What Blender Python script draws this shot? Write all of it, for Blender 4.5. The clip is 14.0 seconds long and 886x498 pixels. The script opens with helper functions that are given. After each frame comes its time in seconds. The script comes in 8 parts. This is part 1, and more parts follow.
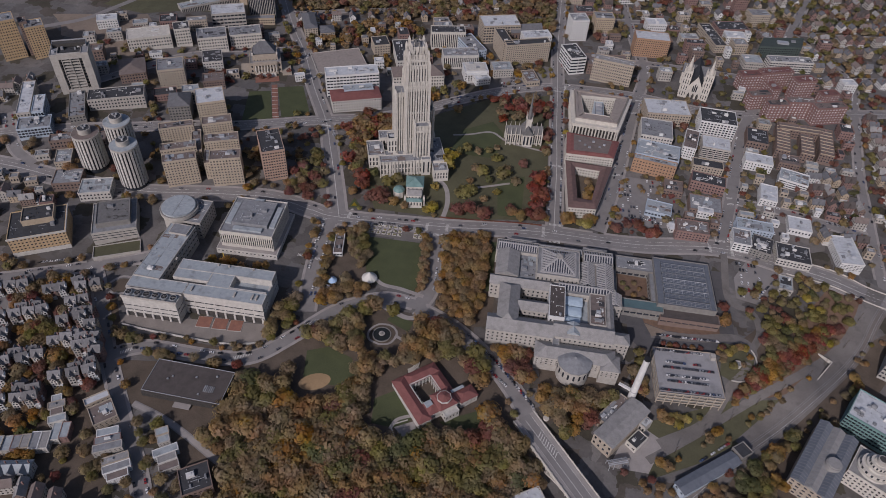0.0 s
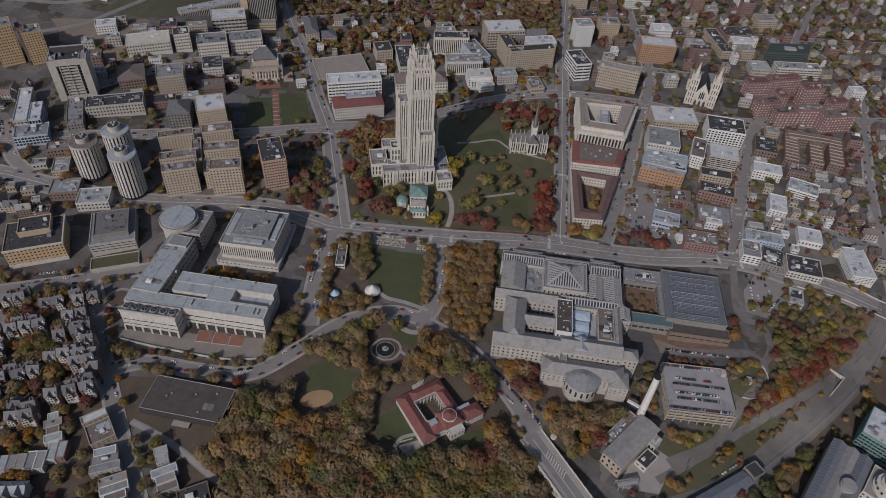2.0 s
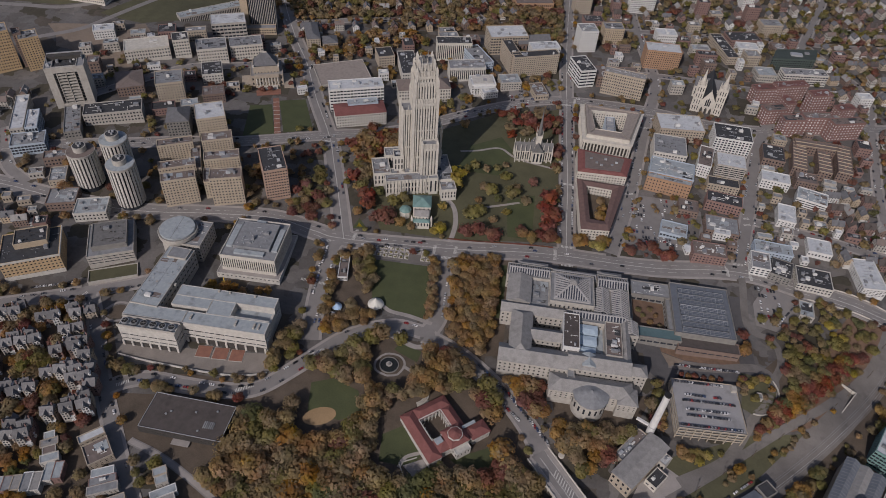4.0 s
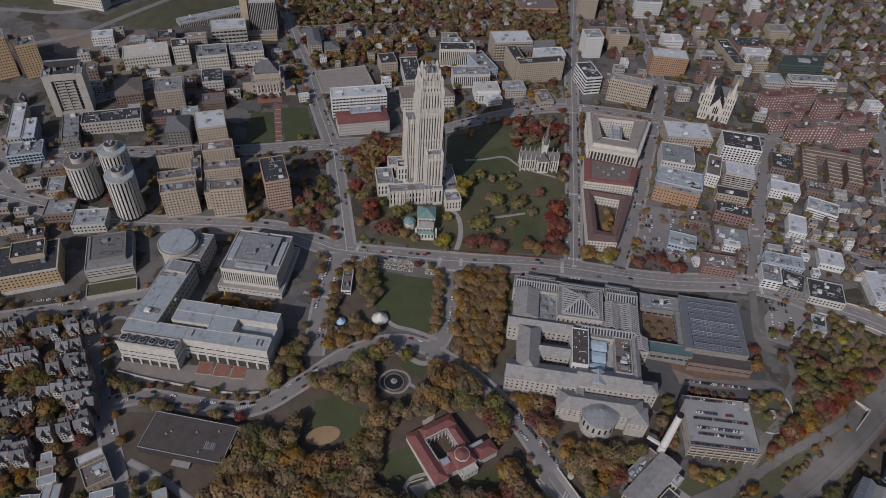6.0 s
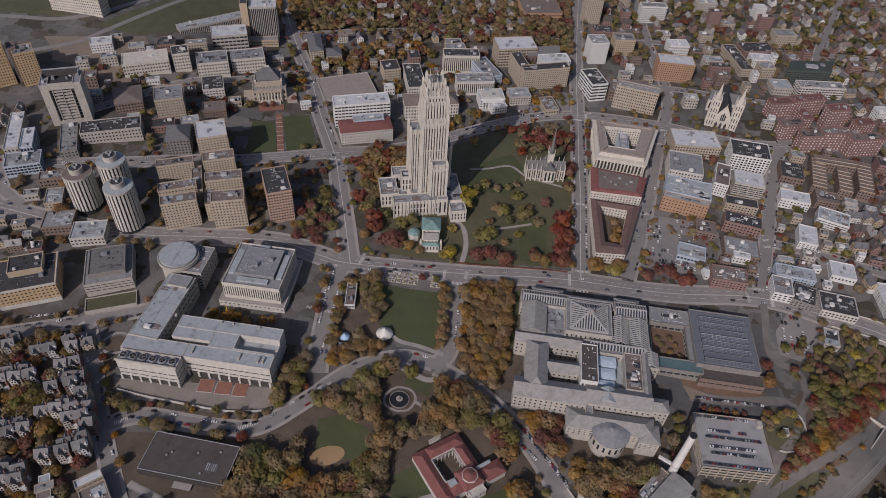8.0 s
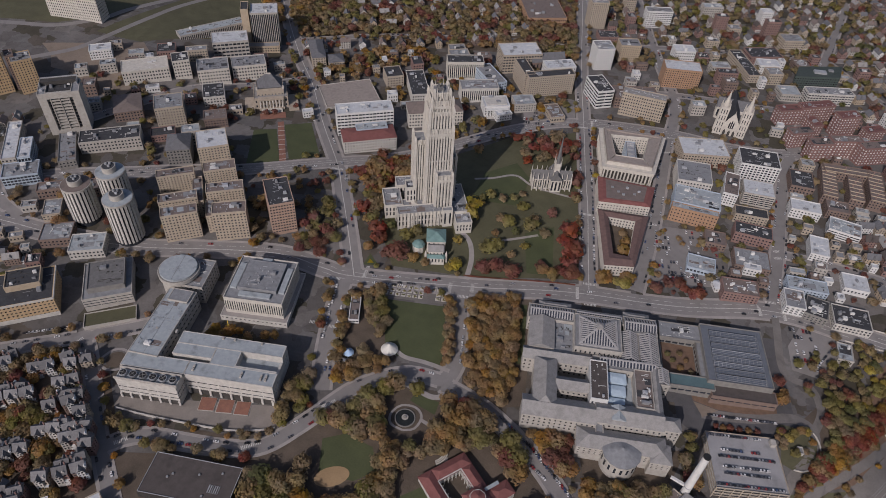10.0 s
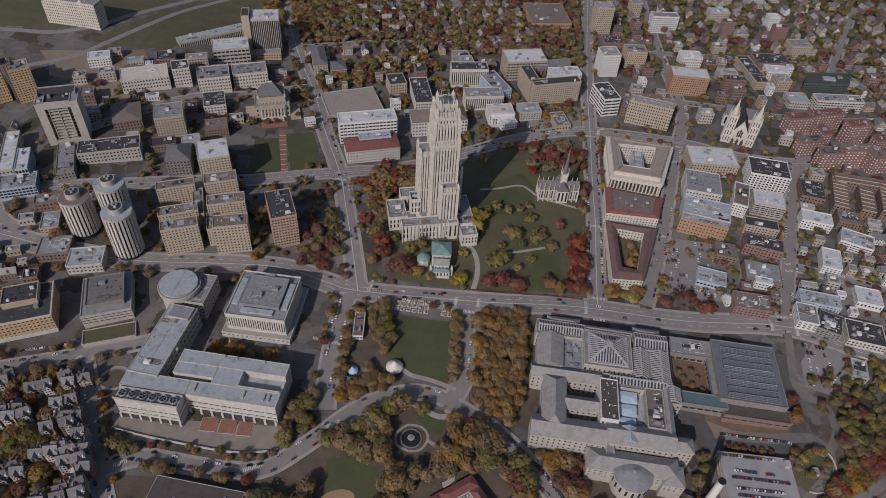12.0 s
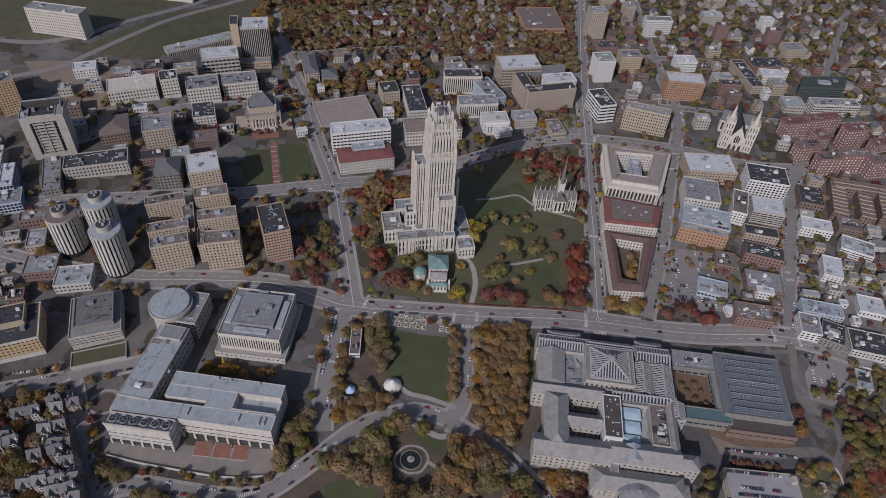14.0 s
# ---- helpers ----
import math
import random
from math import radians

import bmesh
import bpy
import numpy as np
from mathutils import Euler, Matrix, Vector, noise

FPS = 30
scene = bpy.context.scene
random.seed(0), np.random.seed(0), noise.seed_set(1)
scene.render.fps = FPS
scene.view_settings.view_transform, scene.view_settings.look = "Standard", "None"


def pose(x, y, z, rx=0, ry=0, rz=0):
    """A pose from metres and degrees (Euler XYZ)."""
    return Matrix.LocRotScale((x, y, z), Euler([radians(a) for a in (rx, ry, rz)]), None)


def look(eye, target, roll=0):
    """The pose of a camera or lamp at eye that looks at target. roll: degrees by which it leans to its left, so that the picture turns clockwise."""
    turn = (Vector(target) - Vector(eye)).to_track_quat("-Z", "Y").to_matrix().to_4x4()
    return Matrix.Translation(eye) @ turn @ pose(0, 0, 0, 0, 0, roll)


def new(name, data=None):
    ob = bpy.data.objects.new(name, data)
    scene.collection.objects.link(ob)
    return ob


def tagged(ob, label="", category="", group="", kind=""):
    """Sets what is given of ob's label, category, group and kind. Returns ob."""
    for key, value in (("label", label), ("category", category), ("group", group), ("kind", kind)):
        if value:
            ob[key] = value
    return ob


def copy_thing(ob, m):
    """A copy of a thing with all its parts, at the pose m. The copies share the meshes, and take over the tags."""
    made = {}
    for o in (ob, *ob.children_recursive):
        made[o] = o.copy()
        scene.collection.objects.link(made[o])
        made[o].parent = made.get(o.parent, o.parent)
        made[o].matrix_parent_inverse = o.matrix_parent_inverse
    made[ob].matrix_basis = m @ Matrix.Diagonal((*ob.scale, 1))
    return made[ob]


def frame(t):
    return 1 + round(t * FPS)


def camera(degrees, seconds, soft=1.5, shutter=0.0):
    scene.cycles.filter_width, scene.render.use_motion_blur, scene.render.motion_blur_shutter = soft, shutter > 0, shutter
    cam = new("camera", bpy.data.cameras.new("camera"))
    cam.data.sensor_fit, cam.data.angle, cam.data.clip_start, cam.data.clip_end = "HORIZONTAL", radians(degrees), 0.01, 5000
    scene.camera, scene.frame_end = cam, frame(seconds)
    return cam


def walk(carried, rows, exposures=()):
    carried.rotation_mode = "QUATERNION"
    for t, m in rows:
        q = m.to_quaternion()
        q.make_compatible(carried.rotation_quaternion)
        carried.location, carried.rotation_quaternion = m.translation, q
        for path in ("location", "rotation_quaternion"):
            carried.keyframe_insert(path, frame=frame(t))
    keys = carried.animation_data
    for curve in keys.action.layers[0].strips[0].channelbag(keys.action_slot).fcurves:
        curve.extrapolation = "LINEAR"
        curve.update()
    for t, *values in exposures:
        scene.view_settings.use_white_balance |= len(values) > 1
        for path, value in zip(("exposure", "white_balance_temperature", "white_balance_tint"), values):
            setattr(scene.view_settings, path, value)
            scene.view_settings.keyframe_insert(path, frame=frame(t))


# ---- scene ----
cam = camera(66.5, 14.0, soft=0.7)
METRES, EYE, TILT, LEAN, TURN = 126.0, 475.0, -3.5, -1.6, 6.8
ROWS = [
    (0.0, 0.0, 0.0, 0.0, 1.31, -40.53, -1.53),
    (0.5, -0.009, 0.0315, 0.0016, 1.32, -40.53, -1.56),
    (1.0, -0.0191, 0.0651, 0.0039, 1.33, -40.55, -1.57),
    (1.5, -0.0296, 0.0985, 0.0058, 1.34, -40.55, -1.6),
    (2.0, -0.0412, 0.1339, 0.0072, 1.33, -40.55, -1.62),
    (2.5, -0.0525, 0.1676, 0.0098, 1.32, -40.56, -1.65),
    (3.0, -0.0644, 0.1984, 0.0114, 1.3, -40.56, -1.68),
    (5.5, -0.1233, 0.3651, 0.0245, 1.21, -40.58, -1.75),
    (6.0, -0.1351, 0.399, 0.027, 1.2, -40.59, -1.74),
    (6.5, -0.1462, 0.4327, 0.0297, 1.18, -40.59, -1.72),
    (7.0, -0.157, 0.467, 0.0327, 1.17, -40.6, -1.7),
    (7.5, -0.169, 0.5007, 0.0356, 1.15, -40.6, -1.69),
    (8.0, -0.1795, 0.5324, 0.0383, 1.14, -40.6, -1.69),
    (10.5, -0.2358, 0.7032, 0.0517, 1.09, -40.63, -1.64),
    (11.0, -0.2473, 0.7399, 0.0552, 1.08, -40.64, -1.61),
    (11.5, -0.2584, 0.7742, 0.0583, 1.07, -40.63, -1.61),
    (12.0, -0.2693, 0.8092, 0.0623, 1.05, -40.64, -1.61),
    (12.5, -0.2806, 0.8437, 0.0654, 1.0, -40.63, -1.61),
    (13.0, -0.2913, 0.8779, 0.0677, 0.71, -40.62, -1.6),
    (13.5, -0.3023, 0.9127, 0.0714, 0.38, -40.62, -1.58),
    (14.0, -0.3127, 0.9466, 0.0747, 0.03, -40.61, -1.55),
]
walk(cam, [(t, pose(0, 0, EYE, TILT, LEAN, TURN) @ pose(METRES * x, METRES * y, METRES * z, 90 + pitch, roll, yaw)) for t, x, y, z, yaw, pitch, roll in ROWS], exposures=[(0.0, -0.76, 6110, 22.6), (0.5, -0.901, 6060, 15.7), (1.0, -0.865, 6190, 16.2), (1.5, -0.726, 6480, 22.8), (2.0, -0.865, 6220, 17.2), (2.5, -0.865, 6160, 16.9), (3.0, -0.83, 6390, 20.2), (5.5, -0.692, 6190, 16.2), (6.0, -0.83, 6090, 16.7), (6.5, -0.83, 6090, 16.7), (7.0, -0.593, 6650, 7.8), (7.5, -0.692, 6530, 12.9), (8.0, -0.659, 6380, 21.8), (10.5, -0.692, 6290, 19.0), (11.0, -0.726, 6500, 11.9), (11.5, -0.726, 6460, 12.7), (12.0, -0.692, 6320, 20.0), (12.5, -0.726, 6150, 20.2), (13.0, -0.659, 6110, 22.6), (13.5, -0.626, 6050, 19.1), (14.0, -0.659, 6020, 19.7)])

# ---- light ----
SUN_AZ, SUN_EL = 202.0, 35.0      # clockwise from +y; height over the horizon
world = bpy.data.worlds.new("sky")
scene.world = world
world.use_nodes = True
wn = world.node_tree
sky = wn.nodes.new("ShaderNodeTexSky")
sky.sky_type, sky.sun_disc = "NISHITA", False
sky.sun_elevation, sky.sun_rotation = radians(SUN_EL), radians(SUN_AZ)
sky.air_density, sky.dust_density = 1.0, 2.0
wn.links.new(sky.outputs[0], wn.nodes["Background"].inputs[0])
wn.nodes["Background"].inputs[1].default_value = 0.106
sun_data = bpy.data.lights.new("sun", "SUN")
sun_data.energy, sun_data.angle, sun_data.color = 4.2, radians(0.53), (1.0, 0.945, 0.87)
sun = new("sun", sun_data)
sd = Vector((math.sin(radians(SUN_AZ)) * math.cos(radians(SUN_EL)), math.cos(radians(SUN_AZ)) * math.cos(radians(SUN_EL)), math.sin(radians(SUN_EL))))
sun.matrix_world = look(sd * 2000, (0, 0, 0))


# ---- materials ----
def mat(name, c1, c2=None, rough=0.85, scale=0.3, fine=3.0, bump=0.15, vary=0.0, island=0.0, metal=0.0, spec=0.3, stain=0.0):
    """Two noises (large blotches, fine grain) between two colours, brightness by object or island, stains and bump."""
    m = bpy.data.materials.new(name)
    m.use_nodes = True
    t = m.node_tree
    N, Lk = t.nodes, t.links
    b = N["Principled BSDF"]
    b.inputs["Roughness"].default_value, b.inputs["Metallic"].default_value = rough, metal
    b.inputs["Specular IOR Level"].default_value = spec
    c2 = c2 or tuple(v * 0.72 for v in c1)
    geo = N.new("ShaderNodeNewGeometry")
    n1, n2 = N.new("ShaderNodeTexNoise"), N.new("ShaderNodeTexNoise")
    n1.inputs["Scale"].default_value, n1.inputs["Detail"].default_value = scale, 5
    n2.inputs["Scale"].default_value, n2.inputs["Detail"].default_value = fine, 4
    for n in (n1, n2):
        Lk.new(geo.outputs["Position"], n.inputs["Vector"])
    add = N.new("ShaderNodeMath")
    add.operation = "MULTIPLY_ADD"
    Lk.new(n2.outputs[0], add.inputs[0])
    add.inputs[1].default_value = 0.5
    Lk.new(n1.outputs[0], add.inputs[2])
    ramp = N.new("ShaderNodeMapRange")
    ramp.inputs[1].default_value, ramp.inputs[2].default_value = 0.5, 1.0
    Lk.new(add.outputs[0], ramp.inputs[0])
    mix = N.new("ShaderNodeMix")
    mix.data_type = "RGBA"
    Lk.new(ramp.outputs[0], mix.inputs[0])
    mix.inputs[6].default_value, mix.inputs[7].default_value = (*c1, 1), (*c2, 1)
    out = mix.outputs[2]
    if vary or island:
        hsv = N.new("ShaderNodeHueSaturation")
        mr = N.new("ShaderNodeMapRange")
        k = vary or island
        mr.inputs[3].default_value, mr.inputs[4].default_value = 1 - k, 1 + k
        if vary:
            Lk.new(N.new("ShaderNodeObjectInfo").outputs["Random"], mr.inputs[0])
        else:
            Lk.new(geo.outputs["Random Per Island"], mr.inputs[0])
        Lk.new(mr.outputs[0], hsv.inputs["Value"])
        Lk.new(out, hsv.inputs["Color"])
        out = hsv.outputs[0]
    if stain:
        n3 = N.new("ShaderNodeTexNoise")
        n3.inputs["Scale"].default_value, n3.inputs["Detail"].default_value = 0.12, 6
        Lk.new(geo.outputs["Position"], n3.inputs["Vector"])
        r3 = N.new("ShaderNodeMapRange")
        r3.inputs[1].default_value, r3.inputs[2].default_value = 0.55, 0.72
        r3.inputs[3].default_value, r3.inputs[4].default_value = 0.0, stain
        Lk.new(n3.outputs[0], r3.inputs[0])
        m3 = N.new("ShaderNodeMix")
        m3.data_type = "RGBA"
        Lk.new(r3.outputs[0], m3.inputs[0])
        Lk.new(out, m3.inputs[6])
        m3.inputs[7].default_value = (*(v * 0.45 for v in c1), 1)
        out = m3.outputs[2]
    Lk.new(out, b.inputs["Base Color"])
    if bump:
        bp = N.new("ShaderNodeBump")
        bp.inputs["Strength"].default_value, bp.inputs["Distance"].default_value = bump, 0.3
        Lk.new(n2.outputs[0], bp.inputs["Height"])
        Lk.new(bp.outputs[0], b.inputs["Normal"])
    return m


def add_lots(m):
    """Breaks a ground into lots of some 20 m: asphalt, gravel, worn grass and leaf-strewn yards."""
    t = m.node_tree
    N, Lk = t.nodes, t.links
    b = N["Principled BSDF"]
    old = b.inputs["Base Color"].links[0].from_socket
    geo = N.new("ShaderNodeNewGeometry")
    warp = N.new("ShaderNodeTexNoise")
    warp.inputs["Scale"].default_value = 0.15
    Lk.new(geo.outputs["Position"], warp.inputs["Vector"])
    vm = N.new("ShaderNodeVectorMath")
    vm.operation = "MULTIPLY_ADD"
    Lk.new(warp.outputs["Color"], vm.inputs[0])
    vm.inputs[1].default_value = (9, 9, 0)
    Lk.new(geo.outputs["Position"], vm.inputs[2])
    vor = N.new("ShaderNodeTexVoronoi")
    vor.distance = "CHEBYCHEV"
    vor.inputs["Scale"].default_value = 0.055
    Lk.new(vm.outputs[0], vor.inputs["Vector"])
    sep = N.new("ShaderNodeSeparateColor")
    Lk.new(vor.outputs["Color"], sep.inputs[0])
    ramp = N.new("ShaderNodeValToRGB")
    ramp.color_ramp.interpolation = "CONSTANT"
    cr = ramp.color_ramp
    cr.elements[0].color = (0.95, 0.95, 0.95, 1)
    cr.elements[1].position, cr.elements[1].color = 0.25, (0.80, 0.78, 0.76, 1)
    for p, c in ((0.42, (1.18, 1.16, 1.14, 1)), (0.58, (0.50, 0.47, 0.36, 1)), (0.74, (0.70, 0.63, 0.54, 1)), (0.88, (1.05, 1.02, 1.0, 1))):
        e = cr.elements.new(p)
        e.color = c
    Lk.new(sep.outputs[0], ramp.inputs[0])
    mul = N.new("ShaderNodeMix")
    mul.data_type, mul.blend_type = "RGBA", "MULTIPLY"
    mul.inputs[0].default_value = 1.0
    Lk.new(old, mul.inputs[6])
    Lk.new(ramp.outputs[0], mul.inputs[7])
    Lk.new(mul.outputs[2], b.inputs["Base Color"])


LIMESTONE = mat("limestone", (0.560, 0.535, 0.480), (0.435, 0.413, 0.368), stain=0.22)
PALE_STONE = mat("pale_stone", (0.555, 0.525, 0.465), (0.425, 0.400, 0.352), stain=0.2)
WHITE_STONE = mat("white_stone", (0.540, 0.520, 0.475), (0.389, 0.374, 0.342))
CONCRETE = mat("concrete", (0.42, 0.40, 0.36), (0.32, 0.30, 0.27), stain=0.3)
DARK_CONCRETE = mat("dark_concrete", (0.24, 0.23, 0.21), (0.17, 0.165, 0.155), stain=0.3)
TAN_BRICK = mat("tan_brick", (0.430, 0.350, 0.255), (0.33, 0.27, 0.195))
YELLOW_BRICK = mat("yellow_brick", (0.44, 0.375, 0.29), (0.355, 0.30, 0.232), stain=0.15)
SALMON_BRICK = mat("salmon_brick", (0.42, 0.295, 0.225), (0.33, 0.235, 0.182), stain=0.15)
GOLD_BRICK = mat("gold_brick", (0.47, 0.345, 0.205), (0.37, 0.27, 0.16))
PINK_BRICK = mat("pink_brick", (0.235, 0.140, 0.127), (0.178, 0.105, 0.095), stain=0.2)
RUST_ROOF = mat("rust_red_roof", (0.185, 0.088, 0.078), (0.135, 0.066, 0.060), stain=0.35)
LEAF_BED = mat("russet_leaf_bed", (0.185, 0.120, 0.082), (0.125, 0.082, 0.058), scale=0.2, fine=1.0, bump=0.5, stain=0.3)
BUFF_BRICK = mat("buff_brick", (0.400, 0.345, 0.275), (0.304, 0.262, 0.209))
ORANGE_BRICK = mat("orange_brick", (0.370, 0.235, 0.150), (0.281, 0.179, 0.114))
RED_BRICK = mat("red_brick", (0.255, 0.165, 0.145), (0.184, 0.119, 0.104))
BROWN_BRICK = mat("brown_brick", (0.210, 0.155, 0.130), (0.160, 0.118, 0.099))
WHITE_PAINT = mat("white_paint", (0.62, 0.62, 0.60), (0.51, 0.51, 0.49))
BLUE_PANEL = mat("blue_panel", (0.40, 0.46, 0.52), (0.32, 0.38, 0.44), rough=0.5)
DARK_PANEL = mat("dark_panel", (0.07, 0.065, 0.06), (0.05, 0.048, 0.045), rough=0.6)
GREY_ROOF = mat("grey_membrane_roof", (0.255, 0.262, 0.27), (0.18, 0.187, 0.195), stain=0.5)
LIGHT_ROOF = mat("light_membrane_roof", (0.350, 0.385, 0.400), (0.270, 0.300, 0.315), stain=0.75)
WHITE_ROOF = mat("white_membrane_roof", (0.53, 0.55, 0.56), (0.42, 0.44, 0.46), stain=0.45)
DARK_ROOF = mat("tar_roof", (0.060, 0.062, 0.066), (0.040, 0.041, 0.045), stain=0.3)
BROWN_ROOF = mat("brown_gravel_roof", (0.190, 0.155, 0.140), (0.144, 0.118, 0.106), stain=0.4)
HOUSE_SLATE = mat("weathered_house_slate", (0.185, 0.182, 0.184), (0.128, 0.126, 0.128), fine=1.2, stain=0.4, vary=0.25)
SLATE = mat("slate_roof", (0.150, 0.152, 0.160), (0.108, 0.109, 0.115), fine=1.2, stain=0.3)
STONE_SLATE = mat("pale_slate_roof", (0.295, 0.287, 0.276), (0.215, 0.210, 0.202), fine=1.2, stain=0.4)
RED_TILE = mat("red_tile_roof", (0.220, 0.090, 0.080), (0.167, 0.068, 0.061), fine=1.5, stain=0.3)
PATINA = mat("copper_patina", (0.170, 0.280, 0.265), (0.129, 0.213, 0.201), rough=0.6, stain=0.4)
GLASS = mat("window_glass", (0.035, 0.04, 0.05), (0.02, 0.024, 0.03), rough=0.12, bump=0, island=0.5, spec=0.6)
PALE_GLASS = mat("blinded_window_glass", (0.62, 0.61, 0.59), (0.36, 0.36, 0.36), rough=0.3, bump=0, island=0.5, spec=0.5)
DARK_BROWN_ROOF = mat("dark_brown_roof", (0.095, 0.082, 0.076), (0.070, 0.060, 0.056), stain=0.4)
WORN_YARD = mat("worn_yard_asphalt", (0.185, 0.172, 0.160), (0.130, 0.120, 0.110), scale=0.05, fine=0.8, stain=0.5)
SKYLIGHT = mat("skylight_glass", (0.055, 0.062, 0.080), (0.033, 0.037, 0.048), rough=0.2, bump=0, island=0.3, spec=0.6)
BLUE_SKYLIGHT = mat("frosted_skylight", (0.45, 0.55, 0.62), (0.36, 0.45, 0.52), rough=0.35, bump=0, island=0.12)
METAL = mat("galvanised_metal", (0.42, 0.43, 0.44), (0.30, 0.31, 0.32), rough=0.45, metal=0.3, vary=0.35)
BLACK = mat("black_metal", (0.03, 0.03, 0.03), (0.02, 0.02, 0.02), rough=0.5)
ASPHALT = mat("asphalt", (0.235, 0.222, 0.212), (0.193, 0.182, 0.174), scale=0.08, fine=1.5, stain=0.25)
PAVING = mat("paving", (0.340, 0.315, 0.295), (0.258, 0.239, 0.224), scale=0.1, fine=1.0, stain=0.25)
TERRACE_PAVING = mat("brown_terrace_paving", (0.255, 0.228, 0.202), (0.190, 0.170, 0.150), scale=0.1, fine=1.0, stain=0.3)
BRICK_PAVING = mat("brick_paving", (0.27, 0.13, 0.09), (0.20, 0.10, 0.075), fine=1.2)
GRASS = mat("autumn_grass", (0.077, 0.089, 0.041), (0.055, 0.064, 0.030), scale=0.06, fine=0.8, bump=0.4)
DRY_GRASS = mat("dry_grass", (0.104, 0.101, 0.058), (0.074, 0.071, 0.041), scale=0.05, fine=0.6, bump=0.4, stain=0.3)
LITTER = mat("leaf_litter", (0.125, 0.098, 0.074), (0.077, 0.061, 0.046), scale=0.07, fine=0.8, bump=0.5, stain=0.4)
DIRT = mat("bare_dirt", (0.235, 0.190, 0.150), (0.164, 0.133, 0.105), scale=0.05, fine=0.5, bump=0.4, stain=0.3)
CLAY = mat("ochre_infield_clay", (0.34, 0.235, 0.13), (0.27, 0.185, 0.10), scale=0.08, fine=0.8, stain=0.2)
BALLAST = mat("rail_ballast", (0.175, 0.155, 0.140), (0.126, 0.112, 0.101), fine=1.5)
URBAN = mat("worn_urban_ground", (0.152, 0.146, 0.142), (0.098, 0.092, 0.086), scale=0.035, fine=0.5, bump=0.2, stain=0.5)
add_lots(URBAN)
PAINT_LINE = mat("road_paint", (0.62, 0.61, 0.57), (0.45, 0.44, 0.41))
BARK = mat("bark", (0.10, 0.075, 0.055), (0.06, 0.045, 0.035))
LEAF = {
    "rust": mat("rust_foliage", (0.360, 0.225, 0.125), (0.275, 0.172, 0.095), rough=0.7, scale=0.25, fine=1.3, bump=0, island=0.09),
    "orange": mat("orange_foliage", (0.391, 0.218, 0.088), (0.291, 0.163, 0.066), rough=0.7, scale=0.25, fine=1.3, bump=0, island=0.09),
    "red": mat("red_foliage", (0.292, 0.086, 0.068), (0.210, 0.062, 0.050), rough=0.7, scale=0.25, fine=1.3, bump=0, island=0.09),
    "wine": mat("wine_foliage", (0.262, 0.108, 0.090), (0.194, 0.080, 0.068), rough=0.7, scale=0.25, fine=1.3, bump=0, island=0.09),
    "yellow": mat("yellow_foliage", (0.42, 0.31, 0.095), (0.31, 0.225, 0.07), rough=0.7, scale=0.25, fine=1.3, bump=0, island=0.09),
    "olive": mat("olive_foliage", (0.253, 0.209, 0.089), (0.189, 0.156, 0.067), rough=0.7, scale=0.25, fine=1.3, bump=0, island=0.09),
    "brown": mat("brown_foliage", (0.315, 0.228, 0.138), (0.240, 0.174, 0.105), rough=0.7, scale=0.25, fine=1.3, bump=0, island=0.09),
    "green": mat("dark_green_foliage", (0.172, 0.167, 0.078), (0.129, 0.125, 0.059), rough=0.7, scale=0.25, fine=1.3, bump=0, island=0.09),
}


def let_light_through(m, share=0.5):
    """Leaves pass part of the light to their far side."""
    t = m.node_tree
    b = t.nodes["Principled BSDF"]
    tl, mx = t.nodes.new("ShaderNodeBsdfTranslucent"), t.nodes.new("ShaderNodeMixShader")
    t.links.new(b.inputs["Base Color"].links[0].from_socket, tl.inputs["Color"])
    mx.inputs[0].default_value = share
    t.links.new(b.outputs[0], mx.inputs[1])
    t.links.new(tl.outputs[0], mx.inputs[2])
    t.links.new(mx.outputs[0], t.nodes["Material Output"].inputs[0])


def mottle(m):
    """Hue and brightness drift from crown to crown and from bough to bough."""
    t = m.node_tree
    N, Lk = t.nodes, t.links
    b = N["Principled BSDF"]
    old = b.inputs["Base Color"].links[0].from_socket
    geo = N.new("ShaderNodeNewGeometry")
    hsv = N.new("ShaderNodeHueSaturation")
    for scale, socket, lo, hi in ((0.075, "Hue", 0.497, 0.530), (0.11, "Value", 0.70, 1.34), (0.05, "Saturation", 0.86, 1.20)):
        n, r = N.new("ShaderNodeTexNoise"), N.new("ShaderNodeMapRange")
        n.inputs["Scale"].default_value, n.inputs["Detail"].default_value = scale, 3
        r.inputs[1].default_value, r.inputs[2].default_value = 0.32, 0.68
        r.inputs[3].default_value, r.inputs[4].default_value = lo, hi
        Lk.new(geo.outputs["Position"], n.inputs["Vector"])
        Lk.new(n.outputs[0], r.inputs[0])
        Lk.new(r.outputs[0], hsv.inputs[socket])
    Lk.new(old, hsv.inputs["Color"])
    Lk.new(hsv.outputs[0], b.inputs["Base Color"])


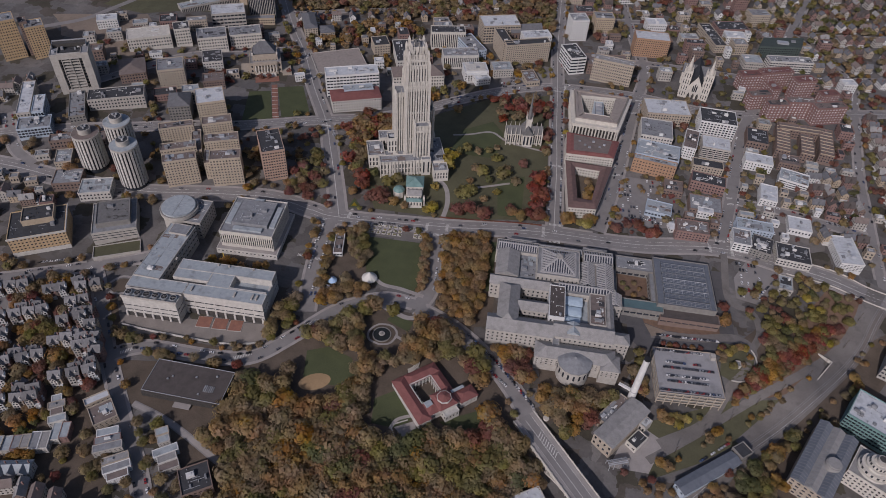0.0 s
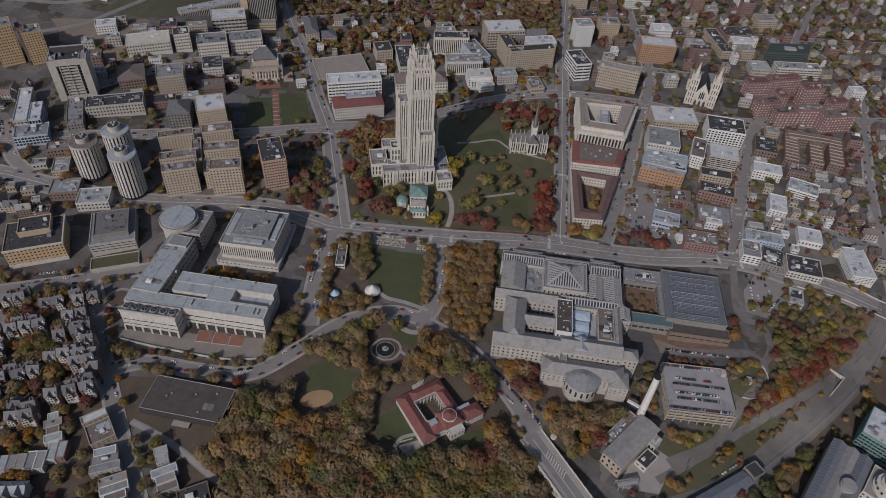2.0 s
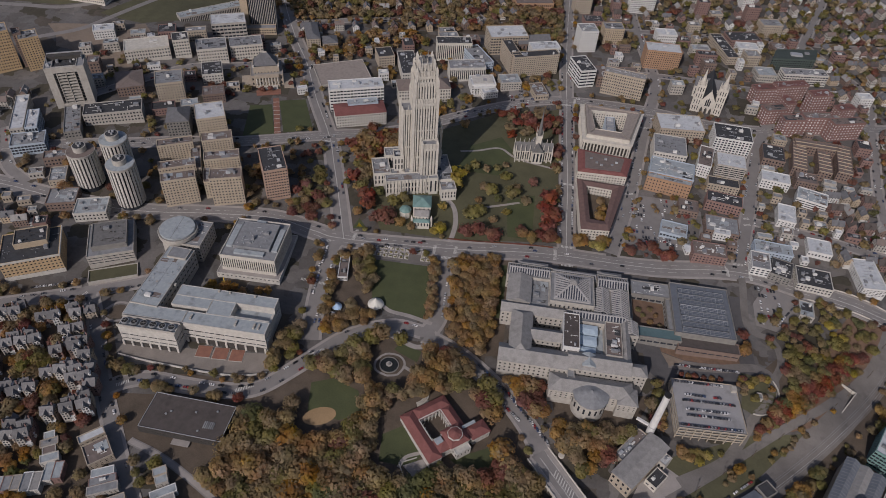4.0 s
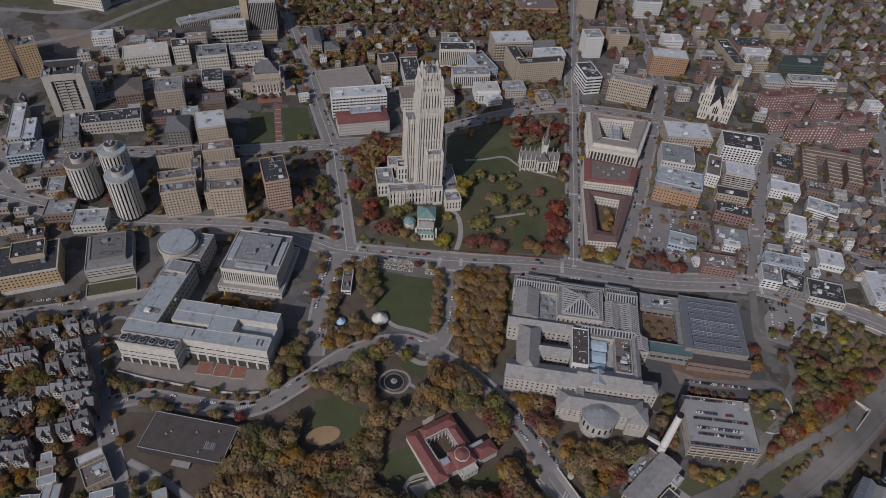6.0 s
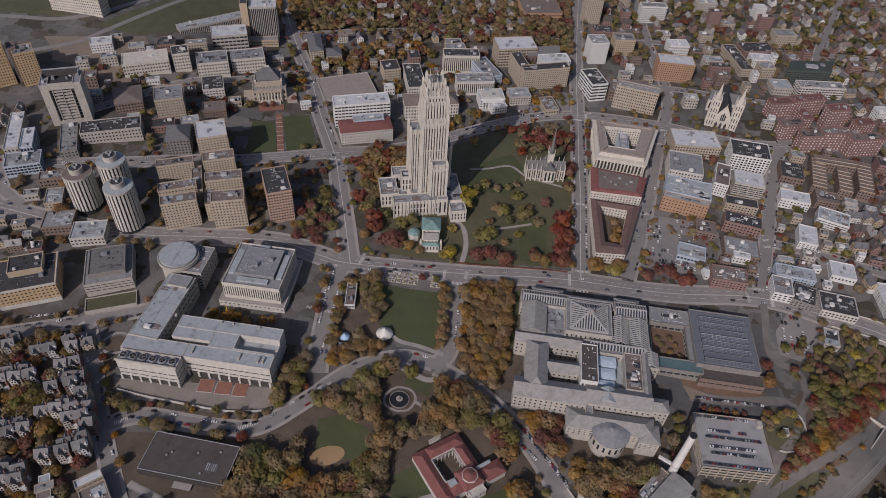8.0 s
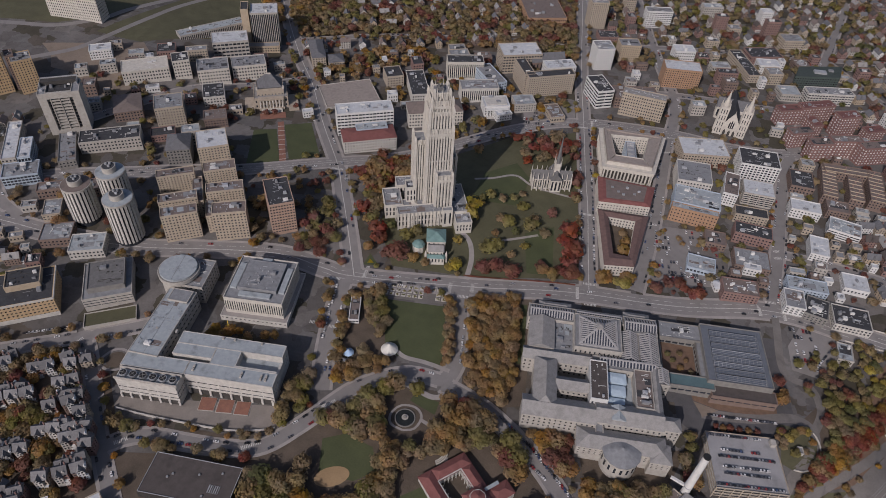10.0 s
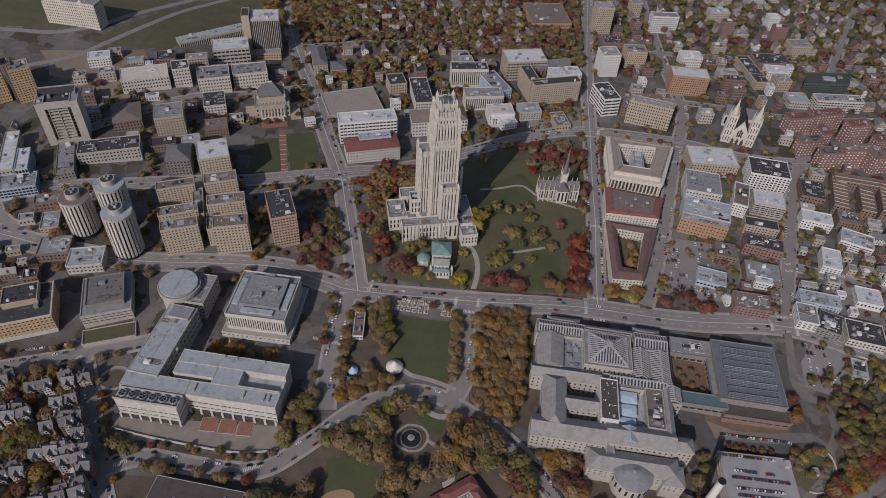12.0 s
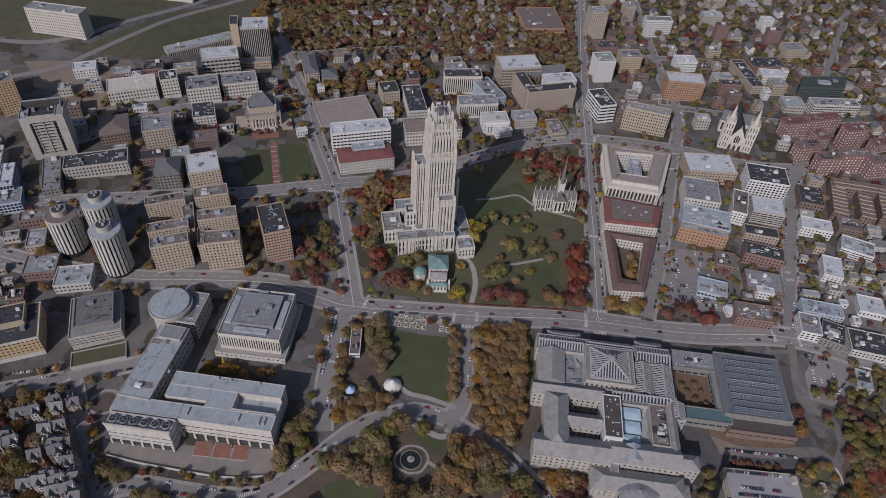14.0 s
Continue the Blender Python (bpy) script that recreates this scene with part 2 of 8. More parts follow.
for leaf_material in LEAF.values():
    mottle(leaf_material)
    let_light_through(leaf_material)
COURT_GREEN = mat("green_panel", (0.075, 0.097, 0.086), (0.055, 0.073, 0.065))
COURT_DECK = mat("dark_green_roof", (0.060, 0.076, 0.070), (0.045, 0.058, 0.054), stain=0.4)
SAW_GLASS = mat("dark_solar_glazing", (0.085, 0.10, 0.125), (0.065, 0.077, 0.097), rough=0.4, bump=0)
TEAL_ROOF = mat("teal_copper_roof", (0.105, 0.165, 0.175), (0.080, 0.128, 0.136), rough=0.6, stain=0.35)
BLUE_GREY_ROOF = mat("blue_grey_metal_roof", (0.150, 0.166, 0.190), (0.115, 0.128, 0.148), rough=0.5, stain=0.3)
SPIRE_SLATE = mat("weathered_spire_stone", (0.17, 0.168, 0.165), (0.12, 0.118, 0.116), stain=0.3)
DARK_ASPHALT = mat("dark_asphalt", (0.098, 0.095, 0.096), (0.070, 0.068, 0.070), scale=0.08, fine=1.2, stain=0.3)
TERRACE_ROOF = mat("tan_terrace_roof", (0.315, 0.275, 0.245), (0.235, 0.205, 0.182), stain=0.3)
RIB_STONE = mat("pale_roof_rib", (0.37, 0.365, 0.36), (0.29, 0.285, 0.28), fine=1.2, stain=0.3)
MAROON_ROOF = mat("maroon_roof", (0.165, 0.105, 0.093), (0.120, 0.078, 0.070), stain=0.3)
DECK = mat("parking_deck_concrete", (0.33, 0.325, 0.325), (0.25, 0.247, 0.248), scale=0.08, stain=0.5)
CAR_PAINT = {n: mat(n + "_car_paint", c, tuple(v * 0.9 for v in c), rough=0.3, bump=0, spec=0.6) for n, c in
             (("white", (0.70, 0.70, 0.69)), ("silver", (0.36, 0.37, 0.38)), ("black", (0.02, 0.02, 0.022)), ("grey", (0.10, 0.10, 0.11)), ("red", (0.30, 0.03, 0.03)), ("yellow", (0.60, 0.42, 0.03)), ("blue", (0.05, 0.08, 0.17)))}
TYRE = mat("tyre_rubber", (0.02, 0.02, 0.02), bump=0)


# ---- the lie of the land ----
LOW = np.array([(-83, 363, 0), (-147, 362, -1), (-44, 400, 0), (-120, 480, 3), (-60, 480, 3), (-369, 392, -2), (-290, 311, -2), (-400, 300, -2), (-197, 326, -4), (-100, 280, -8), (0, 290, -6), (60, 330, -3),
                (100, 375, -4), (231, 410, 2), (275, 430, 3), (330, 420, -16), (260, 340, -20), (199, 325, -15), (130, 300, -16), (60, 240, -24), (180, 240, -24), (420, 400, -14), (350, 300, -16), (-150, 200, -14), (-330, 200, -4)], float)
HIGH = np.array([(45, 527, 8), (110, 470, 6), (245, 545, 11), (340, 540, 9), (324, 620, 14), (-201, 627, 12), (-268, 655, 13), (-90, 620, 12), (40, 680, 12), (166, 765, 15), (-305, 740, 12), (-200, 800, 8), (-220, 900, 8),
                 (-330, 930, 9), (30, 900, 14), (250, 850, 16), (420, 800, 16), (-400, 640, 17), (-488, 664, 22), (-509, 833, 29), (-640, 900, 34), (-370, 480, 5), (400, 520, 0)], float)
KNOTS = np.concatenate((LOW, HIGH))


def terrain(x, y):
    x, y = np.asarray(x, float), np.asarray(y, float)
    wgt = 1 / ((x[..., None] - KNOTS[:, 0]) ** 2 + (y[..., None] - KNOTS[:, 1]) ** 2 + 900) ** 1.6
    return (wgt * KNOTS[:, 2]).sum(-1) / wgt.sum(-1)


def gz(x, y):
    return float(terrain(x, y))


# ---- mesh helpers ----
def tri_mesh(name, V, F, material):
    me = bpy.data.meshes.new(name)
    V, F = np.asarray(V, np.float32), np.asarray(F, np.int32)
    me.vertices.add(len(V))
    me.vertices.foreach_set("co", V.ravel())
    me.loops.add(F.size)
    me.loops.foreach_set("vertex_index", F.ravel())
    me.polygons.add(len(F))
    me.polygons.foreach_set("loop_start", np.arange(0, F.size, F.shape[1], dtype=np.int32))
    me.update(calc_edges=True)
    me.materials.append(material)
    return me


def poly_mesh(name, V, F, material):
    me = bpy.data.meshes.new(name)
    me.from_pydata(V, [], F)
    me.update()
    me.materials.append(material)
    return me


class Shape:
    """A list of vertices and faces to which solids are added."""

    def __init__(self):
        self.v, self.f = [], []

    def quad(self, a, b, c, d):
        n = len(self.v)
        self.v += [a, b, c, d]
        self.f.append((n, n + 1, n + 2, n + 3))

    def prism(self, pts, z0, z1, top=None):
        """An upright solid over a counter-clockwise outline; top: another outline for its upper end."""
        n, k = len(self.v), len(pts)
        top = top or pts
        self.v += [(x, y, z0) for x, y in pts] + [(x, y, z1) for x, y in top]
        self.f += [(n + i, n + (i + 1) % k, n + k + (i + 1) % k, n + k + i) for i in range(k)]
        self.f += [tuple(n + k - 1 - i for i in range(k)), tuple(n + k + i for i in range(k))]
        return self

    def box(self, x0, x1, y0, y1, z0, z1):
        return self.prism([(x0, y0), (x1, y0), (x1, y1), (x0, y1)], z0, z1)

    def turned(self, x, y, w, d, z0, z1, rot):
        c, s = math.cos(rot), math.sin(rot)
        return self.prism([(x + a * c - b * s, y + a * s + b * c) for a, b in ((-w / 2, -d / 2), (w / 2, -d / 2), (w / 2, d / 2), (-w / 2, d / 2))], z0, z1)

    def ring(self, x, y, r, z0, z1, n=24, r2=None, sx=1.0):
        r2 = r if r2 is None else r2
        A = [2 * math.pi * i / n for i in range(n)]
        return self.prism([(x + r * sx * math.cos(a), y + r * math.sin(a)) for a in A], z0, z1, [(x + r2 * sx * math.cos(a), y + r2 * math.sin(a)) for a in A])

    def hip(self, x0, x1, y0, y1, z, rise, inset=None, flat=0.0):
        """A hipped (inset > 0) or gabled (inset 0) roof solid, ridge along the longer side; flat: half width of a flat top."""
        w, d = x1 - x0, y1 - y0
        n = len(self.v)
        if w >= d:
            i = d / 2 if inset is None else inset
            ym = (y0 + y1) / 2
            top = [(x0 + i, ym - flat, z + rise), (x1 - i, ym - flat, z + rise), (x1 - i, ym + flat + 0.01, z + rise), (x0 + i, ym + flat + 0.01, z + rise)]
        else:
            i = w / 2 if inset is None else inset
            xm = (x0 + x1) / 2
            top = [(xm - flat, y0 + i, z + rise), (xm + flat + 0.01, y0 + i, z + rise), (xm + flat + 0.01, y1 - i, z + rise), (xm - flat, y1 - i, z + rise)]
        self.v += [(x0, y0, z), (x1, y0, z), (x1, y1, z), (x0, y1, z)] + top
        self.f += [(n, n + 1, n + 5, n + 4), (n + 1, n + 2, n + 6, n + 5), (n + 2, n + 3, n + 7, n + 6), (n + 3, n, n + 4, n + 7), (n + 4, n + 5, n + 6, n + 7), (n + 3, n + 2, n + 1, n)]
        return self

    def beam(self, a, b, r):
        """A square bar from a to b."""
        a, b = Vector(a), Vector(b)
        q = (b - a).to_track_quat("Z", "Y").to_matrix()
        n = len(self.v)
        for p in (a, b):
            self.v += [tuple(p + q @ Vector((sx * r, sy * r, 0))) for sx, sy in ((-1, -1), (1, -1), (1, 1), (-1, 1))]
        self.f += [(n, n + 1, n + 5, n + 4), (n + 1, n + 2, n + 6, n + 5), (n + 2, n + 3, n + 7, n + 6), (n + 3, n, n + 4, n + 7), (n + 4, n + 5, n + 6, n + 7), (n + 3, n + 2, n + 1, n)]
        return self


def part(name, shape, material, parent, label="", kind=""):
    ob = new(name, poly_mesh(name, shape.v, shape.f, material) if isinstance(shape, Shape) else shape)
    ob.parent = parent
    return tagged(ob, label=label, kind=kind)


FOOT = []      # footprints kept clear of trees: x, y, half width, half depth, cos, sin


def thing(name, x, y, rot, label, category, group="", kind="", z=None):
    ob = new(name)
    ob.empty_display_size = 2
    ob.matrix_world = pose(x, y, gz(x, y) if z is None else z, 0, 0, rot)
    return tagged(ob, label, category, group, kind)


def claim(x, y, w, d, rot):
    FOOT.append((x, y, w / 2 + 2.0, d / 2 + 2.0, math.cos(radians(rot)), math.sin(radians(rot))))


def is_free(x, y):
    for fx, fy, hw, hd, c, s in FOOT:
        dx, dy = x - fx, y - fy
        if abs(dx * c + dy * s) < hw and abs(dy * c - dx * s) < hd:
            return False
    return True


def facade(wall, pane, a, b, z0, z1, floors, bay, wr, hr, deep=0.35):
    """A wall from a to b (outside on its right) with floors x bays of openings that go in, and panes at their backs."""
    (ax, ay), (bx, by) = a, b
    L = math.hypot(bx - ax, by - ay)
    ux, uy = (bx - ax) / L, (by - ay) / L
    nx, ny = uy, -ux
    nb = max(1, round(L / bay))
    cw, ch = L / nb, (z1 - z0) / floors
    P = lambda u, z, o=0.0: (ax + ux * u - nx * o, ay + uy * u - ny * o, z)
    wall.quad(P(0, -8), P(L, -8), P(L, z0), P(0, z0))
    for j in range(floors):
        zb, zt = z0 + j * ch, z0 + (j + 1) * ch
        wz0, wz1 = zb + ch * (1 - hr) * 0.45, zb + ch * (1 - hr) * 0.45 + ch * hr
        wall.quad(P(0, zb), P(L, zb), P(L, wz0), P(0, wz0))
        wall.quad(P(0, wz1), P(L, wz1), P(L, zt), P(0, zt))
        for i in range(nb):
            u0, u3 = i * cw, (i + 1) * cw
            u1, u2 = u0 + cw * (1 - wr) / 2, u3 - cw * (1 - wr) / 2
            wall.quad(P(u0, wz0), P(u1, wz0), P(u1, wz1), P(u0, wz1))
            wall.quad(P(u2, wz0), P(u3, wz0), P(u3, wz1), P(u2, wz1))
            wall.quad(P(u1, wz0), P(u2, wz0), P(u2, wz0, deep), P(u1, wz0, deep))
            wall.quad(P(u1, wz1, deep), P(u2, wz1, deep), P(u2, wz1), P(u1, wz1))
            wall.quad(P(u1, wz0), P(u1, wz0, deep), P(u1, wz1, deep), P(u1, wz1))
            wall.quad(P(u2, wz0, deep), P(u2, wz0), P(u2, wz1), P(u2, wz1, deep))
            pane.quad(P(u1, wz0, deep), P(u2, wz0, deep), P(u2, wz1, deep), P(u1, wz1, deep))


UNIT_RND = random.Random(5)


def wing(parent, x0, x1, y0, y1, h, wallm, roofm, floors=4, bay=3.4, wr=0.5, hr=0.5, parapet=0.9, units=2, sides="FRBL", base=1.0, top=0.8, roof="flat", rise=4.0, glass=None, z0=0.0):
    """A block of a building in its own metres: walls with real openings, panes, a flat roof behind a parapet or a hipped one, machines on the roof."""
    w, p = Shape(), Shape()
    cs = [(x0, y0), (x1, y0), (x1, y1), (x0, y1)]
    for k, sname in enumerate("FRBL"):
        a, b = cs[k], cs[(k + 1) % 4]
        if sname in sides:
            facade(w, p, a, b, z0 + base, h - top, floors, bay, wr, hr)
            w.quad((*a, h - top), (*b, h - top), (*b, h), (*a, h))
        else:
            w.quad((*a, -8), (*b, -8), (*b, h), (*a, h))
    t = 0.5
    r = Shape()
    if roof == "flat":
        cap = Shape()
        cap.box(x0 - 0.15, x1 + 0.15, y0 - 0.15, y0 + t, h, h + parapet).box(x0 - 0.15, x1 + 0.15, y1 - t, y1 + 0.15, h, h + parapet)
        cap.box(x0 - 0.15, x0 + t, y0 + t, y1 - t, h, h + parapet).box(x1 - t, x1 + 0.15, y0 + t, y1 - t, h, h + parapet)
        part("parapet", cap, wallm, parent)
        r.box(x0 + 0.1, x1 - 0.1, y0 + 0.1, y1 - 0.1, h - 0.6, h + 0.05)
    else:
        o = 0.7
        r.hip(x0 - o, x1 + o, y0 - o, y1 + o, h, rise, None if roof == "hip" else 0.0)
    part("wall", w, wallm, parent)
    if p.f:
        part("glazing", p, glass or GLASS, parent, kind="stuff")
    part("roof", r, roofm, parent)
    R = UNIT_RND
    if roof == "flat" and units and x1 - x0 > 8 and y1 - y0 > 8:
        # vents, pipes and hatches, and repaired strips of the roof skin
        s, q = Shape(), Shape()
        for _ in range(min(26, int((x1 - x0) * (y1 - y0) / 38))):
            ux, uy, e = R.uniform(x0 + 1.5, x1 - 2.5), R.uniform(y0 + 1.5, y1 - 2.5), R.uniform(0.3, 0.9)
            if R.random() < 0.7:
                s.box(ux, ux + e, uy, uy + e * R.uniform(0.8, 1.8), h + 0.05, h + R.uniform(0.5, 1.3))
            else:
                s.box(ux, min(x1 - 1.5, ux + R.uniform(3, 9)), uy, uy + 0.3, h + 0.2, h + 0.5)
        for _ in range(3):
            ux, uy = R.uniform(x0 + 1, x1 - 6), R.uniform(y0 + 1, y1 - 5)
            q.box(ux, min(x1 - 1, ux + R.uniform(3, 12)), uy, min(y1 - 1, uy + R.uniform(2, 7)), h + 0.06, h + 0.09 + 0.01 * _)
        part("roof_vents", s, R.choice((METAL, METAL, WHITE_PAINT, DARK_PANEL)), parent, kind="stuff")
        part("roof_skin", q, R.choice((GREY_ROOF, LIGHT_ROOF, DARK_ROOF, BROWN_ROOF)) if roofm in (GREY_ROOF, LIGHT_ROOF, BROWN_ROOF) else roofm, parent, kind="stuff")
    for _ in range(units if roof == "flat" else 0):
        W, D, H = R.uniform(1.4, 6) , R.uniform(1.2, 4.5), R.uniform(0.8, 3.0)
        if x1 - x0 < W + 4 or y1 - y0 < D + 4:
            continue
        ux, uy = R.uniform(x0 + 2, x1 - 2 - W), R.uniform(y0 + 2, y1 - 2 - D)
        s = Shape().box(ux, ux + W, uy, uy + D, h + 0.05, h + H)
        s.box(ux + 0.3, ux + W - 0.3, uy + 0.3, uy + D - 0.3, h + H, h + H + 0.25)
        if R.random() < 0.6:
            s.ring(ux + W / 2, uy + D / 2, min(W, D) * 0.3, h + H + 0.25, h + H + 0.6, 10)
        part("rooftop_unit", s, R.choice((METAL, METAL, WHITE_PAINT, GREY_ROOF)), parent)


def block(name, x, y, w, d, h, rot, wallm, roofm, floors, label, units=3, category="building", **k):
    t = thing(name, x, y, rot, label, category)
    claim(x, y, w, d, rot)
    wing(t, -w / 2, w / 2, -d / 2, d / 2, h, wallm, roofm, floors, units=units, **k)
    return t


def quad_wing(parent, c, h, wallm, roofm, floors=4, bay=3.4, wr=0.5, hr=0.5, parapet=0.9, sides=(0, 1, 2, 3), base=1.0, top=1.2, glass=None):
    """A flat-roofed block over any four corners, counter-clockwise from its front left."""
    w, p, cap = Shape(), Shape(), Shape()
    mx, my = sum(q[0] for q in c) / 4, sum(q[1] for q in c) / 4
    inner = []
    for x, y in c:
        L = math.hypot(mx - x, my - y)
        inner.append((x + (mx - x) * 0.75 / L, y + (my - y) * 0.75 / L))
    for k in range(4):
        a, b, ia, ib = c[k], c[(k + 1) % 4], inner[k], inner[(k + 1) % 4]
        if k in sides:
            facade(w, p, a, b, base, h - top, floors, bay, wr, hr)
            w.quad((*a, h - top), (*b, h - top), (*b, h), (*a, h))
            cap.prism([a, b, ib, ia], h, h + parapet)
        else:
            w.quad((*a, -8), (*b, -8), (*b, h), (*a, h))
    part("wall", w, wallm, parent)
    if cap.f:
        part("parapet", cap, wallm, parent)
    if p.f:
        part("glazing", p, glass or GLASS, parent, kind="stuff")
    part("roof", Shape().prism(inner, h - 0.6, h + 0.05), roofm, parent)


def court_ring(name, outer, court, h, wallm, roofm, label, ridge=0.0, **k):
    """Four ranges round an open court; outer and court: four world corners each. ridge: height of pitched roofs over the ranges."""
    x, y = sum(q[0] for q in outer) / 4, sum(q[1] for q in outer) / 4
    t = thing(name, x, y, 0, label, "building")
    O, I = [[(a - x, b - y) for a, b in q] for q in (outer, court)]
    claim(x, y, max(q[0] for q in outer) - min(q[0] for q in outer), max(q[1] for q in outer) - min(q[1] for q in outer), 0)
    for i in range(4):
        j = (i + 1) % 4
        quad_wing(t, [O[i], O[j], I[j], I[i]], h, wallm, roofm, sides=(0, 2), **k)
        if ridge:
            e = lambda f, q: (O[q][0] + (I[q][0] - O[q][0]) * f, O[q][1] + (I[q][1] - O[q][1]) * f)
            r, z = Shape(), h + (k.get("parapet", 0.9))
            for f0, f1, z0, z1 in ((-0.03, 0.5, z, z + ridge), (0.5, 1.03, z + ridge, z)):
                r.quad((*e(f0, i), z0), (*e(f0, j), z0), (*e(f1, j), z1), (*e(f1, i), z1))
            part("pitched_roof", r, roofm, t)
    return t


# ---- ground, roads, lawns ----
def ground_sheet():
    xs = np.unique(np.concatenate((np.linspace(-4200, -900, 12), np.arange(-900, 900, 6.0), np.linspace(900, 4200, 12))))
    ys = np.unique(np.concatenate((np.linspace(-1500, 100, 8), np.arange(100, 1500, 6.0), np.linspace(1500, 4300, 12))))
    X, Y = np.meshgrid(xs, ys)
    Z = terrain(X, Y)
    V = np.stack((X, Y, Z), -1).reshape(-1, 3)
    i = np.arange(len(ys) - 1)[:, None] * len(xs) + np.arange(len(xs) - 1)[None]
    F = np.stack((i, i + 1, i + 1 + len(xs), i + len(xs)), -1).reshape(-1, 4)
    ob = new("ground", tri_mesh("ground", V, F, URBAN))
    tagged(ob, "worn grey-brown city ground between buildings", "ground", kind="structure")


ground_sheet()


def patch(name, pts, material, label, lift=0.15, cell=5.0, category="ground"):
    """A piece of ground with a convex outline, laid over the terrain."""
    bm = bmesh.new()
    P = np.array(pts, float)
    (ax, ay), (bx, by) = P.min(0), P.max(0)
    nx, ny = max(1, int((bx - ax) / cell)), max(1, int((by - ay) / cell))
    g = [[bm.verts.new((ax + (bx - ax) * i / nx, ay + (by - ay) * j / ny, 0)) for i in range(nx + 1)] for j in range(ny + 1)]
    for j in range(ny):
        for i in range(nx):
            bm.faces.new((g[j][i], g[j][i + 1], g[j + 1][i + 1], g[j + 1][i]))
    area = sum(P[i][0] * P[(i + 1) % len(P)][1] - P[(i + 1) % len(P)][0] * P[i][1] for i in range(len(P)))
    for i in range(len(P)):
        a, b = P[i], P[(i + 1) % len(P)]
        n = Vector((b[1] - a[1], a[0] - b[0], 0)) * (1 if area > 0 else -1)
        bmesh.ops.bisect_plane(bm, geom=bm.verts[:] + bm.edges[:] + bm.faces[:], plane_co=(a[0], a[1], 0), plane_no=n.normalized(), clear_outer=True)
    H = terrain([v.co.x for v in bm.verts], [v.co.y for v in bm.verts])
    for v, h in zip(bm.verts, H):
        v.co.z = h + lift
    me = bpy.data.meshes.new(name)
    bm.to_mesh(me)
    bm.free()
    me.materials.append(material)
    return tagged(new(name, me), label, category, kind="structure")


ROADS = []


def smooth_line(pts, step=4.0):
    P = [Vector((*p, 0)) for p in pts]
    P = [P[0] * 2 - P[1]] + P + [P[-1] * 2 - P[-2]]
    out = []
    for i in range(1, len(P) - 2):
        n = max(1, int((P[i + 1] - P[i]).length / step))
        for k in range(n):
            t = k / n
            a, b, c, d = P[i - 1:i + 3]
            out.append(0.5 * (2 * b + (c - a) * t + (2 * a - 5 * b + 4 * c - d) * t * t + (3 * b - a - 3 * c + d) * t ** 3))
    return out + [P[-2]]


def strip(name, line, o0, o1, lift, material, label, category, keep=None, z=None, thick=0.0, across=4):
    """A ribbon beside a centre line, between the offsets o0 and o1 to its right, laid over the terrain."""
    V, F = [], []
    rows = []
    for i, p in enumerate(line):
        t = (line[min(i + 1, len(line) - 1)] - line[max(i - 1, 0)]).normalized()
        nrm = Vector((t.y, -t.x, 0))
        rows.append([p + nrm * (o0 + (o1 - o0) * k / across) for k in range(across + 1)])
    H = terrain([[q.x for q in r] for r in rows], [[q.y for q in r] for r in rows])
    for i, r in enumerate(rows):
        for q, h in zip(r, H[i]):
            V.append((q.x, q.y, (h if z is None else z(i, len(rows))) + lift))
    k = across + 1
    for i in range(len(rows) - 1):
        if keep and not keep((rows[i][0] + rows[i + 1][-1]) / 2):
            continue
        for j in range(across):
            F.append((i * k + j, i * k + k + j, i * k + k + j + 1, i * k + j + 1)[::-1])
        if thick:
            n = len(V)
            for q in (V[i * k], V[i * k + k], V[i * k + across], V[i * k + k + across]):
                V.append((q[0], q[1], q[2] - thick))
            F += [(i * k, i * k + k, n + 1, n), (i * k + across, n + 2, n + 3, i * k + k + across)]
    if F:
        return tagged(new(name, poly_mesh(name, V, F, material)), label, category, kind="structure")


def road(width, *pts, lift=0.30, material=None, walkway=2.6, label="grey asphalt city street"):
    line = smooth_line(pts)
    ROADS.append((np.array([(p.x, p.y) for p in line]), width, walkway, line))
    strip("road", line, -width / 2, width / 2, lift + 0.002 * len(ROADS), material or ASPHALT, label, "road", across=6)


def road_gap(x, y):
    """The distance from a point to the nearest road's edge."""
    return min(float(np.sqrt(((r[0] - (x, y)) ** 2).sum(1)).min()) - r[1] / 2 for r in ROADS)


def walkways():
    for n, (pts, width, wk, line) in enumerate(ROADS):
        if not wk:
            continue

        def clear(p):
            return all(k == n or float(np.sqrt(((r[0] - (p.x, p.y)) ** 2).sum(1)).min()) > r[1] / 2 + 0.3 for k, r in enumerate(ROADS))
        for s in (-1, 1):
            strip("pavement", line, s * width / 2, s * (width / 2 + wk), 0.46, PAVING, "pale concrete pavement beside the street", "pavement", clear, thick=0.3, across=1)

road(19, (-700, 520), (-532, 516), (-453, 509), (-372, 509), (-307, 518), (-235, 525), (-188, 516), (-158, 512), (-52, 519), (53, 527), (141, 530), (232, 536), (304, 525), (393, 501), (520, 470))
road(15, (-158, 512), (-179, 573), (-196, 620), (-214, 669), (-253, 749), (-287, 827), (-316, 881), (-349, 948), (-400, 1060), walkway=3)
road(14, (-166, 506), (-166, 464), (-162, 420), (-156, 385))
road(11, (-302, 309), (-291, 317.5), (-275, 322.8), (-243, 322.6), (-211, 323.8), (-186, 330.5), (-161, 354), (-128, 393), (-90, 413), (-57, 411))
road(13, (-57, 408), (-49, 434), (-52, 475), (-55, 520))
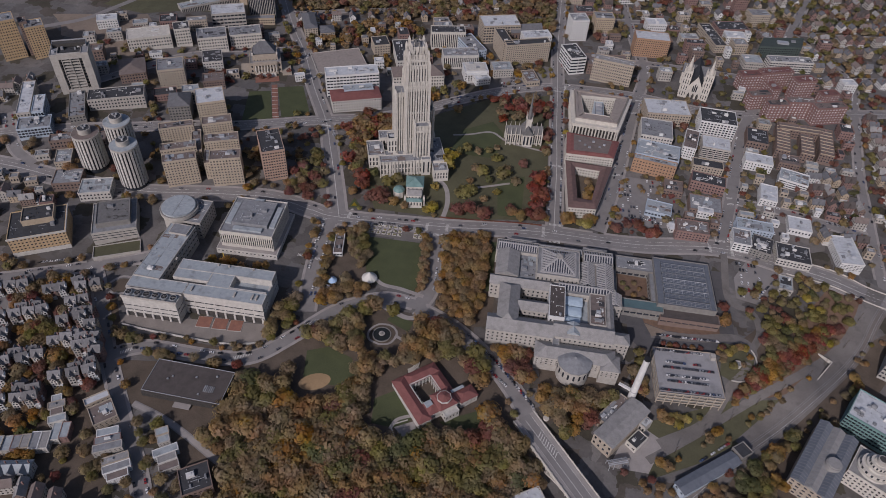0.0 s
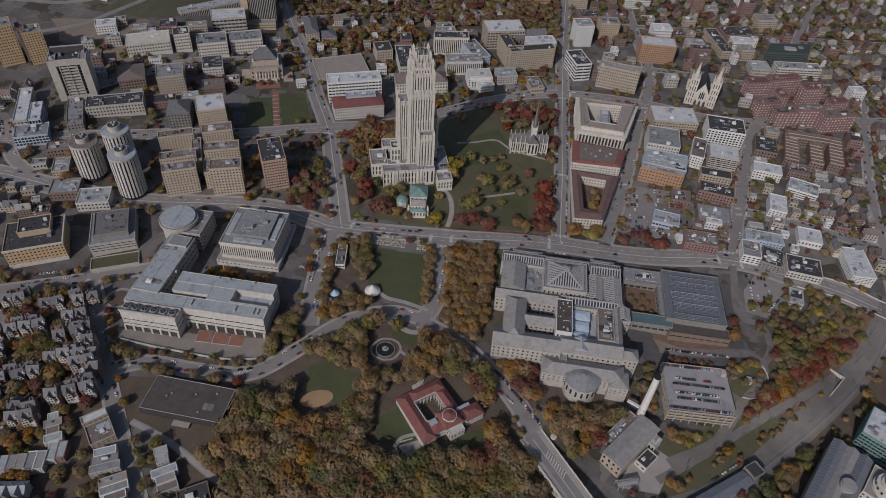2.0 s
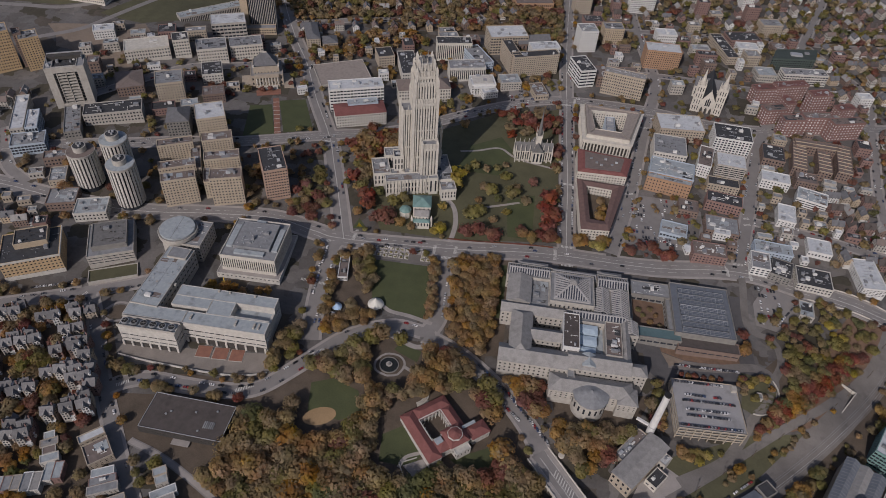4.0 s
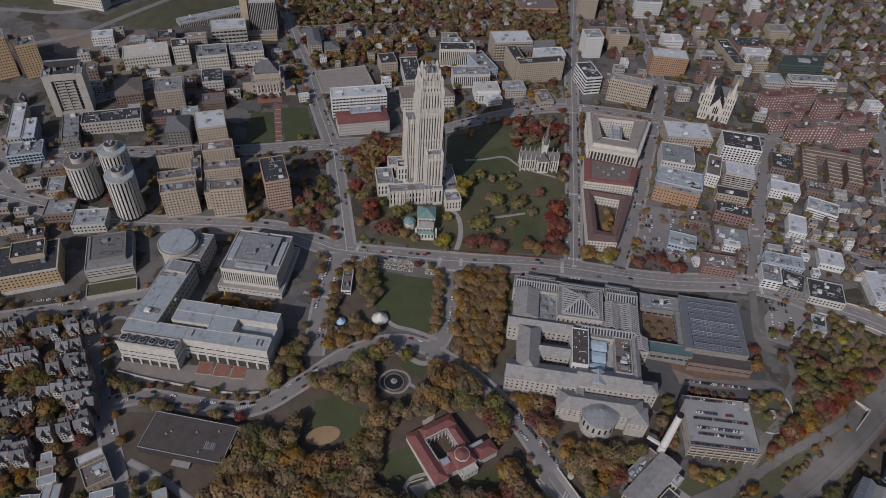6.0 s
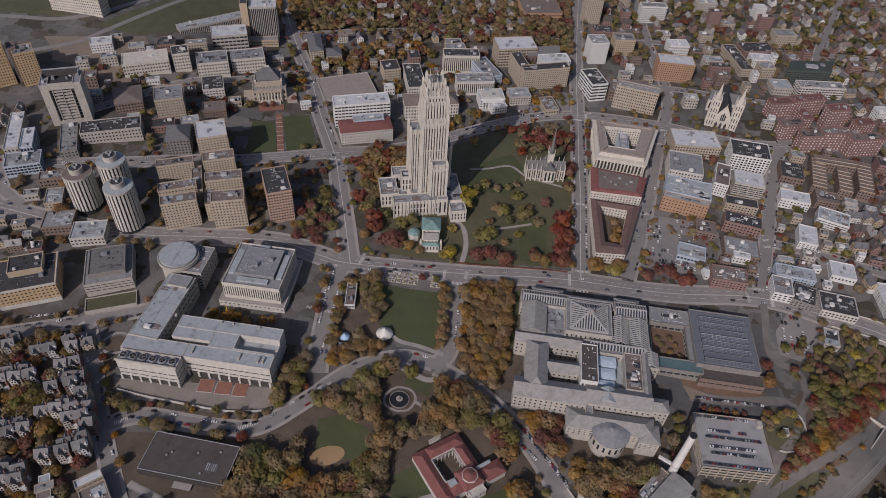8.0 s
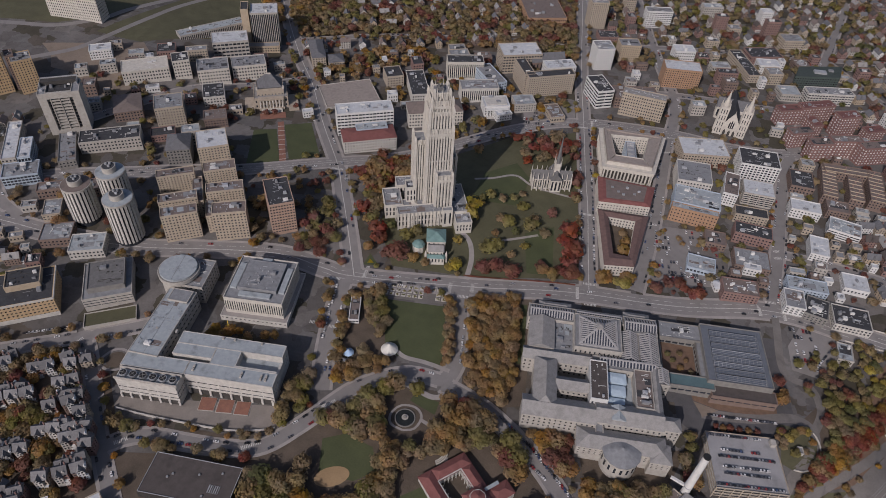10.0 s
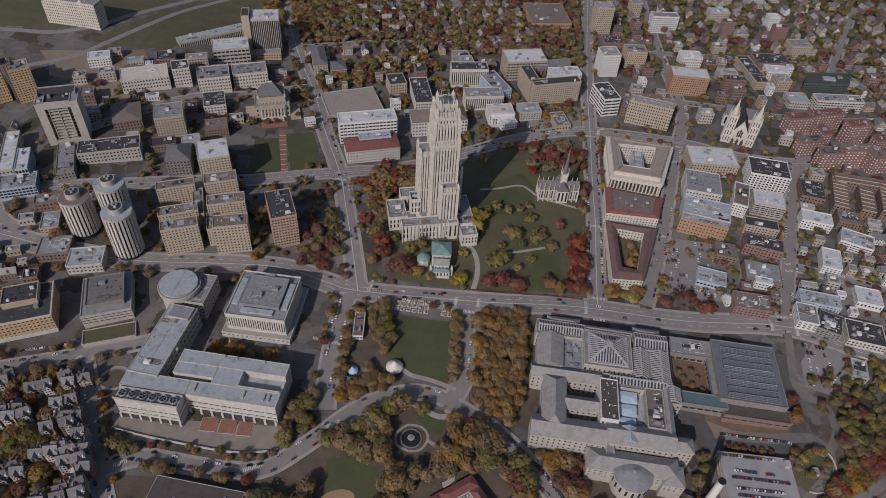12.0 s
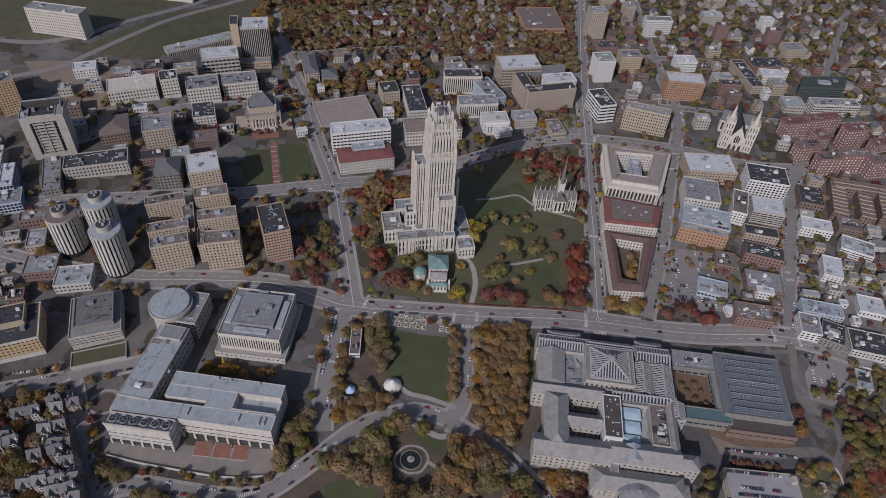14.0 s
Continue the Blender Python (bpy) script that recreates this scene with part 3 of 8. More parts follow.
road(13, (-57, 408), (-22, 391), (14, 363), (38, 335), (54, 306))
road(14, (65, 529), (65, 635), (63, 714), (62, 806), (60, 897), (61, 1009), (64, 1150), (70, 1500))
road(15, (-700, 505), (-560, 560), (-414, 605), (-306, 638), (-213, 673), (-136, 705), (-23, 782), (61, 813), (168, 810), (240, 794), (312, 798), (450, 830), (700, 900))
road(12, (235, 536), (258, 619), (292, 751), (320, 820), (423, 1067), (520, 1300))
road(12, (111, 542), (133, 631), (158, 769), (180, 876), (172, 980), (164, 1079), (150, 1300))
road(11, (-520, 340), (-434, 375), (-372, 402), (-325, 422), (-293, 440))
road(10, (-373, 409), (-356, 386), (-343, 366), (-324, 336), (-302, 303), (-280, 273), (-260, 246), (-232, 210), (-195, 150))
road(6, (-264, 268), (-229, 257), (-174, 231), walkway=0)
road(9, (158, 419), (203, 420), (234, 425), (248, 414), (239, 390), (224, 373), (200, 338), (160, 312), walkway=0, material=WORN_YARD)
road(7, (248, 414), (259, 436), (256, 460), (236, 473), (237, 529), walkway=0, material=WORN_YARD)
road(11, (-516, 668), (-429, 766), (-359, 803), (-292, 843))
road(9, (-760, 852), (-694, 854), (-644, 859), (-600, 890), (-579, 927), (-538, 992), (-509, 1043), (-470, 1130), walkway=0)
road(8, (-640, 780), (-597, 812), (-577, 844), (-546, 912), (-517, 981), (-471, 1054), (-380, 1180), walkway=0)
road(9, (-434, 375), (-417, 330), (-393, 285), (-370, 220), (-350, 150))
road(10, (-571, 597), (-532, 544), (-498, 523))
road(9, (61, 1009), (164, 1040), (423, 1067), (640, 1100))
road(9, (60, 900), (180, 905), (340, 900), (560, 950))
road(9, (-340, 940), (-220, 985), (-60, 1010), (61, 1009))
road(8, (-280, 1160), (-130, 985))
road(8, (-180, 1190), (-60, 1010))
road(8, (-400, 1060), (-250, 1110), (-80, 1150), (64, 1150))
road(9, (423, 1067), (470, 930), (450, 830), (420, 700), (393, 501))
road(9, (258, 619), (340, 600), (405, 590))
# railway yard road and tracks in the hollow
road(16, (392, 520), (376, 494), (345, 442), (309, 393), (252, 337), (198, 286), (150, 240), walkway=0, material=WORN_YARD, label="worn grey service yard beside the railway")
road(7, (150, 296), (164, 306), (196, 330), (243, 367), (292, 401), (347, 454), (372, 500), walkway=0, material=WORN_YARD, label="narrow pale lane along the bank")
walkways()
for n, offs in ((0, (-4.7, -0.25, 0.25, 4.7)), (1, (-0.2, 0.2)), (6, (-0.2, 0.2)), (7, (-3.6, 0.0, 3.6))):
    for o in offs:
        dash = (lambda p: int((p.x + p.y) / 6) % 2 == 0) if abs(o) > 1 else None
        strip("lane_marking", ROADS[n][3], o - 0.14, o + 0.14, 0.345 + 0.002 * (n + 1), PAINT_LINE, "worn painted lane line on asphalt", "road marking", dash, across=1)
rail_line = smooth_line([(430, 540), (386, 477), (358, 432), (302, 372), (235, 312), (185, 265), (150, 225)])
patch("railway_yard", [(150, 300), (240, 372), (300, 410), (372, 512), (420, 530), (420, 470), (330, 360), (240, 270), (160, 215), (120, 260)], LITTER, "brown weedy railway ground in the hollow", 0.09, 6)
strip("railway_bed", rail_line, 2, 14, 0.2, BALLAST, "brown gravel railway bed in the hollow", "railway")
for off in (4.0, 5.5, 9.0, 10.5):
    strip("rail", rail_line, off, off + 0.18, 0.42, METAL, "steel railway rail on gravel", "rail", across=1)

patch("lawn", [(-126, 490), (-67, 491), (-58, 424), (-104, 430), (-113, 440)], GRASS, "mown green lawn of the plaza")
patch("plaza_paving", [(-128, 514), (-62, 515), (-62, 494), (-128, 492)], WORN_YARD, "pale paved terrace with planting beds")
patch("park_ground", [(-150, 502), (-126, 508), (-100, 424), (-150, 398)], LITTER, "leaf-covered park ground under trees", 0.12)
patch("park_ground", [(-46, 512), (12, 515), (12, 400), (-15, 392), (-42, 408)], LITTER, "leaf-covered park ground under trees", 0.12)
patch("park_ground", [(-152, 372), (-95, 402), (-30, 388), (10, 355), (50, 315), (60, 240), (-30, 170), (-185, 190), (-245, 262), (-200, 312)], LITTER, "leaf-covered park slope under dense trees", 0.10)
patch("museum_lawn", [(2, 505), (8, 505), (8, 440), (2, 440)], GRASS, "narrow green lawn beside the museum")
patch("playing_field", [(-143, 343), (-126, 350), (-103, 342), (-96, 324), (-112, 314), (-139, 316)], GRASS, "green playing field among trees", 0.22)
FIELD_DIRT = patch("infield", [(-128.5 + 12.5 * math.cos(a) + 2.5 * math.sin(a), 314.5 + 8.5 * math.sin(a) + 2.0 * math.cos(a)) for a in np.linspace(0, 2 * math.pi, 18)[:-1]], CLAY, "bare dirt infield of the ball field", 0.34, 3)
patch("dirt_track", [(-147, 345), (-142, 343), (-140, 312), (-150, 306), (-156, 312)], LITTER, "worn brown ground beside the ball field", 0.2)
patch("gallery_lawn", [(-76, 308), (-60, 318), (-42, 296), (-48, 284), (-74, 286)], GRASS, "green lawn beside the red-roofed building", 0.2)
patch("gallery_lawn", [(-20, 296), (10, 312), (22, 300), (4, 282)], GRASS, "green lawn beside the red-roofed building", 0.2)
patch("tower_lawn", [(-165, 532), (-150, 585), (-176, 640), (-120, 690), (-22, 768), (52, 790), (56, 545), (-40, 532)], DRY_GRASS, "dry autumn lawn round the stone tower", 0.12)
patch("tower_lawn", [(-60, 640), (-50, 690), (-15, 715), (0, 690), (-6, 640)], GRASS, "green lawn beside the stone tower", 0.2)
patch("tower_lawn", [(0, 600), (30, 615), (30, 545), (5, 545)], GRASS, "green lawn beside the avenue", 0.2)
patch("memorial_lawn", [(-325, 712), (-300, 720), (-276, 655), (-310, 642)], GRASS, "dark green memorial lawn beside a brick walk", 0.2)
patch("memorial_lawn", [(-294, 730), (-264, 741), (-236, 677), (-268, 664)], GRASS, "dark green memorial lawn beside a brick walk", 0.2)
strip("brick_walk", smooth_line([(-300, 735), (-272, 655)]), -3.6, 3.6, 0.3, BRICK_PAVING, "red brick walk with pale bands up to the memorial", "walk")
for k in range(1, 9):
    px, py = -300 + 28 * k / 9, 735 - 80 * k / 9
    strip("walk_band", smooth_line([(px, py), (px + 0.3, py - 0.9)]), -3.8, 3.8, 0.42, PALE_STONE, "pale stone band across the brick walk", "paving")
patch("hillside", [(236, 478), (317, 530), (378, 500), (352, 452), (279, 380), (218, 358), (252, 400)], LEAF_BED, "leaf-strewn hillside with autumn trees", 0.1)
patch("hillside", [(56, 372), (156, 385), (150, 350), (118, 335), (100, 300), (66, 305)], LITTER, "wooded slope with fallen leaves below the museum", 0.1)
patch("hillside", [(150, 330), (220, 362), (300, 380), (280, 360), (190, 300), (150, 280)], DRY_GRASS, "rough grassy bank above the railway", 0.08)
patch("hillside", [(210, 270), (320, 372), (330, 340), (250, 260)], LITTER, "rough bank with brush beside the railway", 0.08)
patch("construction_ground", [(-640, 815), (-520, 850), (-470, 790), (-500, 720), (-600, 780)], DIRT, "bare brown building-site ground", 0.1)
patch("hill_slope", [(-590, 860), (-525, 850), (-420, 905), (-380, 1000), (-430, 1090), (-520, 1010)], DRY_GRASS, "dry grassy slope below the hill road", 0.1)
patch("hill_slope", [(-800, 862), (-650, 865), (-590, 900), (-520, 1050), (-560, 1150), (-800, 1100)], DRY_GRASS, "bare brown hill slope", 0.08)
patch("pavilion_lawn", [(-297, 302), (-274, 315.5), (-208, 316.5), (-180, 320), (-172, 300), (-185, 262), (-240, 258), (-274, 270)], LITTER, "leaf-strewn grass round the flat-roofed building", 0.13)
# dark leafy ground that also carries the deep shade between the houses
patch("street_yards", [(-460, 392), (-310, 375), (-285, 300), (-215, 190), (-340, 150), (-480, 250)], LITTER, "leaf-strewn back yards, darkened for the shade between houses", 0.07)
patch("wooded_ground", [(-420, 960), (60, 975), (60, 1450), (-560, 1450)], LITTER, "leaf-covered ground among wooded house streets", 0.07, 12)
patch("yard_lot", [(270, 470), (300, 520), (262, 528), (244, 500), (244, 476)], ASPHALT, "grey asphalt parking lot", 0.14)
patch("parking_lot", [(118, 640), (196, 640), (210, 625), (208, 560), (122, 560)], ASPHALT, "grey asphalt parking lot", 0.14)
patch("parking_lot", [(270, 600), (325, 600), (330, 570), (275, 570)], ASPHALT, "grey asphalt parking lot", 0.14)
patch("parking_lot", [(-15, 828), (50, 850), (52, 815), (-10, 795)], ASPHALT, "dark asphalt parking lot", 0.16)
patch("terrace", [(-318, 352), (-180, 366), (-180, 345), (-194, 342.1), (-221, 338.5), (-278, 338.6), (-310, 341.2)], TERRACE_PAVING, "paved terrace before the long concrete building", 0.15)
patch("yard", [(140, 330), (165, 315), (150, 285), (118, 285), (128, 305)], PAVING, "pale paved yard of the boiler plant", 0.2)
patch("leaf_bank", [(150, 440), (222, 441), (221, 422.5), (173, 424.5), (152.5, 429.6)], LEAF_BED, "brown leaf-covered bank below the museum wing", 0.3)
patch("dark_lot", [(136, 428), (236, 424), (240, 402), (150, 400), (138, 410)], DARK_ASPHALT, "dark asphalt lot beside the parking garage", 0.22)
patch("dry_lawn", [(152.5, 429), (172.9, 424), (159.2, 415.7)], DIRT, "worn sandy lawn beside the museum wing", 0.34)
patch("loop_island", [(221, 418), (239.5, 415.6), (249.5, 406.8), (244.5, 391), (225, 380.2), (216.4, 384.3)], DRY_GRASS, "dry grass island inside the curved drive", 0.34)
patch("dug_ground", [(-627, 813), (-537, 818), (-528, 778), (-558, 763), (-603, 769)], DIRT, "bare brown earth of a building site", 0.3)
patch("loop_bank", [(242, 426), (262, 446), (286, 458), (294, 434), (268, 400), (240, 388)], LITTER, "dry brown bank inside the curved drive", 0.22)
patch("parking_lot", [(170, 616), (210, 618), (202, 580), (172, 580)], WORN_YARD, "worn asphalt lot with parked cars", 0.2)
patch("parking_lot", [(312, 636), (348, 636), (346, 612), (306, 610)], WORN_YARD, "worn asphalt lot with parked cars", 0.2)
patch("parking_lot", [(304, 588), (362, 590), (352, 566), (330, 562)], WORN_YARD, "worn asphalt lot with parked cars", 0.2)
patch("yard_apron", [(224, 327), (274, 378), (320, 425), (331, 422), (302, 386), (242, 331), (232, 321)], WORN_YARD, "grey asphalt apron beside the railway", 0.36)
patch("museum_court", [(125, 505), (235, 505), (235, 425), (125, 425)], DARK_ASPHALT, "dark asphalt round the museum wing", 0.1)

# crossings painted on the streets
def crossing(x, y, rot, n, w=3.2):
    s = Shape()
    c, sn = math.cos(radians(rot)), math.sin(radians(rot))
    z = gz(x, y) + 0.42
    for i in range(n):
        u = (i - (n - 1) / 2) * 1.3
        s.turned(x + u * c, y + u * sn, 0.65, w, z, z + 0.03, radians(rot))
    ob = new("crossing", poly_mesh("crossing", s.v, s.f, PAINT_LINE))
    tagged(ob, "white painted bars of a street crossing", "crossing", kind="structure")


for cx, cy, cr, cn in ((-149, 369, -50, 10), (-146, 374, 40, 9), (-178, 452, 0, 10), (-160, 450, 0, 10), (-176, 506, 0, 10), (-148, 520, 85, 12), (-66, 517, 90, 13), (-52, 506, 0, 9), (-45, 520, 90, 12), (54, 527, 90, 12),
                       (66, 541, 0, 10), (66, 515, 0, 9), (224, 536, 90, 12), (246, 534, 90, 12), (236, 547, 0, 8), (258, 612, 10, 8), (259, 622, 10, 8), (-372, 397, 60, 8), (-293, 315, 35, 8), (-196, 329, 30, 12), (-212, 660, 0, 10),
                       (61, 803, 0, 10), (72, 813, 90, 10), (168, 800, 0, 8), (158, 768, 10, 8), (133, 640, 10, 8), (64, 640, 0, 9)):
    crossing(cx, cy, cr, cn)


# ---- the tall stone tower and its lower wings ----
def stone_tower():
    x, y, rot = -90, 620, 18
    t = thing("gothic_tower", x, y, rot, "tall pale limestone gothic skyscraper with stepped setbacks and window slots", "tower")
    claim(x - 16, y, 84, 66, rot)
    # x0 x1 y0 y1 foot height, bays across
    tiers = [(-30, -18, -4, 12, 0, 88, 5), (4, 12, 0, 13, 0, 62, 3), (-14, 0, 14, 22, 0, 92, 5), (-19.5, 4.5, -11, 14, 0, 104, 9), (-18.5, 3.8, -10.2, 13, 98, 122, 8), (-17, 2.4, -9, 11.5, 116, 133, 7), (-14.5, 0, -6.5, 9, 130, 140, 5), (-11, 5, -20, -11, 0, 56, 5)]
    for x0, x1, y0, y1, z0, h, n in tiers:
        wing(t, x0, x1, y0, y1, h, LIMESTONE, GREY_ROOF, max(1, int((h - z0) / 30)), bay=(x1 - x0) / n, wr=0.24, hr=0.95, parapet=1.3, units=0, base=2, top=2.5, z0=z0)
    # slim ribs between the slots, and piers with pinnacles at the corners
    for x0, x1, y0, y1, z0, h, n in tiers:
        rib = Shape()
        for k in range(n + 1):
            u = x0 + (x1 - x0) * k / n
            rib.box(u - 0.42, u + 0.42, y0 - 0.75, y0 - 0.05, z0 - 4, h + (1.6 if k % 2 else 0.4))
            rib.box(u - 0.42, u + 0.42, y1 + 0.05, y1 + 0.75, z0 - 4, h + 0.4)
        m = max(2, round((y1 - y0) / 2.6))
        for k in range(m + 1):
            v = y0 + (y1 - y0) * k / m
            rib.box(x0 - 0.75, x0 - 0.05, v - 0.42, v + 0.42, z0 - 4, h + (1.6 if k % 2 else 0.4))
            rib.box(x1 + 0.05, x1 + 0.75, v - 0.42, v + 0.42, z0 - 4, h + 0.4)
        part("rib", rib, LIMESTONE, t, kind="stuff")
        for cx, cy in ((x0, y0), (x1, y0), (x1, y1), (x0, y1)):
            e = 1.25
            s = Shape().box(cx - e, cx + e, cy - e, cy + e, z0 - 4, h + 2.2)
            s.prism([(cx - e, cy - e), (cx + e, cy - e), (cx + e, cy + e), (cx - e, cy + e)], h + 2.2, h + 6.0, [(cx - 0.25, cy - 0.25), (cx + 0.25, cy - 0.25), (cx + 0.25, cy + 0.25), (cx - 0.25, cy + 0.25)])
            part("pier", s, LIMESTONE, t)
    # pointed arch bands under the setbacks
    for x0, x1, y0, h in ((-19.5, 4.5, -11, 104), (-17, 2.4, -9, 133), (-11, 5, -20, 56)):
        s = Shape().box(x0 + 1.5, x1 - 1.5, y0 - 0.95, y0 - 0.7, h - 6.5, h - 3.5)
        for k in range(4):
            u = x0 + 2.5 + (x1 - x0 - 5) * k / 3
            s.prism([(u - 0.5, y0 - 1.2), (u + 0.5, y0 - 1.2), (u + 0.5, y0 - 0.6), (u - 0.5, y0 - 0.6)], h - 3.5, h + 2.0, [(u - 0.1, y0 - 0.95), (u + 0.1, y0 - 0.95), (u + 0.1, y0 - 0.85), (u - 0.1, y0 - 0.85)])
        part("arch_band", s, LIMESTONE, t)
    part("lantern", Shape().box(-11, -5, -2, 5, 140, 143).box(-10, -8.5, 0, 2, 143, 146).ring(-6.5, 3, 0.9, 143, 145.5, 10), SPIRE_SLATE, t, "dark roof plant among pinnacles")
    for px, py in ((-12, -6.5), (-7.2, -6.9), (-2.5, -6.5), (-14.5, 1.2), (0, 1.2), (-11, 9), (-4, 9)):
        part("pinnacle", Shape().ring(px, py, 0.9, 136, 147, 4, 0.1), LIMESTONE, t)
    for px, py, pz in ((-13, -9.3, 133), (-9.5, -9.3, 133), (-5, -9.3, 133), (-1.5, -9.3, 133), (-17.2, -3, 133), (-17.2, 5, 133), (2.5, -3, 133), (2.5, 5, 133), (-15, -10.5, 122), (0.5, -10.5, 122), (-18.7, 1, 122), (4, 1, 122), (-24, -4.2, 88), (-30, 4, 88)):
        part("pinnacle", Shape().ring(px, py, 0.75, pz - 4, pz + 7, 4, 0.08), LIMESTONE, t)
    # low wings round the foot
    for x0, x1, y0, y1, h, rows in ((-49, 4, -27, -14, 17, 2), (-60, -42, -10, 18, 15, 2), (-50, -40, -16, -10, 12, 1), (5, 24, -26, 18, 14, 2), (-45, 18, 16, 31, 19, 2), (-38, -28, -6, 7, 33, 4), (8, 24, -41, -26, 12, 2), (-42, 5, -14, -2, 15, 1)):
        wing(t, x0, x1, y0, y1, h, LIMESTONE, GREY_ROOF, rows, bay=3.3, wr=0.42, hr=0.78, parapet=1.2, units=2, base=1.5, top=2)
    wing(t, -4, 6, -30, -24, 20, LIMESTONE, GREY_ROOF, 1, bay=4, wr=0.35, hr=0.8, units=0)
    for k in range(2):
        part("skylight", Shape().hip(-33 + k * 11, -27 + k * 11, -11, -4, 15.3, 1.8, 1.5), PALE_STONE, t, "small hipped skylight")
    part("low_skylight", Shape().box(-36.5, -33.7, -4, 4, 33.2, 33.6).box(-32.3, -29.5, -4, 4, 33.2, 33.6), SKYLIGHT, t)
    for k in range(15):
        bx = -49 + k * 3.78
        part("buttress", Shape().box(bx - 0.5, bx + 0.5, -28.2, -27, -4, 18.6), LIMESTONE, t)


stone_tower()


def memorial_hall():
    x, y = -86, 556
    t = thing("memorial_hall", x, y, 8, "small pale stone memorial hall with green copper roofs", "building")
    claim(x, y, 30, 36, 0)
    wing(t, -9, 9, 0, 18, 15, LIMESTONE, PATINA, 1, bay=4, wr=0.35, hr=0.75, roof="hip", rise=5)
    wing(t, -7, 7, -10, 0, 11, LIMESTONE, STONE_SLATE, 1, bay=4, wr=0.35, hr=0.75, roof="gable", rise=4)
    wing(t, -8, 8, -15, -10, 7, LIMESTONE, PATINA, 1, bay=3, wr=0.4, hr=0.8, roof="hip", rise=2)
    part("rotunda", Shape().ring(-17, 3, 6, -4, 8, 8), LIMESTONE, t)
    s = Shape().ring(-17, 3, 6.6, 8, 10.5, 8, 4.5)
    s.ring(-17, 3, 4.5, 10.5, 12, 8, 0.3)
    part("rotunda_roof", s, PATINA, t)
    for sx in (-10, 10):
        part("turret", Shape().box(sx - 1, sx + 1, -12, -10, -3, 9).prism([(sx - 1, -12), (sx + 1, -12), (sx + 1, -10), (sx - 1, -10)], 9, 13, [(sx - .1, -11.1), (sx + .1, -11.1), (sx + .1, -10.9), (sx - .1, -10.9)]), LIMESTONE, t)


memorial_hall()


def chapel():
    x, y, rot = 24, 680, 8
    t = thing("gothic_chapel", x, y, rot, "pale stone gothic chapel with buttresses and a tall grey spire", "church")
    claim(x, y, 46, 24, rot)
    wing(t, -22, 20, -6, 6, 14, PALE_STONE, SPIRE_SLATE, 1, bay=2.6, wr=0.5, hr=0.85, roof="gable", rise=8)
    wing(t, -3, 9, -11, 11, 16, PALE_STONE, SPIRE_SLATE, 1, bay=4, wr=0.5, hr=0.85, roof="gable", rise=8)
    for k in range(9):
        for sy in (-1, 1):
            bx = -22 + k * 5.2
            s = Shape().box(bx - 0.6, bx + 0.6, sy * 7.6 - 1.4, sy * 7.6 + 1.4, -4, 12)
            s.prism([(bx - 0.6, sy * 7.6 - 1.4), (bx + 0.6, sy * 7.6 - 1.4), (bx + 0.6, sy * 7.6 + 1.4), (bx - 0.6, sy * 7.6 + 1.4)], 12, 23, [(bx - 0.1, sy * 6.5 - 0.1), (bx + 0.1, sy * 6.5 - 0.1), (bx + 0.1, sy * 6.5 + 0.1), (bx - 0.1, sy * 6.5 + 0.1)])
            part("buttress", s, PALE_STONE, t)
    s = Shape().box(0, 6, -3, 3, 18, 32)
    part("spire_base", s, PALE_STONE, t)
    part("spire", Shape().ring(3, 0, 2.6, 30, 68, 8, 0.1), SPIRE_SLATE, t, "tall grey pointed spire")
    for sx, sy in ((0, -3), (6, -3), (6, 3), (0, 3)):
        part("pinnacle", Shape().ring(sx, sy, 0.7, 30, 42, 4, 0.05), PALE_STONE, t)


chapel()


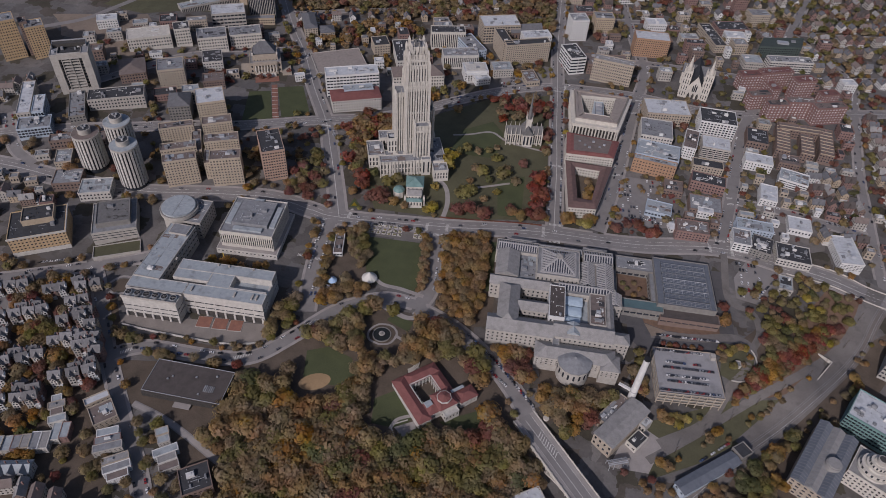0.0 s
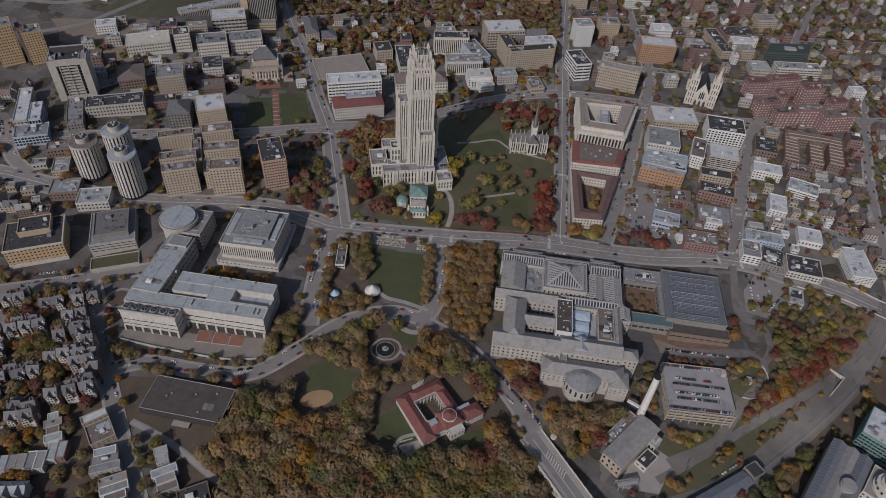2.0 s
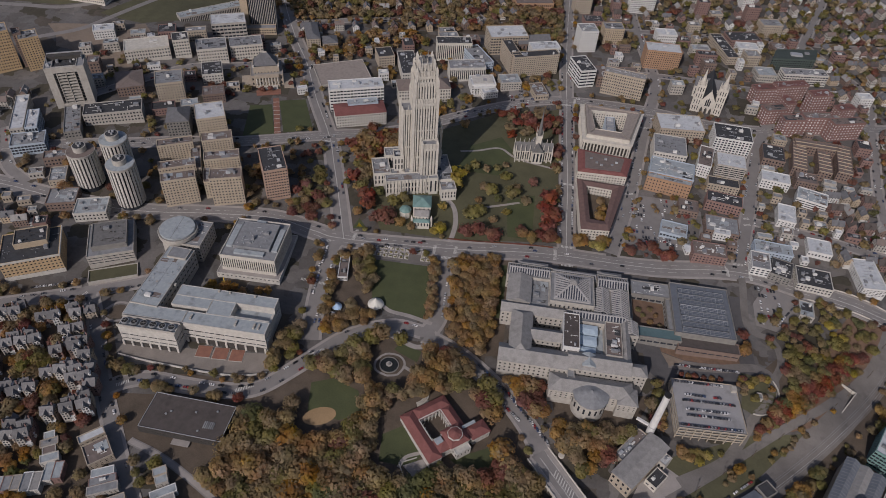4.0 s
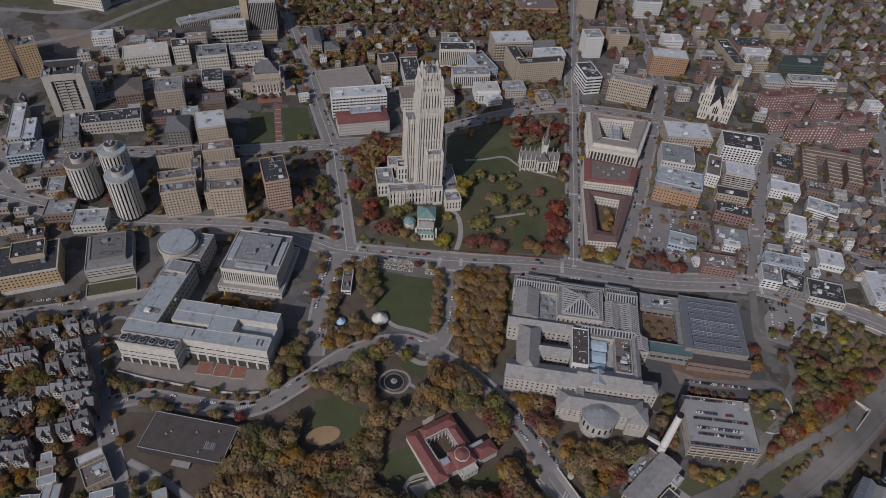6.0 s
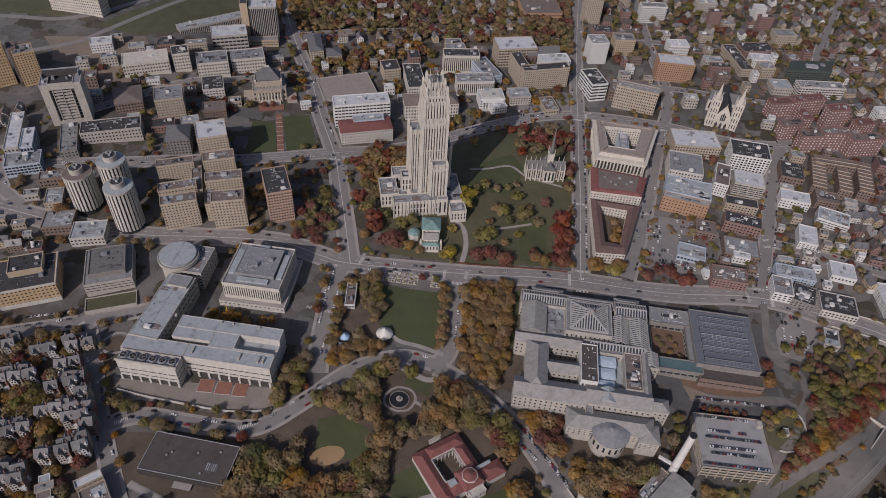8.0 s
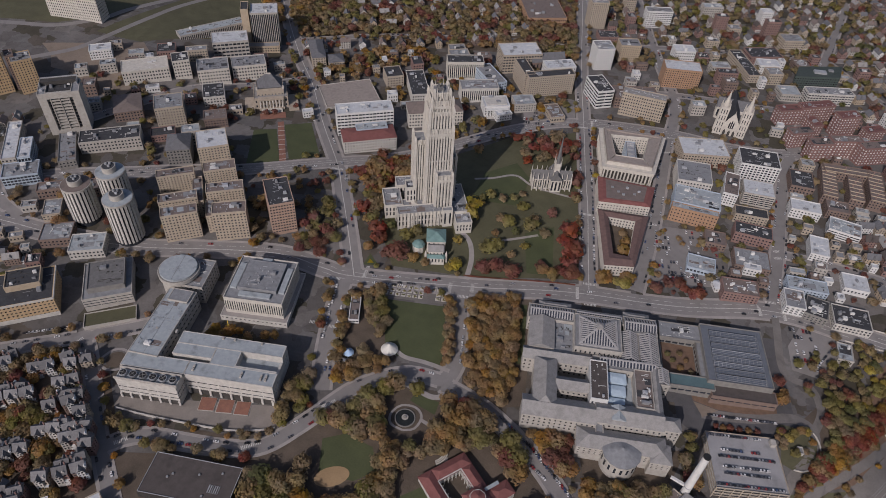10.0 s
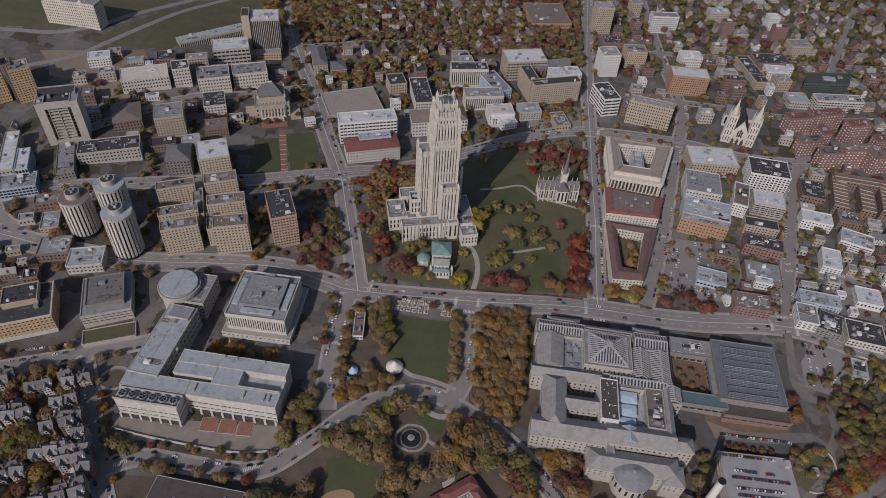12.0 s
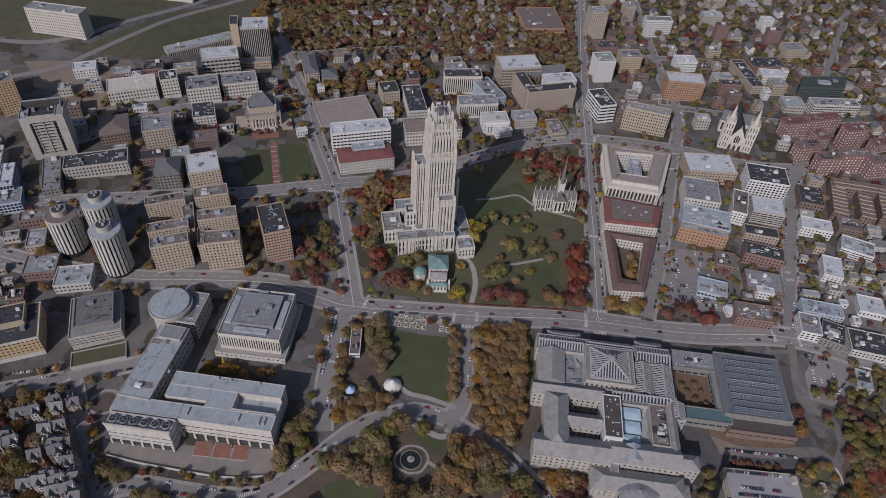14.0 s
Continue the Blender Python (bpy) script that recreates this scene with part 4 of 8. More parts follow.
def long_concrete_building():
    """The long concrete university building with pits in its roof, a row of roof fans and a wing towards the round hall."""
    t = thing("university_building", -250, 385, 0, "long pale concrete university building with grey-blue roof and roof fans", "building")
    for a in ((-250, 380, 128, 60, 0), (-300, 425, 40, 60, 0)):
        claim(*a)
    X, Y = -250, 385
    H = 24

    def w(x0, x1, y0, y1, h=H, **k):
        a = dict(floors=2, bay=8.5, wr=0.90, hr=0.24, units=0, base=6, top=6.0, parapet=0.7)
        a.update(k)
        wing(t, x0 - X, x1 - X, y0 - Y, y1 - Y, h, WHITE_STONE, LIGHT_ROOF, a.pop("floors"), **a)
    w(-260, -188, 366, 379, parapet=0.3)
    w(-312, -260, 366, 379, parapet=0.3)
    w(-310, -261, 353, 366, H - 1.0, floors=2)
    w(-277, -189, 395, 407, parapet=0.3)
    w(-244, -223, 379, 395, sides="", parapet=0.25)
    w(-287, -244, 379, 384, H - 8, sides="", parapet=0.2)
    w(-277, -244, 384, 395, sides="", parapet=0.25)
    w(-223, -189, 379, 395, H - 7, sides="RL", parapet=0.2)
    part("roof_edge", Shape().box(-223 - X, -189 - X, 379 - Y, 381 - Y, H - 7, H).box(-190.5 - X, -188.5 - X, 381 - Y, 392 - Y, H - 7, H - 4), WHITE_STONE, t)
    # wing towards the round hall
    n = thing("academic_wing", -296.5, 414, -3, "grey-blue flat-roofed concrete wing joining the round hall", "building")
    claim(-296.5, 414, 26, 70, -3)
    wing(n, -13, 12, -36, 35, H - 0.4, CONCRETE, LIGHT_ROOF, 3, bay=5, wr=0.6, hr=0.3, units=1, base=5, parapet=0.5)
    wing(n, -8, 10, 21, 34, H + 1.5, CONCRETE, GREY_ROOF, 1, sides="", units=0, parapet=0.4)
    part("roof_seam", Shape().box(-12.5, 11.5, 2, 2.25, H - 0.34, H - 0.2).box(-0.6, -0.4, -35, 20, H - 0.34, H - 0.2), GREY_ROOF, n)
    # fan housings along the front roof
    for k in range(6):
        cx, cy = -305.5 + k * 8.1 - X, 358.5 - Y
        f = Shape().ring(cx, cy, 3.1, H - 0.8, H + 1.9, 20)
        fan = part("fan_housing", f, METAL, t, "round galvanised roof fan housing")
        # black disc on the solid housing paints the shade down its mouth
        part("fan_mouth", Shape().ring(cx, cy, 2.6, H + 1.9, H + 1.98, 20), BLACK, fan)
        for a in range(4):
            part("fan_blade", Shape().beam((cx, cy, H + 2.1), (cx + 2.5 * math.cos(a * 1.571 + k), cy + 2.5 * math.sin(a * 1.571 + k), H + 2.1), 0.14), DARK_CONCRETE, fan)
    part("fan_screen", Shape().box(-311 - X, -260 - X, 353.2 - Y, 353.9 - Y, H - 1, H + 1.5).box(-311 - X, -260 - X, 363.6 - Y, 364.2 - Y, H - 1, H + 1.5), CONCRETE, t)
    for bx in (-300, -283, -255, -243, -233, -216, -200, -196, -210):
        for by in ((370, 373) if bx in (-255, -216, -200, -196) else (404,)):
            part("roof_vent", Shape().box(bx - X, bx + 1.6 - X, by - Y, by + 2.2 - Y, H, H + 1.6), CONCRETE, t)
    # dark slabs for the shade under the building, and the short columns before them
    part("undercroft", Shape().box(-259.5 - X, -189.5 - X, 365.85 - Y, 367 - Y, -4, 5.6).box(-309.5 - X, -261.5 - X, 352.85 - Y, 354 - Y, -4, 5.2), DARK_PANEL, t)
    for k in range(9):
        px = -258.5 + k * 8.6
        part("column", Shape().box(px - X - 0.9, px - X + 0.9, 364.9 - Y, 366 - Y, -4, 6), WHITE_STONE, t)
    for k in range(7):
        px = -309.5 + k * 8.0
        part("column", Shape().box(px - X - 0.9, px - X + 0.9, 351.9 - Y, 353 - Y, -4, 6), WHITE_STONE, t)


long_concrete_building()
for bx, by, bw in ((-241.5, 357.6, 13), (-227, 358.2, 13), (-213, 358.8, 12)):
    s = Shape().box(-bw / 2, bw / 2, -6.2, 6.2, -1, 0.5)
    o = thing("planting_bed", bx, by, 5, "low concrete-edged square of red brick on the terrace", "paving bed")
    part("kerb", s, CONCRETE, o)
    part("planting", Shape().box(-bw / 2 + .4, bw / 2 - .4, -5.8, 5.8, 0.5, 0.7), BRICK_PAVING, o)
strip("terrace_wall", smooth_line([(-310, 341.4), (-278, 338.6), (-221, 337.8), (-194, 342), (-182, 346)]), -0.4, 0.4, 1.9, WHITE_STONE, "low pale wall along the terrace edge", "wall", thick=2.4, across=1)
patch("planted_bank", [(-300, 338.4), (-279, 337.2), (-222, 336.6), (-196, 340.5), (-186, 342), (-190, 338), (-212, 331), (-245, 330), (-277, 330.5)], LITTER, "leaf-strewn planted strip below the terrace wall", 0.38)


def round_hall():
    t = thing("round_hall", -308, 472, 0, "round concrete lecture hall with a pale flat disc roof", "building")
    claim(-300, 472, 52, 44, 0)
    part("drum", Shape().ring(0.5, -2.5, 16.5, -5, 22, 40), CONCRETE, t)
    part("rim", Shape().ring(0.5, -2.5, 18.2, 20.5, 24, 40), CONCRETE, t)
    part("dark_gap", Shape().ring(0.5, -2.5, 17.6, 24, 24.1, 40), DARK_CONCRETE, t)
    part("roof_drum", Shape().ring(0.5, -2.5, 16.4, 24.1, 25.6, 40), LIGHT_ROOF, t)
    part("roof_seam", Shape().box(0.3, 0.7, -18, 13, 25.85, 25.95).turned(0.5, -2.5, 16, 0.15, 25.85, 25.95, 0.6).turned(0.5, -2.5, 16, 0.15, 25.85, 25.95, 2.2), GREY_ROOF, t)
    part("roof", Shape().ring(0.5, -2.5, 16.0, 25.6, 25.85, 40), LIGHT_ROOF, t, "pale streaked disc roof")
    wing(t, 6, 27, -17, 17, 19, CONCRETE, GREY_ROOF, 4, bay=4, wr=0.5, hr=0.4, units=1)


round_hall()


def library():
    x, y = -232, 472
    t = thing("library_building", x, y, 1, "flat-topped pale stone library with ribbed upper walls and grey roof", "building")
    claim(x, y, 58, 56, 1)
    wing(t, -26, 26, -26, 26, 23, PALE_STONE, GREY_ROOF, 1, bay=2.1, wr=0.45, hr=0.8, parapet=1.2, units=0, base=7, top=1.5)
    wing(t, -17, 18, -15, 19, 27, GREY_ROOF, GREY_ROOF, 1, sides="", parapet=0.5, units=3)
    for x0, x1, y0, y1 in ((-24, -18.5, -14, 16), (19.5, 24.5, -14, 16), (-14, 14, -22, -17), (-6, 3, 20.5, 25)):
        part("rooftop_unit", Shape().box(x0, x1, y0, y1, 23, 25.2), LIGHT_ROOF, t)
    wing(t, -30, 30, -31, 31, 4.5, WHITE_STONE, PAVING, 1, bay=4, wr=0.5, hr=0.5, units=0, parapet=0.5)


library()


def museum():
    t = thing("museum_building", 65, 440, 0, "sprawling grey stone museum with ribbed glass roofs and slate gables", "museum")
    X, Y = 65, 440
    for a in ((65, 465, 120, 60, 0), (65, 405, 125, 55, 0), (88, 362, 74, 34, 8)):
        claim(*a)

    def w(x0, x1, y0, y1, h, **k):
        a = dict(floors=3, bay=4.2, wr=0.34, hr=0.48, units=0, base=2, top=2)
        a.update(k)
        wing(t, x0 - X, x1 - X, y0 - Y, y1 - Y, h, a.pop("wallm", CONCRETE), a.pop("roofm", STONE_SLATE), a.pop("floors"), **a)

    def ribs(x0, x1, y0, y1, z, rise, n, along="x"):
        """A pitched skylight of glass bands between pale ribs."""
        s, g = Shape(), Shape()
        x0, x1, y0, y1 = x0 - X, x1 - X, y0 - Y, y1 - Y
        g.hip(x0 + .3, x1 - .3, y0 + .3, y1 - .3, z, rise, 0.0)
        glass = part("skylight", g, SKYLIGHT, t)
        long_x = (x1 - x0) >= (y1 - y0)
        for i in range(n + 1):
            if long_x:
                u = x0 + (x1 - x0) * i / n
                m = (y0 + y1) / 2
                for q in (y0, y1):
                    s.beam((u, q, z + 0.1), (u, m, z + rise + 0.1), 0.52)
            else:
                u = y0 + (y1 - y0) * i / n
                m = (x0 + x1) / 2
                for q in (x0, x1):
                    s.beam((q, u, z + 0.1), (m, u, z + rise + 0.1), 0.52)
        if long_x:
            s.beam((x0, (y0 + y1) / 2, z + rise + 0.2), (x1, (y0 + y1) / 2, z + rise + 0.2), 0.55)
        else:
            s.beam(((x0 + x1) / 2, y0, z + rise + 0.2), ((x0 + x1) / 2, y1, z + rise + 0.2), 0.55)
        part("rib", s, RIB_STONE, glass, kind="stuff")
    # north range along the avenue
    w(8, 50, 478, 494, 19, roofm=GREY_ROOF)
    w(50, 92, 484, 494, 19, roofm=GREY_ROOF)
    w(92, 121, 476, 494, 19, roofm=GREY_ROOF)
    w(18, 46, 494, 503, 15, roofm=STONE_SLATE, roof="hip", rise=3)
    w(94, 116, 494, 503, 15, roofm=STONE_SLATE, roof="hip", rise=3)
    ribs(10, 47, 480, 492, 20, 3, 16)
    ribs(51, 90, 486, 493, 20, 2, 18)
    ribs(93, 120, 478, 492, 20, 3, 11)
    # great pyramid hall
    w(48, 88, 448, 485, 24, roofm=GREY_ROOF)
    g = Shape().hip(52 - X, 84 - X, 451 - Y, 482 - Y, 25, 7.5, None)
    pyr = part("skylight", g, SKYLIGHT, t)
    s = Shape()
    for i in range(1, 14):
        f = i / 14
        k = 1 - abs(2 * f - 1)
        for b in (451, 482):
            s.beam((52 + 32 * f - X, b - Y, 25.15), (52 + 32 * f - X, b + (466.5 - b) * k - Y, 25.15 + 7.5 * k), 0.5)
        for a in (52, 84):
            s.beam((a - X, 451 + 31 * f - Y, 25.15), (a + (68 - a) * k - X, 451 + 31 * f - Y, 25.15 + 7.5 * k), 0.5)
    for a, b in ((52, 451), (84, 451), (84, 482), (52, 482)):
        s.beam((a - X, b - Y, 25.2), (68 - X, 466.5 - Y, 32.8), 0.7)
    for a, b in (((52, 451), (84, 451)), ((84, 451), (84, 482)), ((84, 482), (52, 482)), ((52, 482), (52, 451))):
        s.beam((a[0] - X, a[1] - Y, 25.2), (b[0] - X, b[1] - Y, 25.2), 0.7)
    part("rib", s, RIB_STONE, pyr, kind="stuff")
    part("lantern", Shape().box(65.5 - X, 70.5 - X, 464 - Y, 469 - Y, 31, 34.5).hip(65 - X, 71 - X, 463.5 - Y, 469.5 - Y, 34.5, 1.5), STONE_SLATE, pyr)
    # west hall with a big plain gable, and the flat roof beside it
    w(10, 31, 446, 478, 20, roof="gable", rise=4.5)
    w(31, 48, 446, 478, 17, roofm=GREY_ROOF, units=2)
    # east galleries
    w(88, 104, 444, 476, 18, roofm=GREY_ROOF)
    w(104, 121, 440, 476, 18, roofm=GREY_ROOF)
    ribs(89, 103, 446, 475, 19, 4, 13)
    ribs(105, 120, 442, 475, 19, 4, 14)
    ribs(70, 116, 437, 447, 19, 3, 17)
    w(64, 122, 434, 446, 18, roofm=GREY_ROOF)
    ribs(116, 127, 428, 442, 17, 3, 7)
    w(114, 128, 427, 443, 16, roofm=GREY_ROOF)
    # cross range and inner blocks
    w(6, 62, 434, 446, 18, roof="gable", rise=5)
    w(16, 34, 385, 436, 19, roof="hip", rise=7)
    w(34, 60, 408, 420, 17, roof="gable", rise=5)
    w(34, 60, 399, 402, 12, roofm=GREY_ROOF)
    w(61, 75, 399, 437, 23, wallm=WHITE_PAINT, roofm=DARK_BROWN_ROOF, units=1, sides="FR")
    for k, (y0, y1) in enumerate(((422, 432), (410, 420), (400, 408))):
        part("frosted_roof", Shape().box(76 - X, 92 - X - k, y0 - Y, y1 - Y, 12, 17 - k * 0.6).hip(76 - X, 92 - X - k, y0 - Y, y1 - Y, 17 - k * 0.6, 0.8), BLUE_SKYLIGHT, t, "pale blue frosted glass roof")
    w(76, 98, 399, 434, 11, roofm=LIGHT_ROOF, units=5, sides="")
    w(98, 112, 399, 436, 20, roofm=BROWN_ROOF, units=6, sides="F")
    w(112, 119, 392, 440, 18, roofm=STONE_SLATE, roof="gable", rise=3)
    # south range
    w(8, 66, 380, 398, 17, roof="gable", rise=6)
    w(66, 118, 382, 400, 18, roof="gable", rise=6)
    w(112, 132, 384, 396, 17, roof="hip", rise=4)
    w(78, 88, 384, 396, 21, roof="gable", rise=3, roofm=LIGHT_ROOF, sides="")
    w(66, 72, 374, 384, 14, roofm=GREY_ROOF)
    # library end with the round apse
    w(52, 120, 362, 379, 12, roof="hip", rise=5)
    w(108, 124, 358, 374, 11, roof="hip", rise=3.5)
    s = Shape().ring(86 - X, 362 - Y, 14, -12, 12.5, 28)
    part("apse", s, CONCRETE, t)
    r = Shape().ring(86 - X, 362 - Y, 14.9, 12.5, 13.4, 14)
    r.ring(86 - X, 362 - Y, 14.7, 13.4, 17.5, 14, 1.6)
    r.ring(86 - X, 362 - Y, 1.6, 17.5, 18.6, 12, 0.2)
    part("apse_roof", r, GREY_ROOF, t)
    for k in range(9):
        a = math.pi * (1.06 + k * 0.11)
        part("window", Shape().turned(86 - X + 14.05 * math.cos(a), 362 - Y + 14.05 * math.sin(a), 1.6, 0.3, 3, 9, a + math.pi / 2), GLASS, t)


museum()


def museum_annex():
    t = thing("museum_annex", 190, 470, 0, "low modern museum wing with rows of sawtooth skylights", "museum")
    claim(176, 468, 100, 78, 0)
    X, Y = 190, 470
    wing(t, 162 - X, 216 - X, 441 - Y, 503 - Y, 14, DARK_CONCRETE, BLUE_GREY_ROOF, 1, bay=6, wr=0.8, hr=0.12, units=0)
    for k in range(8):
        y0 = 443.5 + k * 6.75 - Y
        x0, x1 = 169 - X, 210 - X
        s, g, bar = Shape(), Shape(), Shape()
        s.quad((x0, y0, 14.2), (x1, y0, 14.2), (x1, y0 + 3.9, 16.0), (x0, y0 + 3.9, 16.0))
        s.quad((x0, y0, 14.1), (x0, y0 + 3.9, 16.0), (x0, y0 + 6.4, 14.3), (x0, y0 + 2, 14.0))
        s.quad((x1, y0, 14.1), (x1, y0 + 2, 14.0), (x1, y0 + 6.4, 14.3), (x1, y0 + 3.9, 16.0))
        g.quad((x0, y0 + 3.9, 16.0), (x1, y0 + 3.9, 16.0), (x1, y0 + 6.4, 14.3), (x0, y0 + 6.4, 14.3))
        for i in range(25):
            u = x0 + (x1 - x0) * i / 24
            bar.beam((u, y0 + 3.9, 16.1), (u, y0 + 6.4, 14.4), 0.11)
        bar.beam((x0, y0 + 3.9, 16.15), (x1, y0 + 3.9, 16.15), 0.2)
        bar.beam((x0, y0 - 0.1, 14.35), (x1, y0 - 0.1, 14.35), 0.16)
        saw = part("sawtooth", s, SAW_GLASS, t)
        part("skylight", g, SKYLIGHT, saw)
        for q in (1.3, 2.6):
            bar.beam((x0, y0 + q, 14.2 + 1.8 * q / 3.9 + 0.08), (x1, y0 + q, 14.2 + 1.8 * q / 3.9 + 0.08), 0.07)
        for i in range(13):
            u = x0 + (x1 - x0) * i / 12
            bar.beam((u, y0, 14.28), (u, y0 + 3.9, 16.08), 0.07)
        part("glazing_bar", bar, METAL, saw, kind="stuff")
    rail = Shape()
    for u in (168.2 - X, 210.8 - X):
        rail.beam((u, 443 - Y, 15.2), (u, 498 - Y, 15.2), 0.12)
        for k in range(12):
            rail.beam((u, 443 - Y + 5 * k, 14), (u, 443 - Y + 5 * k, 15.2), 0.08)
    part("roof_rail", rail, METAL, t, "thin pale maintenance rail")
    wing(t, 126 - X, 168 - X, 484 - Y, 502 - Y, 11, DARK_CONCRETE, GREY_ROOF, 1, bay=6, wr=0.8, hr=0.3, units=1)
    wing(t, 126 - X, 168 - X, 434 - Y, 446 - Y, 10, DARK_CONCRETE, TEAL_ROOF, 1, bay=6, wr=0.8, hr=0.3, units=0)
    wing(t, 157.5 - X, 162 - X, 446 - Y, 484 - Y, 10, DARK_CONCRETE, GREY_ROOF, 1, bay=5, wr=0.8, hr=0.5, units=1)
    wing(t, 122 - X, 126 - X, 446 - Y, 484 - Y, 9, DARK_CONCRETE, GREY_ROOF, 1, bay=5, wr=0.8, hr=0.5, units=0)
    wing(t, 165 - X, 219 - X, 430 - Y, 442 - Y, 8, BROWN_BRICK, DARK_BROWN_ROOF, 1, bay=7, wr=0.85, hr=0.25, units=0)
    patch("court_garden", [(126, 446), (157.5, 446), (157.5, 484), (126, 484)], LEAF_BED, "brown planted museum court", 0.25)


museum_annex()


def red_roofed_gallery():
    x, y, rot = -34.5, 315.5, 39
    t = thing("red_roofed_gallery", x, y, rot, "pale gallery with red tile roofs round a courtyard", "building")
    claim(x + 4, y, 52, 52, rot)
    for x0, x1, y0, y1 in ((-19, -8, -23, 23), (-8, 21, 13, 23), (12, 21, -8, 13), (-8, 22, -20, -8)):
        wing(t, x0, x1, y0, y1, 8.2, WHITE_STONE, RED_TILE, 2, bay=3.4, wr=0.35, hr=0.5, roof="hip", rise=2.8)
    wing(t, 21, 37, -22, -11, 7.5, WHITE_STONE, RED_TILE, 2, bay=3.6, wr=0.35, hr=0.5, roof="hip", rise=2.6)
    wing(t, 3, 16, -27, -20, 7, WHITE_STONE, WHITE_STONE, 1, bay=3, wr=0.4, hr=0.65, units=0, parapet=0.6)
    part("upper_block", Shape().box(1, 17, -22, -6, 7, 11), WHITE_STONE, t)
    part("upper_roof", Shape().prism([(0.2, -22.8), (17.8, -22.8), (17.8, -5.2), (0.2, -5.2)], 11, 12.8, [(3, -20), (15, -20), (15, -8), (3, -8)]), RED_TILE, t)
    part("drum", Shape().ring(9, -14, 6.2, 11.5, 14.4, 8), WHITE_STONE, t)
    part("dome_roof", Shape().ring(9, -14, 5.8, 14.4, 16.4, 8, 0.3).ring(9, -14, 0.4, 16.4, 17.2, 6, 0.1), RED_TILE, t)
    part("roof_terrace", Shape().box(17.5, 30, -11.6, -9, 9.6, 10.4).box(-7, -1, -14, -9, 9.5, 11), LIGHT_ROOF, t, "pale flat roof strip")
    eave = Shape()
    for a, b in (((-8, -8), (12, -8)), ((12, -8), (12, 13)), ((12, 13), (-8, 13)), ((-8, 13), (-8, -8))):
        eave.beam((*a, 8.5), (*b, 8.5), 0.4)
    part("court_eave", eave, WHITE_STONE, t, "white eave round the court")
    patch("courtyard", [(-45, 319), (-36, 329), (-23, 319), (-33, 309)], LITTER, "planted inner court with a stone path", 0.3)
    for k in range(6):
        for (u, v) in ((-6.5, -6 + k * 3.6), (10.5, -6 + k * 3.6), (-6.5 + k * 3.4, 11.5)):
            part("column", Shape().ring(u, v, 0.35, 0, 8, 8), WHITE_STONE, t)
    w = thing("garden_wall", -49, 284.5, 28, "low white wall round the small paved terrace", "wall")
    part("wall_run", Shape().box(-7.5, 7.5, 5.6, 6.2, -2, 1.2).box(-7.5, -6.9, -6, 5.6, -2, 1.2), WHITE_STONE, w)
    patch("side_terrace", [(-55, 285), (-40, 293), (-36, 288), (-46, 277)], PAVING, "small grey paved terrace beside the gallery", 0.36)
    e = thing("stone_exedra", -57, 347, 0, "curved pale stone bench and steps in the park", "bench")
    for r0, z in ((11.5, 0.9), (9.9, 0.5), (8.4, 0.25)):
        arc = Shape()
        A = [math.radians(-68 + k * 10) for k in range(15)]
        for a in A:
            c, n = math.cos(a), math.sin(a)
            arc.v += [(r0 * c, r0 * n, -1), (r0 * c, r0 * n, z + 0.4), ((r0 + 0.9) * c, (r0 + 0.9) * n, z + 0.4), ((r0 + 0.9) * c, (r0 + 0.9) * n, -1)]
        arc.f = [(4 * k + q, 4 * k + 4 + q, 4 * k + 5 + q, 4 * k + 1 + q) for k in range(14) for q in range(3)] + [(0, 1, 2, 3), (56, 59, 58, 57)]
        part("step", arc, PALE_STONE, e)


red_roofed_gallery()


def black_roofed_pavilion():
    t = thing("flat_roofed_building", -226, 291, -2, "low wide building under a dark louvred flat roof", "building")
    claim(-226, 291, 70, 36, -2)
    wing(t, -29, 29, -12, 12, 7, DARK_CONCRETE, DARK_ROOF, 1, bay=5, wr=0.9, hr=0.7, units=0, parapet=0.2)
    part("roof_slab", Shape().box(-33, 33, -15.5, 15.5, 7.2, 8.6), DARK_BROWN_ROOF, t, "broad dark brown flat roof")
    for k in range(9):
        part("louvre", Shape().box(-33.6, 33.6, -16.1, -15.6, 7.0 - k * 0.75, 7.4 - k * 0.75).box(-33.6, -33.1, -15.5, 15.5, 7.0 - k * 0.75, 7.4 - k * 0.75), DARK_PANEL, t)
    part("base_wall", Shape().box(-31, 31, -14.6, -13.6, -8, 3.5), WHITE_STONE, t, "pale wall under the louvres")
    part("entrance_canopy", Shape().box(-6, 8, -21, -15, 0.6, 1.1).box(-5.5, -5, -20.5, -20, -6, 0.6).box(7, 7.5, -20.5, -20, -6, 0.6), PAVING, t)
    s = Shape()
    for a, b in (((-33, -15.5), (33, -15.5)), ((33, -15.5), (33, 15.5)), ((33, 15.5), (-33, 15.5)), ((-33, 15.5), (-33, -15.5))):
        s.beam((*a, 8.9), (*b, 8.9), 0.2)
    part("edge_rail", s, METAL, t)
    for k in range(6):
        part("roof_grille", Shape().box(15 + k * 1.5, 15.6 + k * 1.5, -7, -1, 8.6, 9.1), METAL, t)
    for ux, uy in ((-18, -2), (-15, 1), (4, 4), (12, -11), (20, 8)):
        part("roof_vent", Shape().box(ux, ux + 1.5, uy, uy + 1.2, 8.6, 9.6), METAL, t)


black_roofed_pavilion()


